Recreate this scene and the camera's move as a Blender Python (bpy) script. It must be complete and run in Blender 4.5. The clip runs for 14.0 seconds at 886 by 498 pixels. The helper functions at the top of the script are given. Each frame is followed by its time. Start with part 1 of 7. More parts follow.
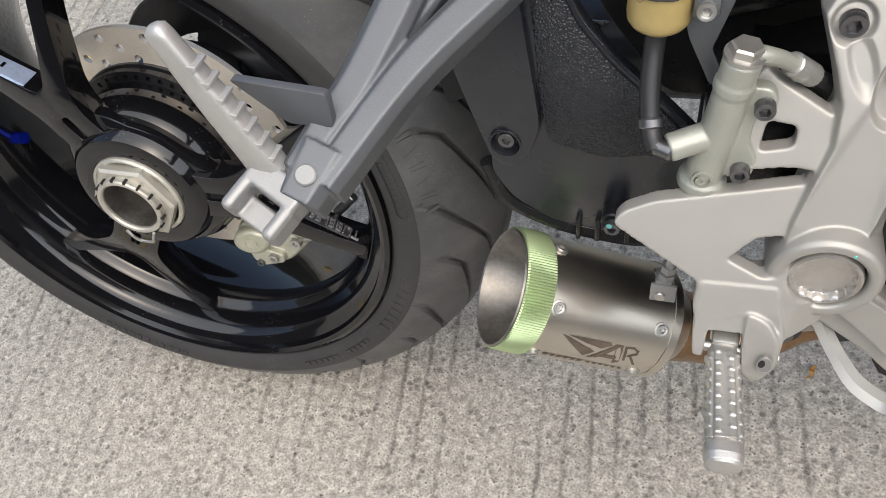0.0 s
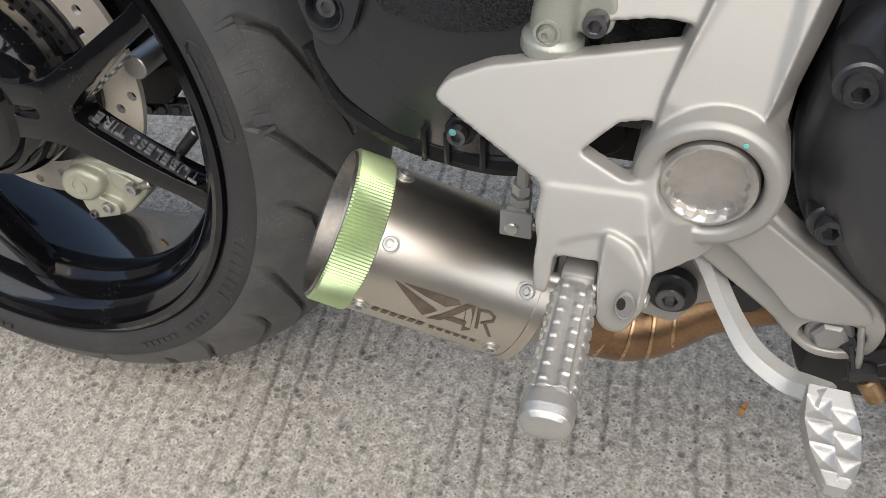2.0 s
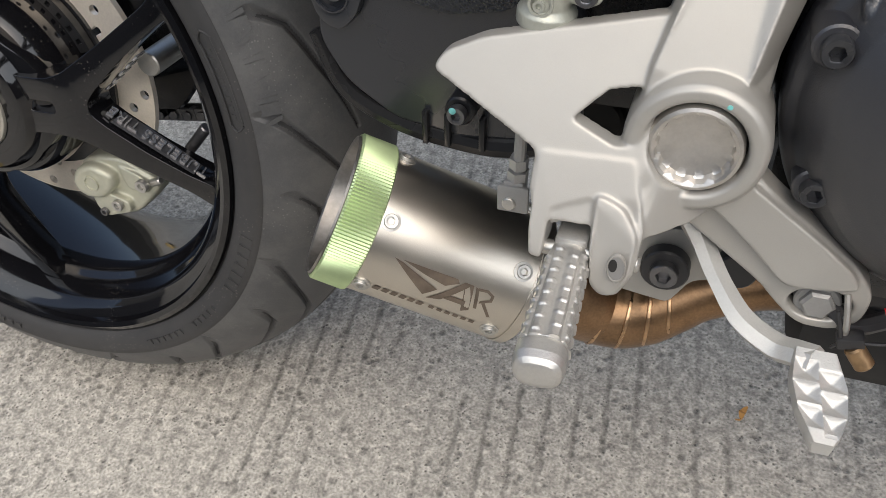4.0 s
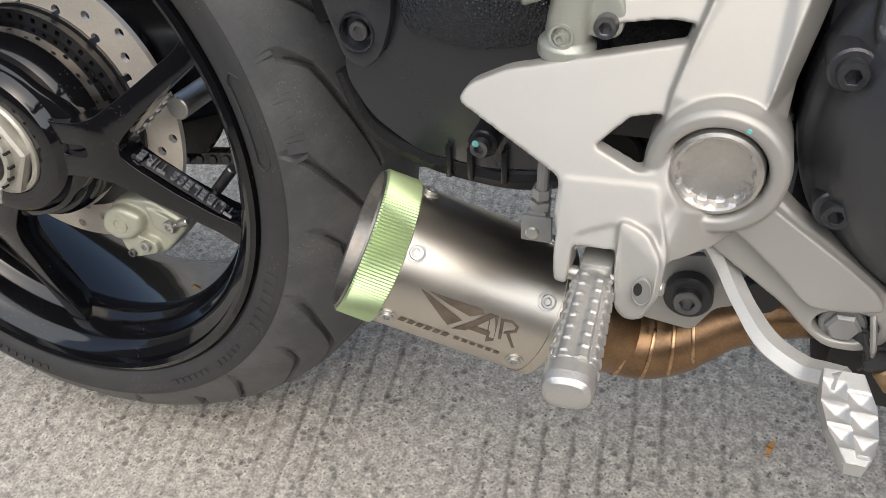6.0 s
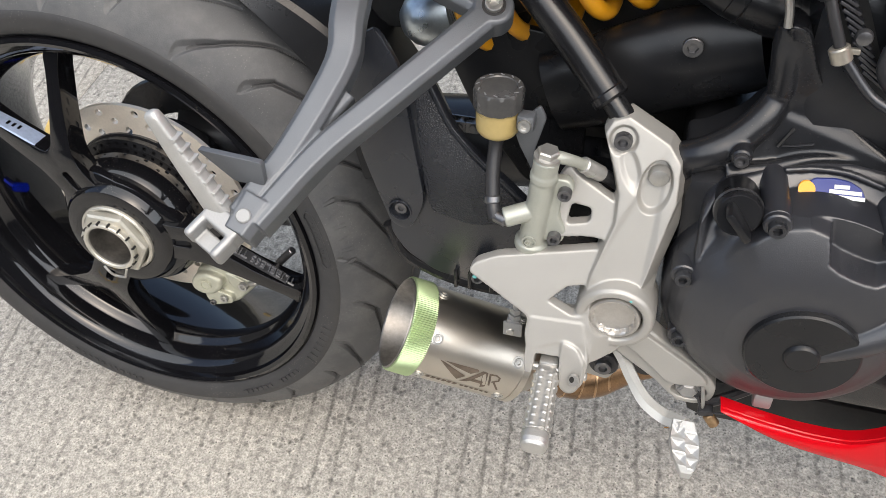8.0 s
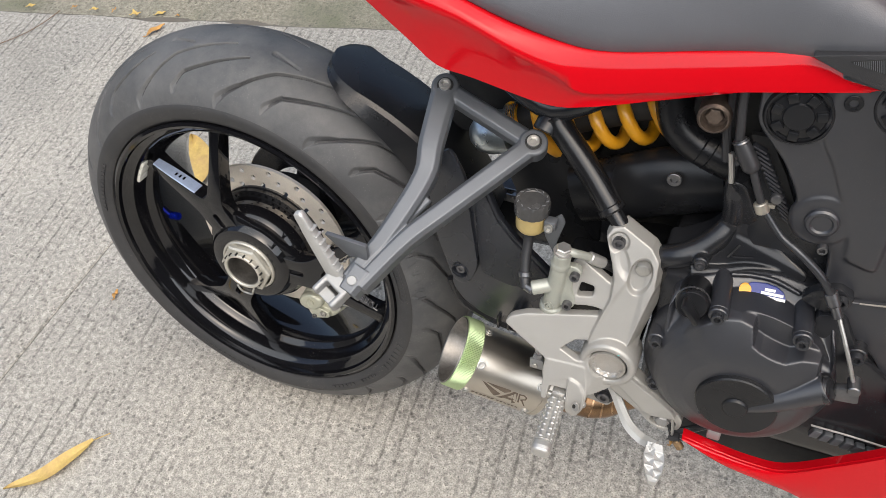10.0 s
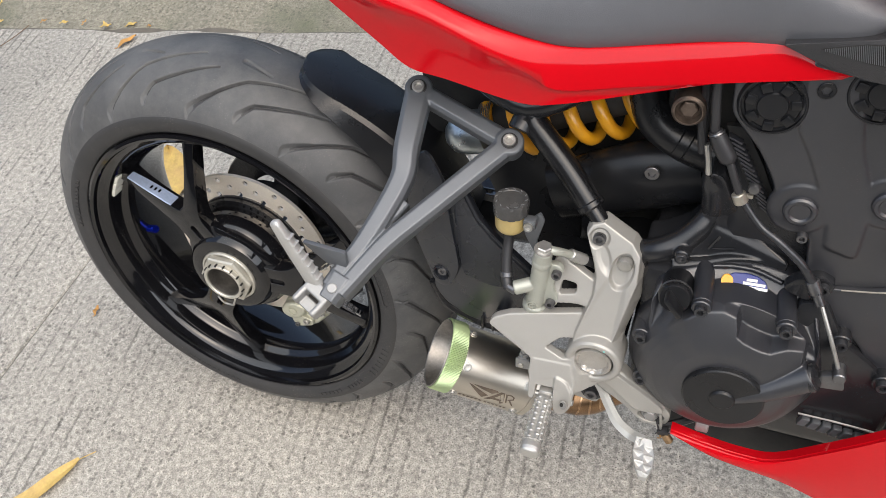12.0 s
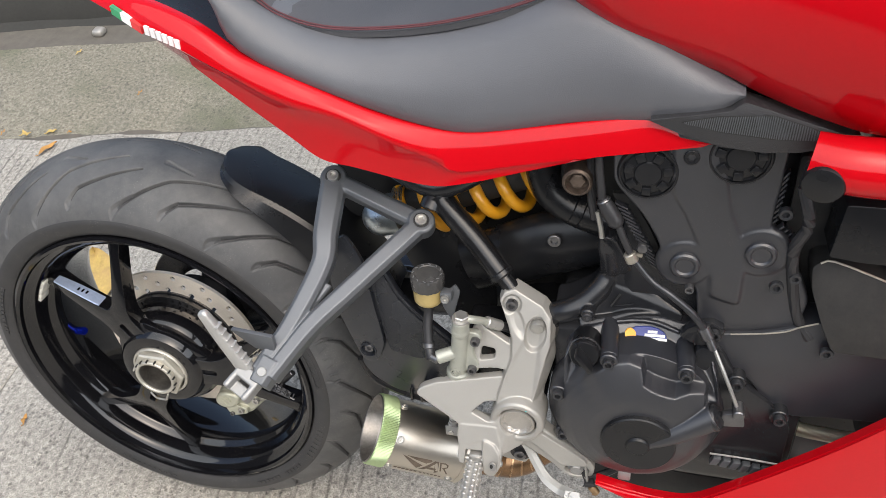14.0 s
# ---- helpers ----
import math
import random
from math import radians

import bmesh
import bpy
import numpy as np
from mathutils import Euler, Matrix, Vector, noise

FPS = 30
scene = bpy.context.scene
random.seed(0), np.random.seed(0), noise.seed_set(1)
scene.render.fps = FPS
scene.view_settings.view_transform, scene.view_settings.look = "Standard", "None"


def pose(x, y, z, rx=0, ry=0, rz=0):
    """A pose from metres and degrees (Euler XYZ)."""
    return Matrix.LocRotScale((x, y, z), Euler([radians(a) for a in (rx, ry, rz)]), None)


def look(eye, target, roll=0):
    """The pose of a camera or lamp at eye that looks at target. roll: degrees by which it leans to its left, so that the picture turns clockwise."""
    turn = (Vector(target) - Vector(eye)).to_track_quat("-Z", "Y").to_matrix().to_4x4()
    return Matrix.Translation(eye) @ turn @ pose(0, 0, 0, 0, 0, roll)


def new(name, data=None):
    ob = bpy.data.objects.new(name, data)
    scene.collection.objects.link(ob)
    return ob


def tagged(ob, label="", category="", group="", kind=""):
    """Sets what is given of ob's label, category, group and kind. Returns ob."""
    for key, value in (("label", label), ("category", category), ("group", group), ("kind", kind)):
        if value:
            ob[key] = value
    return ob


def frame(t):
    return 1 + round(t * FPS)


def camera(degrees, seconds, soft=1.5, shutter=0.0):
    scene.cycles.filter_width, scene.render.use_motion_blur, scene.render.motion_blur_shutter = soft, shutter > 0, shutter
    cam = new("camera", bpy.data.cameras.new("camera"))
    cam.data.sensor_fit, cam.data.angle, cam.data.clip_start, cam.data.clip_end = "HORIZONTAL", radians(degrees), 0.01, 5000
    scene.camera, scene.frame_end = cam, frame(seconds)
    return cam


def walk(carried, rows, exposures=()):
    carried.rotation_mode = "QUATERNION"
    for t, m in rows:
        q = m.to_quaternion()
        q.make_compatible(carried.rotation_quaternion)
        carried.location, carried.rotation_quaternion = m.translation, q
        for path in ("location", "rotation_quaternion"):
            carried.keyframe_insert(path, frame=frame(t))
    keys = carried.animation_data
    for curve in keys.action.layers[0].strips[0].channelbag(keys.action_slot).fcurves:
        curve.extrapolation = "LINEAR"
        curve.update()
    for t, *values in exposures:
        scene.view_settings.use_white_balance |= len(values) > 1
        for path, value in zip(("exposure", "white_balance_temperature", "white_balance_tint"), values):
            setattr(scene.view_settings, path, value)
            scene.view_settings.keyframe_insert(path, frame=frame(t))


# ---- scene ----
cam = camera(57.68, 14.0, soft=0.8)
ROWS = [
    (0.0, 0.4385, -0.3921, 0.8529, 31.52, 8.89, 14.11),
    (0.5, 0.4470, -0.3919, 0.8527, 30.97, 7.86, 17.55),
    (1.0, 0.4729, -0.3890, 0.8331, 30.81, 6.28, 18.82),
    (1.5, 0.5046, -0.3588, 0.7089, 33.73, 6.70, 17.10),
    (2.0, 0.5162, -0.3788, 0.6875, 37.79, 5.33, 17.78),
    (2.5, 0.5197, -0.3937, 0.6832, 39.99, 4.79, 18.82),
    (3.0, 0.5238, -0.3975, 0.6758, 39.85, 4.87, 18.67),
    (5.5, 0.5313, -0.4266, 0.6761, 43.35, 6.52, 18.61),
    (6.0, 0.5283, -0.4227, 0.6754, 44.08, 6.75, 18.64),
    (6.5, 0.5289, -0.4218, 0.6723, 44.40, 7.10, 18.16),
    (7.0, 0.5398, -0.4266, 0.6770, 44.66, 7.38, 16.93),
    (7.5, 0.5417, -0.4414, 0.7652, 42.84, 7.19, 15.73),
    (8.0, 0.5368, -0.4955, 0.9704, 37.94, 4.92, 15.59),
    (10.5, 0.6164, -0.5764, 1.2123, 37.92, 6.80, 22.50),
    (11.0, 0.6162, -0.5720, 1.2141, 37.91, 7.16, 21.44),
    (11.5, 0.6148, -0.5703, 1.2094, 37.67, 7.24, 20.43),
    (12.0, 0.6107, -0.5673, 1.2045, 37.50, 7.17, 19.52),
    (12.5, 0.6189, -0.5689, 1.2095, 37.74, 7.10, 18.59),
    (13.0, 0.6177, -0.5766, 1.2133, 38.58, 6.89, 17.44),
    (13.5, 0.6235, -0.5822, 1.2228, 39.71, 6.90, 16.54),
    (14.0, 0.6429, -0.5964, 1.2392, 42.47, 6.47, 13.24),
]
walk(cam, [(t, pose(x, y, z, rx, ry, rz)) for t, x, y, z, rx, ry, rz in ROWS], exposures=((0.0, 0.50), (1.5, 0.36), (3.0, 0.38), (6.5, 0.50), (8.0, 0.72), (10.5, 0.56), (14.0, 0.62)))

# ---- light: open shade under a bright overcast sky ----
SUN_EL, SUN_AZ = 60.0, 304.0
world = bpy.data.worlds.new("sky")
scene.world = world
world.use_nodes = True
wn = world.node_tree.nodes
sky = wn.new("ShaderNodeTexSky")
sky.sky_type, sky.sun_disc = "NISHITA", False
sky.sun_elevation, sky.sun_rotation = radians(SUN_EL), radians(90 - SUN_AZ)
sky.dust_density, sky.ozone_density = 4.0, 0.6
world.node_tree.links.new(sky.outputs[0], wn["Background"].inputs[0])
wn["Background"].inputs[1].default_value = 0.15
sun = new("sun", bpy.data.lights.new("sun", "SUN"))
sun.data.energy, sun.data.angle, sun.data.color = 2.2, radians(115), (0.97, 0.98, 0.91)
sun_dir = Vector((math.cos(radians(SUN_AZ)) * math.cos(radians(SUN_EL)), math.sin(radians(SUN_AZ)) * math.cos(radians(SUN_EL)), math.sin(radians(SUN_EL))))
sun.matrix_world = look(sun_dir * 8, (0, 0, 0))


# ---- materials ----
def surf(name, color, rough=0.5, metal=0.0, var=0.2, scale=30.0, bump=0.1, bscale=300.0, coat=0.0, rvar=0.12, dust=0.0, dust_color=(0.33, 0.30, 0.26), pits=0.0, specks=0.0):
    """Node material: base colour with two scales of variation, uneven roughness, fine relief, settled dust."""
    m = bpy.data.materials.new(name)
    m.use_nodes = True
    nt, b = m.node_tree, m.node_tree.nodes["Principled BSDF"]
    add, link = nt.nodes.new, nt.links.new
    co = add("ShaderNodeTexCoord")
    big, fine = add("ShaderNodeTexNoise"), add("ShaderNodeTexNoise")
    for n, s, d in ((big, scale, 4.0), (fine, bscale, 3.0)):
        n.inputs["Scale"].default_value, n.inputs["Detail"].default_value = s, d
        link(co.outputs["Object"], n.inputs["Vector"])
    ramp = add("ShaderNodeValToRGB")
    ramp.color_ramp.elements[0].position, ramp.color_ramp.elements[1].position = 0.3, 0.7
    ramp.color_ramp.elements[0].color = (*[c * (1 - var) for c in color], 1)
    ramp.color_ramp.elements[1].color = (*[min(1, c * (1 + var)) for c in color], 1)
    blend = add("ShaderNodeMix")
    blend.inputs[0].default_value = 0.3
    link(big.outputs["Fac"], blend.inputs[2]), link(fine.outputs["Fac"], blend.inputs[3])
    link(blend.outputs[0], ramp.inputs[0])
    last = ramp.outputs[0]
    if dust:
        spots = add("ShaderNodeTexNoise")
        spots.inputs["Scale"].default_value, spots.inputs["Detail"].default_value, spots.inputs["Roughness"].default_value = scale * 0.45, 8.0, 0.75
        link(co.outputs["Object"], spots.inputs["Vector"])
        amount = add("ShaderNodeMapRange")
        amount.inputs[1].default_value, amount.inputs[2].default_value, amount.inputs[4].default_value = 0.42, 0.75, dust
        link(spots.outputs["Fac"], amount.inputs[0])
        over = add("ShaderNodeMix")
        over.data_type = "RGBA"
        over.inputs[7].default_value = (*dust_color, 1)
        link(amount.outputs[0], over.inputs[0]), link(last, over.inputs[6])
        last = over.outputs[2]
    if specks:
        dots, crowd = add("ShaderNodeTexVoronoi"), add("ShaderNodeTexNoise")
        dots.inputs["Scale"].default_value, crowd.inputs["Scale"].default_value, crowd.inputs["Detail"].default_value = 330.0, 24.0, 6.0
        link(co.outputs["Object"], dots.inputs["Vector"]), link(co.outputs["Object"], crowd.inputs["Vector"])
        near, where, grain, over = add("ShaderNodeMapRange"), add("ShaderNodeMapRange"), add("ShaderNodeMath"), add("ShaderNodeMix")
        near.inputs[1].default_value, near.inputs[2].default_value, near.inputs[3].default_value, near.inputs[4].default_value = 0.10, 0.22, 1.0, 0.0
        where.inputs[1].default_value, where.inputs[2].default_value, where.inputs[4].default_value = 0.52, 0.66, specks
        grain.operation, over.data_type = "MULTIPLY", "RGBA"
        over.inputs[7].default_value = (*dust_color, 1)
        link(dots.outputs["Distance"], near.inputs[0]), link(crowd.outputs["Fac"], where.inputs[0])
        link(near.outputs[0], grain.inputs[0]), link(where.outputs[0], grain.inputs[1])
        link(grain.outputs[0], over.inputs[0]), link(last, over.inputs[6])
        last = over.outputs[2]
    link(last, b.inputs["Base Color"])
    rr = add("ShaderNodeMapRange")
    rr.inputs[3].default_value, rr.inputs[4].default_value = max(0.03, rough - rvar), min(1, rough + rvar)
    link(big.outputs["Fac"], rr.inputs[0]), link(rr.outputs[0], b.inputs["Roughness"])
    b.inputs["Metallic"].default_value = metal
    b.inputs["Coat Weight"].default_value, b.inputs["Coat Roughness"].default_value = coat, 0.04
    if bump:
        bp = add("ShaderNodeBump")
        bp.inputs["Strength"].default_value, bp.inputs["Distance"].default_value = bump, (0.0016 if pits else 0.0006)
        if pits:
            cells = add("ShaderNodeTexVoronoi")
            cells.inputs["Scale"].default_value = pits
            link(co.outputs["Object"], cells.inputs["Vector"]), link(cells.outputs["Distance"], bp.inputs["Height"])
        else:
            link(fine.outputs["Fac"], bp.inputs["Height"])
        link(bp.outputs[0], b.inputs["Normal"])
    return m


def concrete(name, tone, groove, moss=None):
    m = bpy.data.materials.new(name)
    m.use_nodes = True
    nt, b = m.node_tree, m.node_tree.nodes["Principled BSDF"]
    add, link = nt.nodes.new, nt.links.new
    co = add("ShaderNodeTexCoord")

    def tex(kind, scale, detail=4.0):
        n = add(kind)
        n.inputs["Scale"].default_value = scale
        if kind == "ShaderNodeTexNoise":
            n.inputs["Detail"].default_value = detail
        link(co.outputs["Object"], n.inputs["Vector"])
        return n

    def calc(op, a, c=None):
        n = add("ShaderNodeMath")
        n.operation = op
        for i, v in enumerate((a, c)):
            if v is None:
                continue
            if isinstance(v, (int, float)):
                n.inputs[i].default_value = v
            else:
                link(v, n.inputs[i])
        return n.outputs[0]

    def span(v, lo, hi, a, c):
        n = add("ShaderNodeMapRange")
        for i, q in enumerate((lo, hi, a, c)):
            n.inputs[1 + i].default_value = q
        link(v, n.inputs[0])
        return n.outputs[0]

    stain, mid, grit = tex("ShaderNodeTexNoise", 2.2), tex("ShaderNodeTexNoise", 26.0), tex("ShaderNodeTexNoise", 360.0, 3.0)
    speck = tex("ShaderNodeTexNoise", 105.0, 6.0)
    stones = tex("ShaderNodeTexVoronoi", 95.0)
    stones2 = tex("ShaderNodeTexVoronoi", 210.0)
    pit = span(stones.outputs["Distance"], 0.14, 0.40, 1.0, 0.0)
    gate = span(mid.outputs["Fac"], 0.40, 0.56, 0.15, 1.0)
    rim = calc("MULTIPLY", calc("MULTIPLY", span(stones.outputs["Distance"], 0.34, 0.46, 0.0, 1.0), span(stones.outputs["Distance"], 0.46, 0.60, 1.0, 0.0)), gate)
    pit = calc("MULTIPLY", pit, gate)
    pit2 = calc("MULTIPLY", span(stones2.outputs["Distance"], 0.1, 0.35, 1.0, 0.0), span(speck.outputs["Fac"], 0.45, 0.6, 0.0, 1.0))
    # raked grooves run across the parked bike
    split = add("ShaderNodeSeparateXYZ")
    link(co.outputs["Object"], split.inputs[0])
    skew = calc("ADD", calc("MULTIPLY", split.outputs[1], 0.10), split.outputs[0])
    wob = calc("ADD", calc("MULTIPLY", calc("SUBTRACT", mid.outputs["Fac"], 0.5), 0.007), calc("MULTIPLY", calc("SUBTRACT", speck.outputs["Fac"], 0.5), 0.006))
    line = calc("SINE", calc("MULTIPLY", calc("ADD", skew, wob), 2 * math.pi / 0.027))
    line = span(line, 0.70, 1.0, 0.0, 1.0)
    line = calc("MULTIPLY", line, span(tex("ShaderNodeTexNoise", 7.0, 6.0).outputs["Fac"], 0.42, 0.62, 0.0, 1.0))
    line = calc("MULTIPLY", line, groove)
    tint = add("ShaderNodeValToRGB")
    tint.color_ramp.elements[0].position, tint.color_ramp.elements[1].position = 0.25, 0.75
    tint.color_ramp.elements[0].color = (*[c * 0.86 for c in tone], 1)
    tint.color_ramp.elements[1].color = (*[c * 1.14 for c in tone], 1)
    link(stain.outputs["Fac"], tint.inputs[0])
    shade = span(speck.outputs["Fac"], 0.34, 0.66, 0.66, 1.20)
    shade = calc("MULTIPLY", shade, span(grit.outputs["Fac"], 0.36, 0.64, 0.70, 1.20))
    shade = calc("MULTIPLY", shade, calc("SUBTRACT", 1.0, calc("MULTIPLY", pit, 0.42)))
    shade = calc("MULTIPLY", shade, calc("ADD", 1.0, calc("MULTIPLY", rim, 0.04)))
    shade = calc("MULTIPLY", shade, calc("SUBTRACT", 1.0, calc("MULTIPLY", pit2, 0.5)))
    shade = calc("MULTIPLY", shade, calc("SUBTRACT", 1.0, calc("MULTIPLY", line, 0.44)))
    mul = add("ShaderNodeMix")
    mul.data_type, mul.blend_type = "RGBA", "MULTIPLY"
    mul.inputs[0].default_value = 1.0
    link(tint.outputs[0], mul.inputs[6]), link(shade, mul.inputs[7])
    last = mul.outputs[2]
    if moss:
        film = calc("MULTIPLY", span(tex("ShaderNodeTexNoise", 3.1, 8.0).outputs["Fac"], 0.50, 0.68, 0.0, 0.8), span(speck.outputs["Fac"], 0.35, 0.6, 0.5, 1.0))
        over = add("ShaderNodeMix")
        over.data_type = "RGBA"
        over.inputs[7].default_value = (*moss, 1)
        link(film, over.inputs[0]), link(last, over.inputs[6])
        last = over.outputs[2]
    link(last, b.inputs["Base Color"])
    b.inputs["Roughness"].default_value = 0.88
    h = calc("SUBTRACT", calc("MULTIPLY", grit.outputs["Fac"], 0.35), calc("ADD", calc("ADD", pit, pit2), calc("MULTIPLY", line, 0.6)))
    h = calc("ADD", h, calc("MULTIPLY", speck.outputs["Fac"], 0.7))
    bp = add("ShaderNodeBump")
    bp.inputs["Strength"].default_value, bp.inputs["Distance"].default_value = 0.65, 0.0020
    link(h, bp.inputs["Height"]), link(bp.outputs[0], b.inputs["Normal"])
    return m


SLAB = concrete("raked_concrete", (0.41, 0.385, 0.338), 1.0)
GUTTER = concrete("smooth_mossy_concrete", (0.225, 0.21, 0.165), 0.0, (0.075, 0.088, 0.045))
KERB = surf("dark_kerb", (0.035, 0.035, 0.032), 0.9, scale=14, bump=0.6, bscale=120)
# tones of the added, unseen walls, set for how they darken reflections
BLOCKER_DARK = surf("dark_blocker_wall", (0.10, 0.098, 0.093), 0.9, var=0.3, scale=1.5, bump=0.4, bscale=40)
BLOCKER_GREY = surf("grey_blocker_wall", (0.16, 0.155, 0.145), 0.9, var=0.3, scale=1.5, bump=0.4, bscale=40)
GRIME = surf("joint_dirt", (0.11, 0.10, 0.085), 0.95, scale=30, bump=0.5, bscale=300)
LEAF = surf("dry_leaf", (0.52, 0.37, 0.11), 0.6, var=0.3, scale=45, bump=0.4, bscale=250, dust=0.7, dust_color=(0.40, 0.24, 0.12))
TWIG = surf("dull_twig_bark", (0.16, 0.10, 0.06), 0.8, var=0.3, scale=60, bump=0.3)
LEAF_BROWN = surf("brown_leaf", (0.42, 0.22, 0.06), 0.7, var=0.3, scale=45, bump=0.4, bscale=250)
RUBBER = surf("tyre_rubber", (0.062, 0.063, 0.065), 0.50, var=0.25, scale=15, bump=0.3, bscale=900, dust=0.65, dust_color=(0.18, 0.175, 0.165), specks=0.8)
SIDEWALL = surf("sidewall_rubber", (0.030, 0.030, 0.031), 0.6, var=0.12, scale=20, bump=0.25, bscale=1200, dust=0.06, specks=0.5)
GLOSS = surf("gloss_black_paint", (0.005, 0.005, 0.006), 0.08, var=0.2, scale=12, bump=0.0, bscale=200, coat=0.25, rvar=0.05, specks=0.25)
# black cast letters and wall, lightened to paint in the sky's sheen
CAST_MARK = surf("black_letters_painted_sheen", (0.40, 0.40, 0.41), 0.25, 0.8, var=0.2)
GREY_SHEEN = surf("painted_grey_sheen", (0.10, 0.10, 0.105), 0.22, 0.6, var=0.3, scale=60)
TUBE_BLACK = surf("glossy_black_tube", (0.010, 0.010, 0.011), 0.24, var=0.15, scale=20, bump=0.04, rvar=0.05)
# pale blue that paints the sky's reflection on a black spoke wall
SKY_SHEEN = surf("painted_sky_sheen", (0.36, 0.43, 0.58), 0.45, 0.4, var=0.2, scale=60)
SATIN = surf("satin_black_engine_paint", (0.015, 0.0157, 0.018), 0.23, var=0.25, scale=18, bump=0.12, bscale=1100, rvar=0.06, dust=0.02, specks=0.08)
GROOVE = surf("darker_groove_rubber", (0.028, 0.028, 0.029), 0.6, var=0.1, scale=30, bump=0.1)
COVER = surf("worn_matt_engine_cover", (0.017, 0.0182, 0.0230), 0.40, var=0.2, scale=14, bump=0.2, bscale=1300, rvar=0.08, dust=0.03, specks=0.08)
COVER.node_tree.nodes["Principled BSDF"].inputs["Specular IOR Level"].default_value = 1.0
SHIELD = surf("smooth_blue_black_plastic", (0.015, 0.017, 0.022), 0.27, var=0.15, scale=14, bump=0.08, bscale=900, rvar=0.06, specks=0.08)
SHIELD.node_tree.nodes["Principled BSDF"].inputs["Specular IOR Level"].default_value = 0.75
MATT = surf("matt_black_plastic", (0.009, 0.0095, 0.011), 0.28, var=0.2, scale=16, bump=0.12, bscale=900, rvar=0.06, dust=0.02, specks=0.08)
MATT.node_tree.nodes["Principled BSDF"].inputs["Specular IOR Level"].default_value = 0.36
LEATHERY = surf("pebbled_black_plastic", (0.018, 0.020, 0.025), 0.27, var=0.1, scale=16, bump=0.55, pits=620, rvar=0.06, specks=0.08)
# near black that paints shade in gaps and recesses; also dull black parts
DEEP = surf("gap_shade_and_dull_black", (0.010, 0.010, 0.010), 0.7, var=0.3, scale=25, bump=0.2, dust=0.06)
SILVER = surf("silver_painted_casting", (0.36, 0.35, 0.325), 0.38, 0.35, var=0.08, scale=14, bump=0.06, bscale=2400, rvar=0.06, dust=0.05, dust_color=(0.42, 0.33, 0.24))
PALE = surf("bare_pale_aluminium", (0.46, 0.455, 0.435), 0.40, 0.5, var=0.08, scale=50, bump=0.2, bscale=900)
ALU = surf("cast_aluminium", (0.50, 0.49, 0.465), 0.36, 0.7, var=0.10, scale=40, bump=0.2, bscale=900)
NUT = surf("dull_champagne_axle_nut", (0.50, 0.48, 0.42), 0.42, 0.55, var=0.15, scale=60, bump=0.25, bscale=700)
GUN = surf("grey_painted_bracket", (0.128, 0.136, 0.146), 0.42, 0.45, var=0.08, scale=20, bump=0.2, bscale=1300, rvar=0.06)
STEEL = surf("bright_steel", (0.52, 0.51, 0.48), 0.38, 0.85, var=0.12, scale=80, bump=0.1, bscale=900)
PLUG = surf("worn_dished_steel", (0.56, 0.54, 0.51), 0.34, 0.85, var=0.10, scale=60, bump=0.15, bscale=700, dust=0.35, dust_color=(0.30, 0.26, 0.20))
DARK_STEEL = surf("dark_bolt_steel", (0.17, 0.17, 0.175), 0.32, 0.85, var=0.2, scale=80)
TITANIUM = surf("brushed_titanium", (0.60, 0.56, 0.495), 0.33, 1.0, var=0.06, scale=25, bump=0.10, bscale=1500, rvar=0.05)
INSIDE = surf("sooty_steel", (0.27, 0.255, 0.235), 0.45, 0.9, var=0.35, scale=50, bump=0.2)
GREEN = surf("green_anodised", (0.45, 0.56, 0.31), 0.34, 0.65, var=0.08, scale=30, bump=0.1)
ETCH = surf("etched_mark", (0.17, 0.135, 0.105), 0.5, 0.6, var=0.3, scale=120)
COPPER = surf("heat_browned_pipe", (0.27, 0.165, 0.09), 0.36, 0.9, var=0.45, scale=38, bump=0.15, bscale=600, dust=0.2, dust_color=(0.16, 0.13, 0.10))
WELD = surf("weld_bead", (0.52, 0.34, 0.20), 0.3, 1.0, var=0.3, scale=200, bump=0.3)
RED = surf("gloss_red_paint", (0.50, 0.003, 0.008), 0.07, var=0.05, scale=8, bump=0.0, rvar=0.03)
RED.node_tree.nodes["Principled BSDF"].inputs["Specular IOR Level"].default_value = 0.34
VINYL = surf("black_seat_vinyl", (0.105, 0.108, 0.118), 0.40, var=0.12, scale=10, bump=0.35, bscale=1500, rvar=0.06)
VINYL_TOP = surf("grained_seat_insert", (0.065, 0.065, 0.070), 0.6, var=0.15, scale=14, bump=0.22, pits=900)
THREAD = surf("dark_red_thread", (0.10, 0.03, 0.035), 0.8)
YELLOW = surf("yellow_spring_paint", (0.80, 0.36, 0.010), 0.34, var=0.1, scale=30, bump=0.05, coat=0.4, dust=0.12)
ZINC = surf("zinc_plate", (0.55, 0.60, 0.62), 0.3, 0.9, var=0.25, scale=30)
BRASSY = surf("rusty_brass", (0.30, 0.20, 0.11), 0.45, 0.8, var=0.4, scale=120, bump=0.3)
DISC = surf("brake_disc_steel", (0.84, 0.77, 0.67), 0.34, 0.6, var=0.15, scale=20, bump=0.15, bscale=500, dust=0.06, dust_color=(0.4, 0.30, 0.2))
PUMP = surf("grey_green_pump_casting", (0.40, 0.41, 0.36), 0.42, 0.4, var=0.1, scale=40, bump=0.2, bscale=800)
CALIPER = surf("champagne_caliper", (0.47, 0.47, 0.38), 0.45, 0.4, var=0.1, scale=30, bump=0.15)
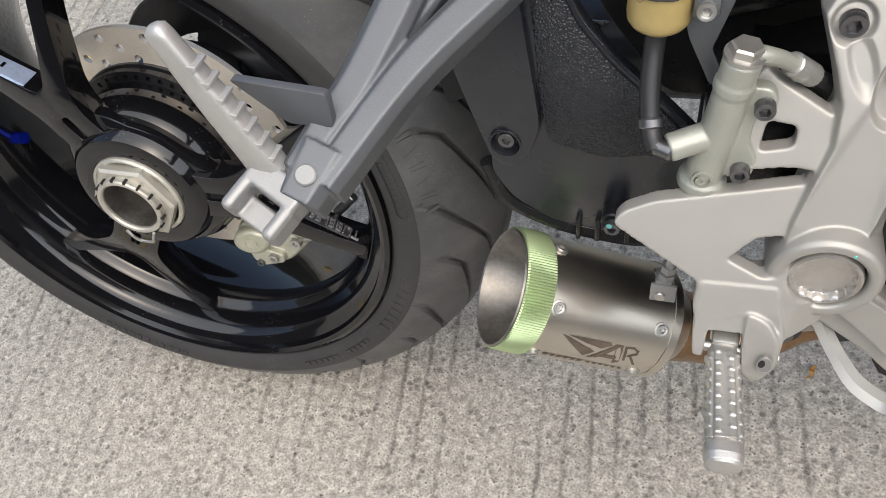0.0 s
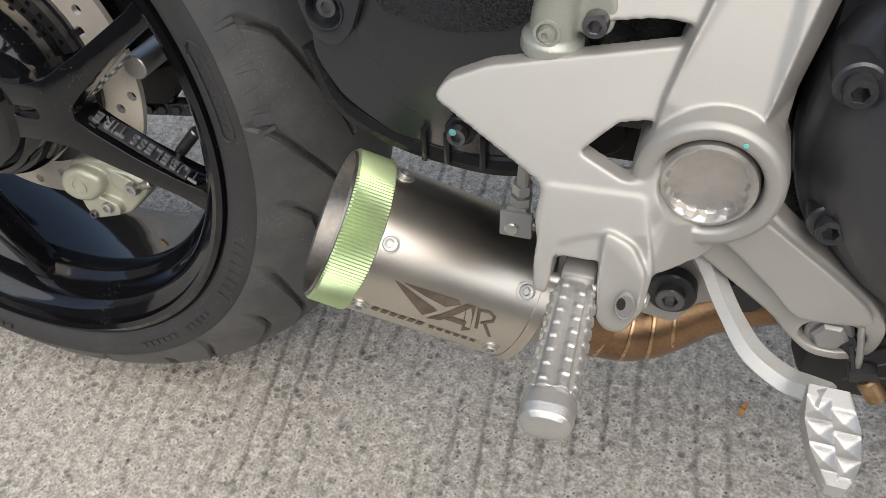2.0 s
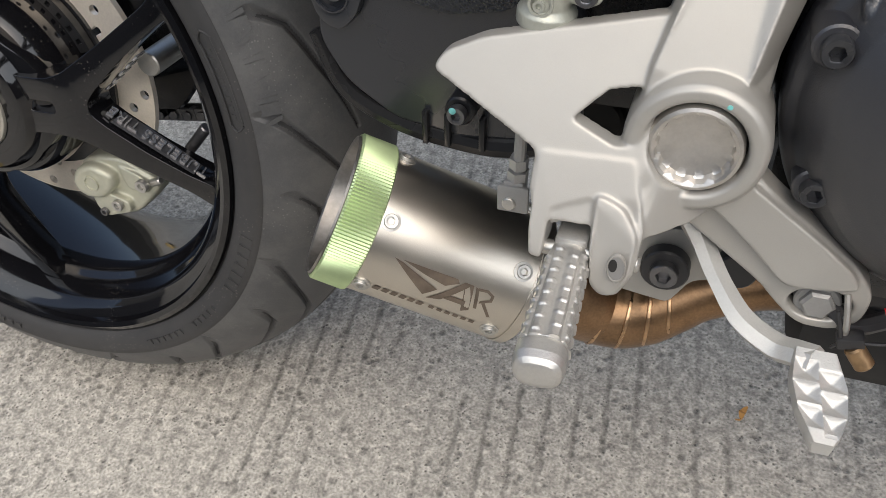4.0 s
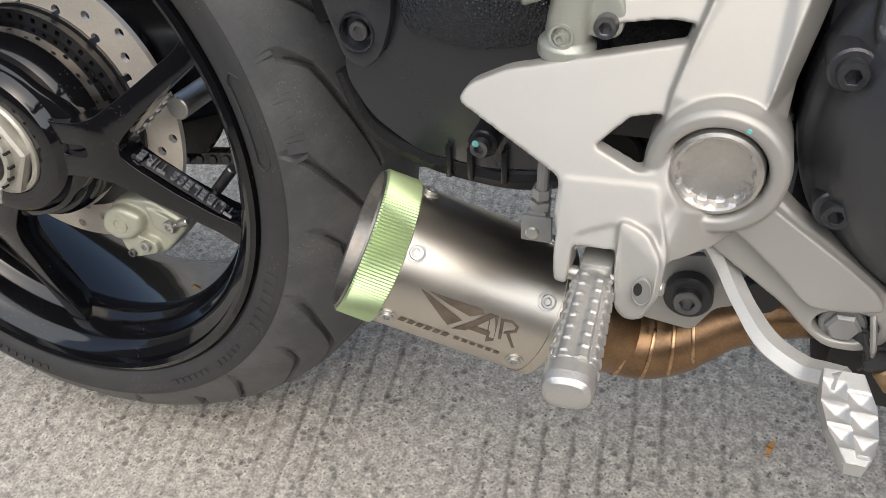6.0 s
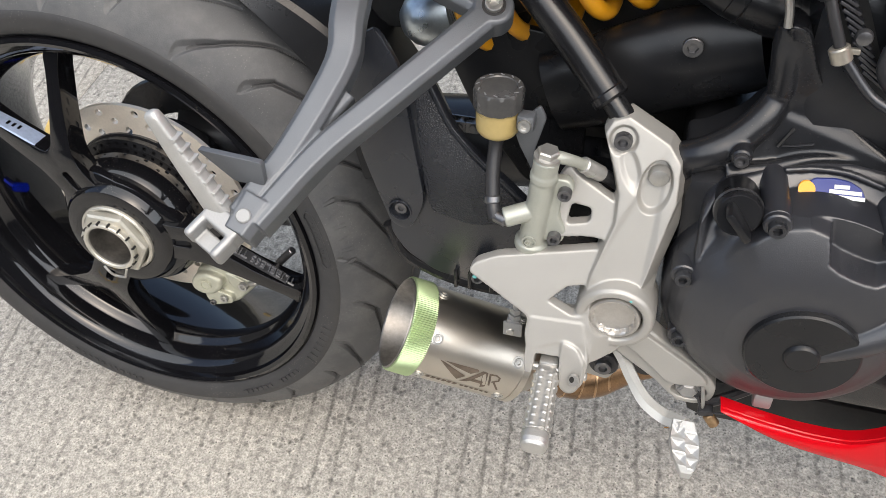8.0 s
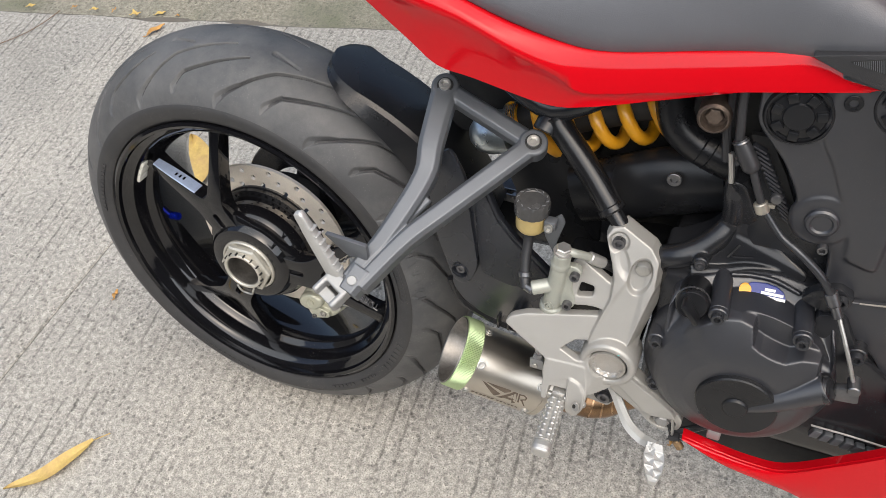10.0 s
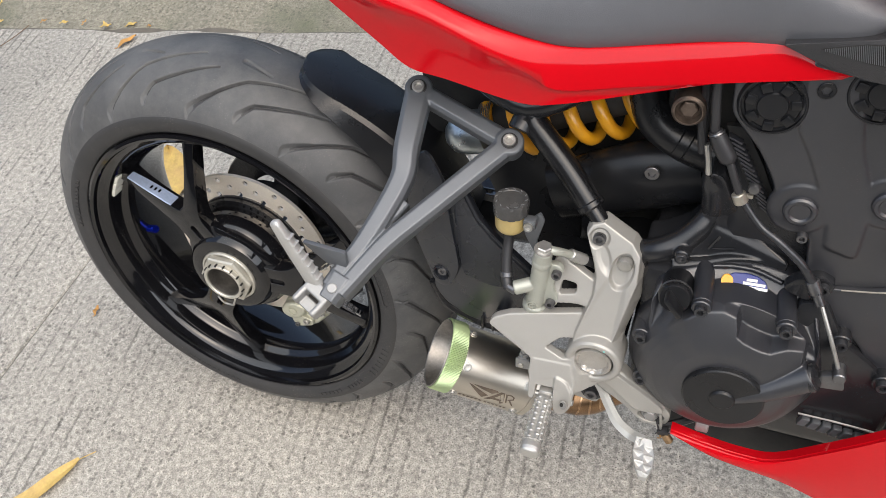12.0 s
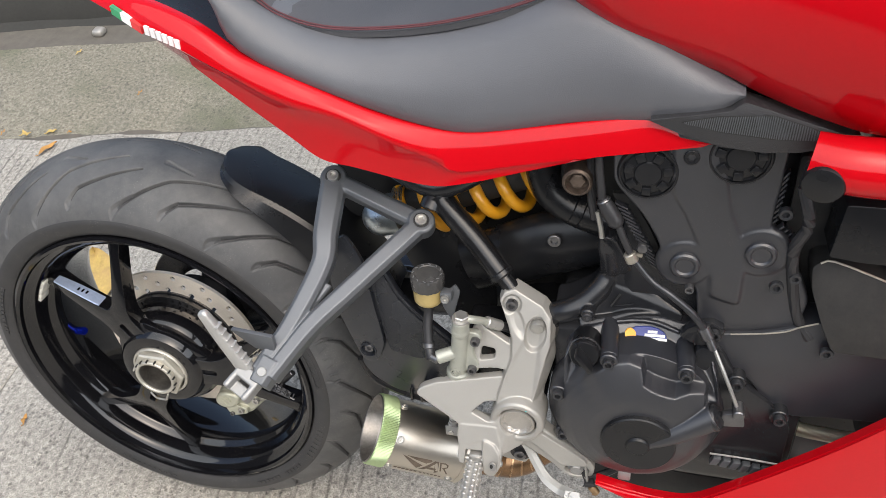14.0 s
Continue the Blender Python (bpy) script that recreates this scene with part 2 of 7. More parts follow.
BLUE = surf("blue_anodised", (0.01, 0.03, 0.55), 0.25, 0.8, var=0.1)
LEAD = surf("grey_wheel_weight", (0.72, 0.71, 0.64), 0.6, 0.2, var=0.1, scale=60)
FLUID = surf("amber_brake_fluid_pot", (0.55, 0.42, 0.17), 0.32, var=0.12, scale=40, bump=0.05)
FLUID.node_tree.nodes["Principled BSDF"].inputs["Transmission Weight"].default_value = 0.25
PLUG_DARK = surf("weathered_bronze", (0.13, 0.10, 0.08), 0.42, 0.6, var=0.4, scale=110, bump=0.3)
HOSE = surf("black_rubber_hose", (0.025, 0.025, 0.027), 0.4, var=0.1, scale=60, bump=0.1)
STICK_BLUE = surf("blue_sticker", (0.02, 0.035, 0.20), 0.35, var=0.05)
STICK_ORANGE = surf("orange_sticker", (0.85, 0.38, 0.03), 0.35, var=0.05)
WHITE = surf("white_print", (0.75, 0.75, 0.74), 0.5, var=0.04)
FLAG_GREEN = surf("green_print", (0.05, 0.28, 0.13), 0.45, var=0.04)
FLAG_RED = surf("red_print", (0.62, 0.05, 0.05), 0.45, var=0.04)
DUSTY = surf("dusty_black_cap_plastic", (0.045, 0.045, 0.045), 0.25, var=0.2, scale=60, bump=0.2, dust=0.12)
BLACK_BOLT = surf("blackened_bolt_steel", (0.055, 0.057, 0.062), 0.30, 0.6, var=0.2, scale=80, bump=0.1)
CLIP = surf("worn_plated_clip_and_edge_light", (0.42, 0.39, 0.33), 0.38, 0.7, var=0.2, scale=80, bump=0.15)
TRIM = surf("grained_grey_trim", (0.030, 0.030, 0.032), 0.42, var=0.1, scale=20, bump=0.22, pits=900, rvar=0.05)
CLEVIS = surf("satin_cast_peg_clevis", (0.30, 0.30, 0.295), 0.42, 0.45, var=0.08, scale=40, bump=0.2, bscale=900)
DAB = surf("turquoise_paint_dab", (0.16, 0.50, 0.48), 0.4, var=0.2, scale=200)
GREY_PRINT = surf("grey_print", (0.16, 0.16, 0.165), 0.5, var=0.05)


# ---- mesh tools ----
def part(name, bm, material, parent=None, label="", smooth=35.0, kind=""):
    """Links a bmesh as one mesh object under a thing or a part."""
    bmesh.ops.recalc_face_normals(bm, faces=bm.faces)
    me = bpy.data.meshes.new(name)
    bm.to_mesh(me)
    bm.free()
    me.polygons.foreach_set("use_smooth", [True] * len(me.polygons))
    me.set_sharp_from_angle(angle=radians(smooth))
    me.materials.append(material)
    ob = new(name, me)
    if parent is not None:
        ob.parent = parent
    return tagged(ob, label, kind=kind)


def soften(bm, width, segs=2, angle=28.0):
    if width <= 0:
        return bm
    edges = [e for e in bm.edges if len(e.link_faces) == 2 and e.calc_face_angle(0) > radians(angle)]
    bmesh.ops.bevel(bm, geom=edges, offset=width, segments=segs, profile=0.5, affect="EDGES", clamp_overlap=True)
    return bm


def join(*bms):
    out = bmesh.new()
    for b in bms:
        me = bpy.data.meshes.new("tmp")
        b.to_mesh(me)
        out.from_mesh(me)
        bpy.data.meshes.remove(me)
        b.free()
    return out


def cast(ob, voxel, passes):
    """Blends the joined bodies of a casting with rounded fillets."""
    m = ob.modifiers.new("fillets", "REMESH")
    m.mode, m.voxel_size, m.use_smooth_shade = "VOXEL", voxel, True
    if passes:
        m = ob.modifiers.new("rounding", "SMOOTH")
        m.factor, m.iterations = 0.5, passes
    return ob


def rounded(outline, r, n=3):
    """Corners of a closed outline cut by short arcs."""
    out = []
    for i, p in enumerate(outline):
        a, b, c = Vector(outline[i - 1]), Vector(p), Vector(outline[(i + 1) % len(outline)])
        u, w = a - b, c - b
        d = min(r, u.length * 0.45, w.length * 0.45)
        p0, p1 = b + u.normalized() * d, b + w.normalized() * d
        for k in range(n + 1):
            t = k / n
            out.append(tuple(p0 * (1 - t) ** 2 + b * 2 * t * (1 - t) + p1 * t * t))
    return out


def ring(cx, cz, r, n=20, sx=1.0, sz=1.0, turn=0.0):
    return [(cx + sx * r * math.cos(turn + 2 * math.pi * k / n), cz + sz * r * math.sin(turn + 2 * math.pi * k / n)) for k in range(n)]


def plate(loops, near, depth, bevel=0.0015, segs=2):
    """A plate in the bike's side view: closed loops of (x, z), the first outer, the rest holes. near: y of its outer face, a number or f(x, z)."""
    f = near if callable(near) else (lambda x, z: near)
    bm = bmesh.new()
    edges = []
    for loop in loops:
        vs = [bm.verts.new((x, f(x, z), z)) for x, z in loop]
        edges += [bm.edges.new((vs[i], vs[(i + 1) % len(vs)])) for i in range(len(vs))]
    if len(loops) == 1:
        bm.faces.new(list(bm.verts))
    else:
        bmesh.ops.triangle_fill(bm, use_beauty=True, edges=edges)
    rim = [e for e in bm.edges if len(e.link_faces) == 1]
    back = {}
    for v in list(bm.verts):
        back[v] = bm.verts.new((v.co.x, v.co.y + depth, v.co.z))
    for fc in list(bm.faces):
        bm.faces.new([back[v] for v in reversed(fc.verts)])
    for e in rim:
        a, b = e.verts
        bm.faces.new((a, b, back[b], back[a]))
    bmesh.ops.recalc_face_normals(bm, faces=bm.faces)
    return soften(bm, bevel, segs)


def spin(profile, at, axis, n=32, flat=None):
    """A turned body: profile of (radius, height along axis)."""
    axis = Vector(axis).normalized()
    q = axis.to_track_quat("Z", "Y").to_matrix()
    at = Vector(at)
    bm = bmesh.new()
    rows = []
    for r, h in profile:
        if r < 1e-6:
            rows.append([bm.verts.new(at + axis * h)])
        else:
            rows.append([bm.verts.new(at + q @ Vector((r * math.cos(2 * math.pi * k / n), r * math.sin(2 * math.pi * k / n), h))) for k in range(n)])
    for a, b in zip(rows, rows[1:]):
        for k in range(n):
            j = (k + 1) % n
            if len(a) == 1 and len(b) > 1:
                bm.faces.new((a[0], b[j], b[k]))
            elif len(b) == 1 and len(a) > 1:
                bm.faces.new((a[k], a[j], b[0]))
            elif len(a) > 1:
                bm.faces.new((a[k], a[j], b[j], b[k]))
    return bm


def disc_between(a, b, r, n=24, chamfer=0.001):
    """A solid round bar from a to b."""
    a, b = Vector(a), Vector(b)
    h = (b - a).length
    return spin([(0, 0), (r - chamfer, 0), (r, chamfer), (r, h - chamfer), (r - chamfer, h), (0, h)], a, b - a, n)


def smooth_path(pts, k=6):
    pts = [Vector(p) for p in pts]
    ext = [pts[0] * 2 - pts[1], *pts, pts[-1] * 2 - pts[-2]]
    out = []
    for i in range(1, len(ext) - 2):
        p0, p1, p2, p3 = ext[i - 1:i + 3]
        for s in range(k):
            t = s / k
            out.append(0.5 * ((2 * p1) + (p2 - p0) * t + (2 * p0 - 5 * p1 + 4 * p2 - p3) * t * t + (3 * p1 - p0 - 3 * p2 + p3) * t ** 3))
    return out + [pts[-1]]


def tube(pts, radius, n=12, k=6, flat=(1.0, 1.0), up=(0, 0, 1)):
    """A round or flattened bar along a smooth path; radius: one number or one per given point."""
    path = smooth_path(pts, k)
    if isinstance(radius, (int, float)):
        rad = [radius] * len(path)
    else:
        rad = [float(q) for q in np.interp(np.linspace(0, len(pts) - 1, len(path)), range(len(pts)), radius)]
    bm = bmesh.new()
    rows = []
    for i, p in enumerate(path):
        d = (path[min(i + 1, len(path) - 1)] - path[max(i - 1, 0)]).normalized()
        s = d.cross(Vector(up))
        s = s.normalized() if s.length > 1e-3 else d.cross(Vector((0, 1, 0))).normalized()
        w = s.cross(d)
        rows.append([bm.verts.new(p + rad[i] * (s * flat[0] * math.cos(2 * math.pi * j / n) + w * flat[1] * math.sin(2 * math.pi * j / n))) for j in range(n)])
    for a, b in zip(rows, rows[1:]):
        for j in range(n):
            bm.faces.new((a[j], a[(j + 1) % n], b[(j + 1) % n], b[j]))
    bm.faces.new(list(reversed(rows[0])))
    bm.faces.new(rows[-1])
    return bm


def skin(grid, close=False, caps=False):
    """Faces over a grid of points."""
    bm = bmesh.new()
    rows = [[bm.verts.new(p) for p in row] for row in grid]
    m = len(rows[0])
    for a, b in zip(rows, rows[1:]):
        for j in range(m if close else m - 1):
            bm.faces.new((a[j], a[(j + 1) % m], b[(j + 1) % m], b[j]))
    if caps:
        bm.faces.new(list(reversed(rows[0])))
        bm.faces.new(rows[-1])
    return bm


def shell(grid, inward):
    """A curved panel with thickness: the grid and its copy moved by inward."""
    off = Vector(inward)
    bm = bmesh.new()
    a = [[bm.verts.new(p) for p in row] for row in grid]
    b = [[bm.verts.new(Vector(p) + off) for p in row] for row in grid]
    n, m = len(a), len(a[0])
    for i in range(n - 1):
        for j in range(m - 1):
            bm.faces.new((a[i][j], a[i][j + 1], a[i + 1][j + 1], a[i + 1][j]))
            bm.faces.new((b[i][j], b[i + 1][j], b[i + 1][j + 1], b[i][j + 1]))
    for i in range(n - 1):
        bm.faces.new((a[i][0], a[i + 1][0], b[i + 1][0], b[i][0]))
        bm.faces.new((a[i][-1], b[i][-1], b[i + 1][-1], a[i + 1][-1]))
    for j in range(m - 1):
        bm.faces.new((a[0][j], b[0][j], b[0][j + 1], a[0][j + 1]))
        bm.faces.new((a[-1][j], a[-1][j + 1], b[-1][j + 1], b[-1][j]))
    return bm


def box(lo, hi, bevel=0.002, turn=None, about=None):
    bm = bmesh.new()
    vs = [bm.verts.new((x, y, z)) for x in (lo[0], hi[0]) for y in (lo[1], hi[1]) for z in (lo[2], hi[2])]
    for q in ((0, 1, 3, 2), (4, 6, 7, 5), (0, 4, 5, 1), (2, 3, 7, 6), (0, 2, 6, 4), (1, 5, 7, 3)):
        bm.faces.new([vs[i] for i in q])
    bmesh.ops.recalc_face_normals(bm, faces=bm.faces)
    soften(bm, bevel)
    if turn is not None:
        c = Vector(about)
        bmesh.ops.transform(bm, matrix=Matrix.Translation(c) @ turn @ Matrix.Translation(-c), verts=bm.verts)
    return bm


def bolt(at, axis, r, parent, material, h=None, hexed=True, name="bolt", label=""):
    """A socket-head bolt; hexed: with a hexagon recess, else with a domed top."""
    h = h or r * 0.8
    if not hexed:
        return part(name, spin([(r, 0), (r, h * 0.5), (r * 0.85, h * 0.85), (r * 0.4, h), (0, h)], at, axis, 20), material, parent, label)
    axis = Vector(axis).normalized()
    q = axis.to_track_quat("Z", "Y").to_matrix()
    at = Vector(at)
    n = 24
    bm = bmesh.new()
    rows = []
    for rr, hh, hexa in ((r, 0, 0), (r, h * 0.86, 0), (r * 0.93, h, 0), (r * 0.62, h, 0), (r * 0.56, h * 0.95, 1), (r * 0.54, h * 0.25, 1)):
        row = []
        for k in range(n):
            a = 2 * math.pi * k / n
            s = math.cos(math.pi / 6) / math.cos((a % (math.pi / 3)) - math.pi / 6) if hexa else 1.0
            row.append(bm.verts.new(at + q @ Vector((rr * s * math.cos(a), rr * s * math.sin(a), hh))))
        rows.append(row)
    for a, b in zip(rows, rows[1:]):
        for k in range(n):
            bm.faces.new((a[k], a[(k + 1) % n], b[(k + 1) % n], b[k]))
    bm.faces.new(rows[-1])
    return part(name, bm, material, parent, label)


def letters(text, size, depth, m):
    """Raised letters as a mesh, in the built-in font, in the frame m (x along the line, y up, z out)."""
    cu = bpy.data.curves.new("txt", "FONT")
    cu.body, cu.size, cu.extrude, cu.align_x, cu.align_y = text, size, depth, "CENTER", "CENTER"
    tmp = bpy.data.objects.new("txt", cu)
    me = bpy.data.meshes.new_from_object(tmp)
    bm = bmesh.new()
    bm.from_mesh(me)
    bmesh.ops.transform(bm, matrix=m, verts=bm.verts)
    bpy.data.objects.remove(tmp), bpy.data.curves.remove(cu), bpy.data.meshes.remove(me)
    return bm


def axes(at, x, y):
    """A frame at a point with x and y directions."""
    x = Vector(x).normalized()
    z = x.cross(Vector(y)).normalized()
    y = z.cross(x)
    m = Matrix((x, y, z)).transposed().to_4x4()
    m.translation = Vector(at)
    return m


# ---- ground: raked slab, joint, mossy gutter ----
def edge_y(x):
    return 0.885 + 0.16 * x


def ground_sheet():
    xs = [-60, -20, -6, -2.4] + [-2.2 + 0.03 * k for k in range(55)] + [-0.5262, -0.5242, -0.5208, -0.5188] + [-0.49 + 0.03 * k for k in range(50)] + [2.0, 6, 20, 60]
    ds = [-60, -20, -6, -1.5, -0.012, -0.004, 0.004, 0.43, 0.62, 6, 20, 60]
    bm = bmesh.new()
    rows = []
    for x in xs:
        base = edge_y(max(-3.0, min(3.0, x))) + 0.008 * noise.noise((x * 5, 3, 0)) + 0.003 * noise.noise((x * 25, 7, 0))
        gap = 0.6 + 1.3 * abs(noise.noise((x * 4, 11, 0)))
        row = []
        for d in ds:
            z = -0.004 if (x in (-0.5242, -0.5208) and d < 0) else 0.0
            if d in (-0.004, 0.004):
                z, d = -0.006, d * gap
            if d > 0.004:
                z = 0.001
            if d == -0.012:
                d = -0.012 * gap
            row.append(bm.verts.new((x + 0.02 * max(-1.5, min(d, 1.0)) * (1 if abs(x) < 1 else 0), base + d, z)))
        rows.append(row)
    for i in range(len(xs) - 1):
        for j in range(len(ds) - 1):
            f = bm.faces.new((rows[i][j], rows[i + 1][j], rows[i + 1][j + 1], rows[i][j + 1]))
            if ds[j] >= 0.004:
                f.material_index = 1 if ds[j] == 0.43 else 2
            elif ds[j] >= -0.012 or (xs[i] == -0.5242 and ds[j] < 0):
                f.material_index = 1
    ob = part("ground", bm, SLAB, None, "raked grey concrete slab with a mossy gutter strip", kind="structure", smooth=60)
    ob.data.materials.append(GRIME), ob.data.materials.append(GUTTER)
    return ob


ground_sheet()


def kerb_stone():
    bm = bmesh.new()
    grid = []
    for i in range(141):
        x = -11.8 + i * 0.115
        y = edge_y(max(-3.0, min(3.0, x))) + 0.56 + 0.02 * noise.noise((x * 3, 0, 0))
        grid.append([(x, y - 0.03, 0.0), (x, y, 0.015 + 0.02 * noise.noise((x * 5, 2, 0))), (x, y + 0.02, 0.10), (x, y + 0.05, 0.13), (x, y + 0.3, 0.13), (x, y + 0.3, -0.02), (x, y - 0.03, -0.02)])
    bm.free()
    return part("kerb", skin(grid, True, True), KERB, None, "dark grimy concrete kerb along the gutter", kind="structure")


kerb_stone()


# added wall out of view; its height sets how much north sky is reflected
def north_blocker():
    grid = []
    for i in range(25):
        x = -12 + i
        y = 3.4 + 0.16 * x
        grid.append([(x, y, 0.0), (x, y, 0.5), (x, y, 0.9), (x, y + 0.02, 1.1), (x, y + 0.25, 1.1), (x, y + 0.25, 0.0)])
    return part("blocker_north", skin(grid, True, True), KERB, None, "unseen dark wall added beyond the kerb", kind="structure")


north_blocker()


def blocker_wall(name, a, b, height, label, material=BLOCKER_GREY):
    """A plain wall out of view, added to block low sky and darken reflections."""
    a, b = Vector((*a, 0)), Vector((*b, 0))
    side = (b - a).normalized().cross(Vector((0, 0, 1))) * 0.25
    n = 24
    grid = []
    for i in range(n + 1):
        p = a.lerp(b, i / n)
        grid.append([p, p + Vector((0, 0, height * 0.5)), p + Vector((0, 0, height)), p + side + Vector((0, 0, height)), p + side])
    return part(name, skin(grid, True, True), material, None, label, kind="structure")


blocker_wall("blocker_south", (-14, -4.6), (14, -4.6), 2.8, "unseen dark wall added to block low light from the south", BLOCKER_DARK)
blocker_wall("blocker_east", (4.4, -5.5), (4.4, 4.0), 1.6, "unseen dark wall added to block low light from the east", BLOCKER_DARK)
blocker_wall("blocker_west", (-12, 1.5), (-12, -5.5), 4.5, "unseen grey wall added to block low light from the west")


def leaf(name, at, length, width, turn, curl, material, label, group="fallen leaves"):
    grid = []
    for i in range(15):
        t = i / 14
        w = width * math.sin(math.pi * min(1, t * 0.97 + 0.03)) ** 0.7 * (1 - 0.25 * t)
        bend = curl * math.sin(math.pi * t)
        grid.append([(t * length, bend + w * s, 0.0035 + abs(s) * width * 0.25 + 0.004 * math.sin(5 * t) ** 2) for s in (-1, -0.5, 0, 0.5, 1)])
    bm = skin(grid)
    top = [v for v in bm.verts]
    ext = bmesh.ops.extrude_face_region(bm, geom=list(bm.faces))
    bmesh.ops.translate(bm, vec=(0, 0, -0.0006), verts=[v for v in ext["geom"] if isinstance(v, bmesh.types.BMVert)])
    stem = tube([(-length * 0.18, 0.004, 0.003), (-length * 0.06, 0.001, 0.003), (0.01 * length, 0, 0.004)], 0.0009, 6, 3)
    ob = part(name, join(bm, stem), material, None)
    ob.matrix_world = pose(at[0], at[1], 0.001, 0, 0, turn)
    return tagged(ob, label, "leaf", group)


leaf("leaf", (-0.292, -0.312), 0.155, 0.0150, 234, 0.012, LEAF, "long dry yellow-brown leaf lying on the concrete")
leaf("leaf", (-0.435, 0.245), 0.16, 0.045, 128, 0.0, LEAF, "broad yellow leaf lying behind the wheel")
leaf("leaf", (-0.87, 0.665), 0.055, 0.010, 62, 0.004, LEAF_BROWN, "small tan leaf near the gutter")
leaf("leaf", (0.612, -0.008), 0.013, 0.0035, 70, 0.002, LEAF_BROWN, "tiny brown leaf scrap under the bike")
leaf("leaf", (-0.97, 0.73), 0.03, 0.006, 20, 0.002, LEAF, "small yellow leaf scrap in the gutter edge")
for lx, ly, size, turn in ((-1.16, 0.715, 0.018, 40), (-1.10, 0.722, 0.026, 15), (-1.03, 0.730, 0.016, 80), (-0.955, 0.738, 0.022, 150), (-0.90, 0.745, 0.030, 30), (-0.84, 0.755, 0.014, 10), (-1.30, 0.690, 0.028, 20), (-1.34, 0.760, 0.020, 100), (-1.02, 1.10, 0.020, 60), (-0.72, 0.93, 0.016, 70)):
    leaf("leaf", (lx, ly), size, size * 0.22, turn, 0.002, LEAF if size > 0.019 else LEAF_BROWN, "small dry leaf scrap lying along the gutter joint")
leaf("leaf", (-0.44, -0.055), 0.02, 0.005, 100, 0.002, LEAF_BROWN, "tiny brown leaf scrap beside the slab joint")


def twig():
    pts = [(-1.19, 0.70, 0.003), (-1.20, 0.63, 0.006), (-1.235, 0.57, 0.004), (-1.30, 0.50, 0.005), (-1.42, 0.43, 0.003)]
    return tagged(part("twig", tube(pts, 0.0010, 6, 5), TWIG), "thin bent brown twig lying on the concrete", "twig")


twig()
tagged(part("stone", soften(box((-1.02, 1.19, 0.0), (-0.985, 1.225, 0.022), 0.008), 0.002), SILVER), "small pale stone in the gutter", "stone")

# ---- the motorcycle: one thing; x forward, y to its left, z up from the rear axle ----
bike = new("motorcycle")
bike.matrix_world = pose(0, 0, 0.3098, -12.3, 0, 0)
tagged(bike, "red sport motorcycle with black engine leaning on its side stand", "motorcycle")
OUT = Vector((0, -1, 0))


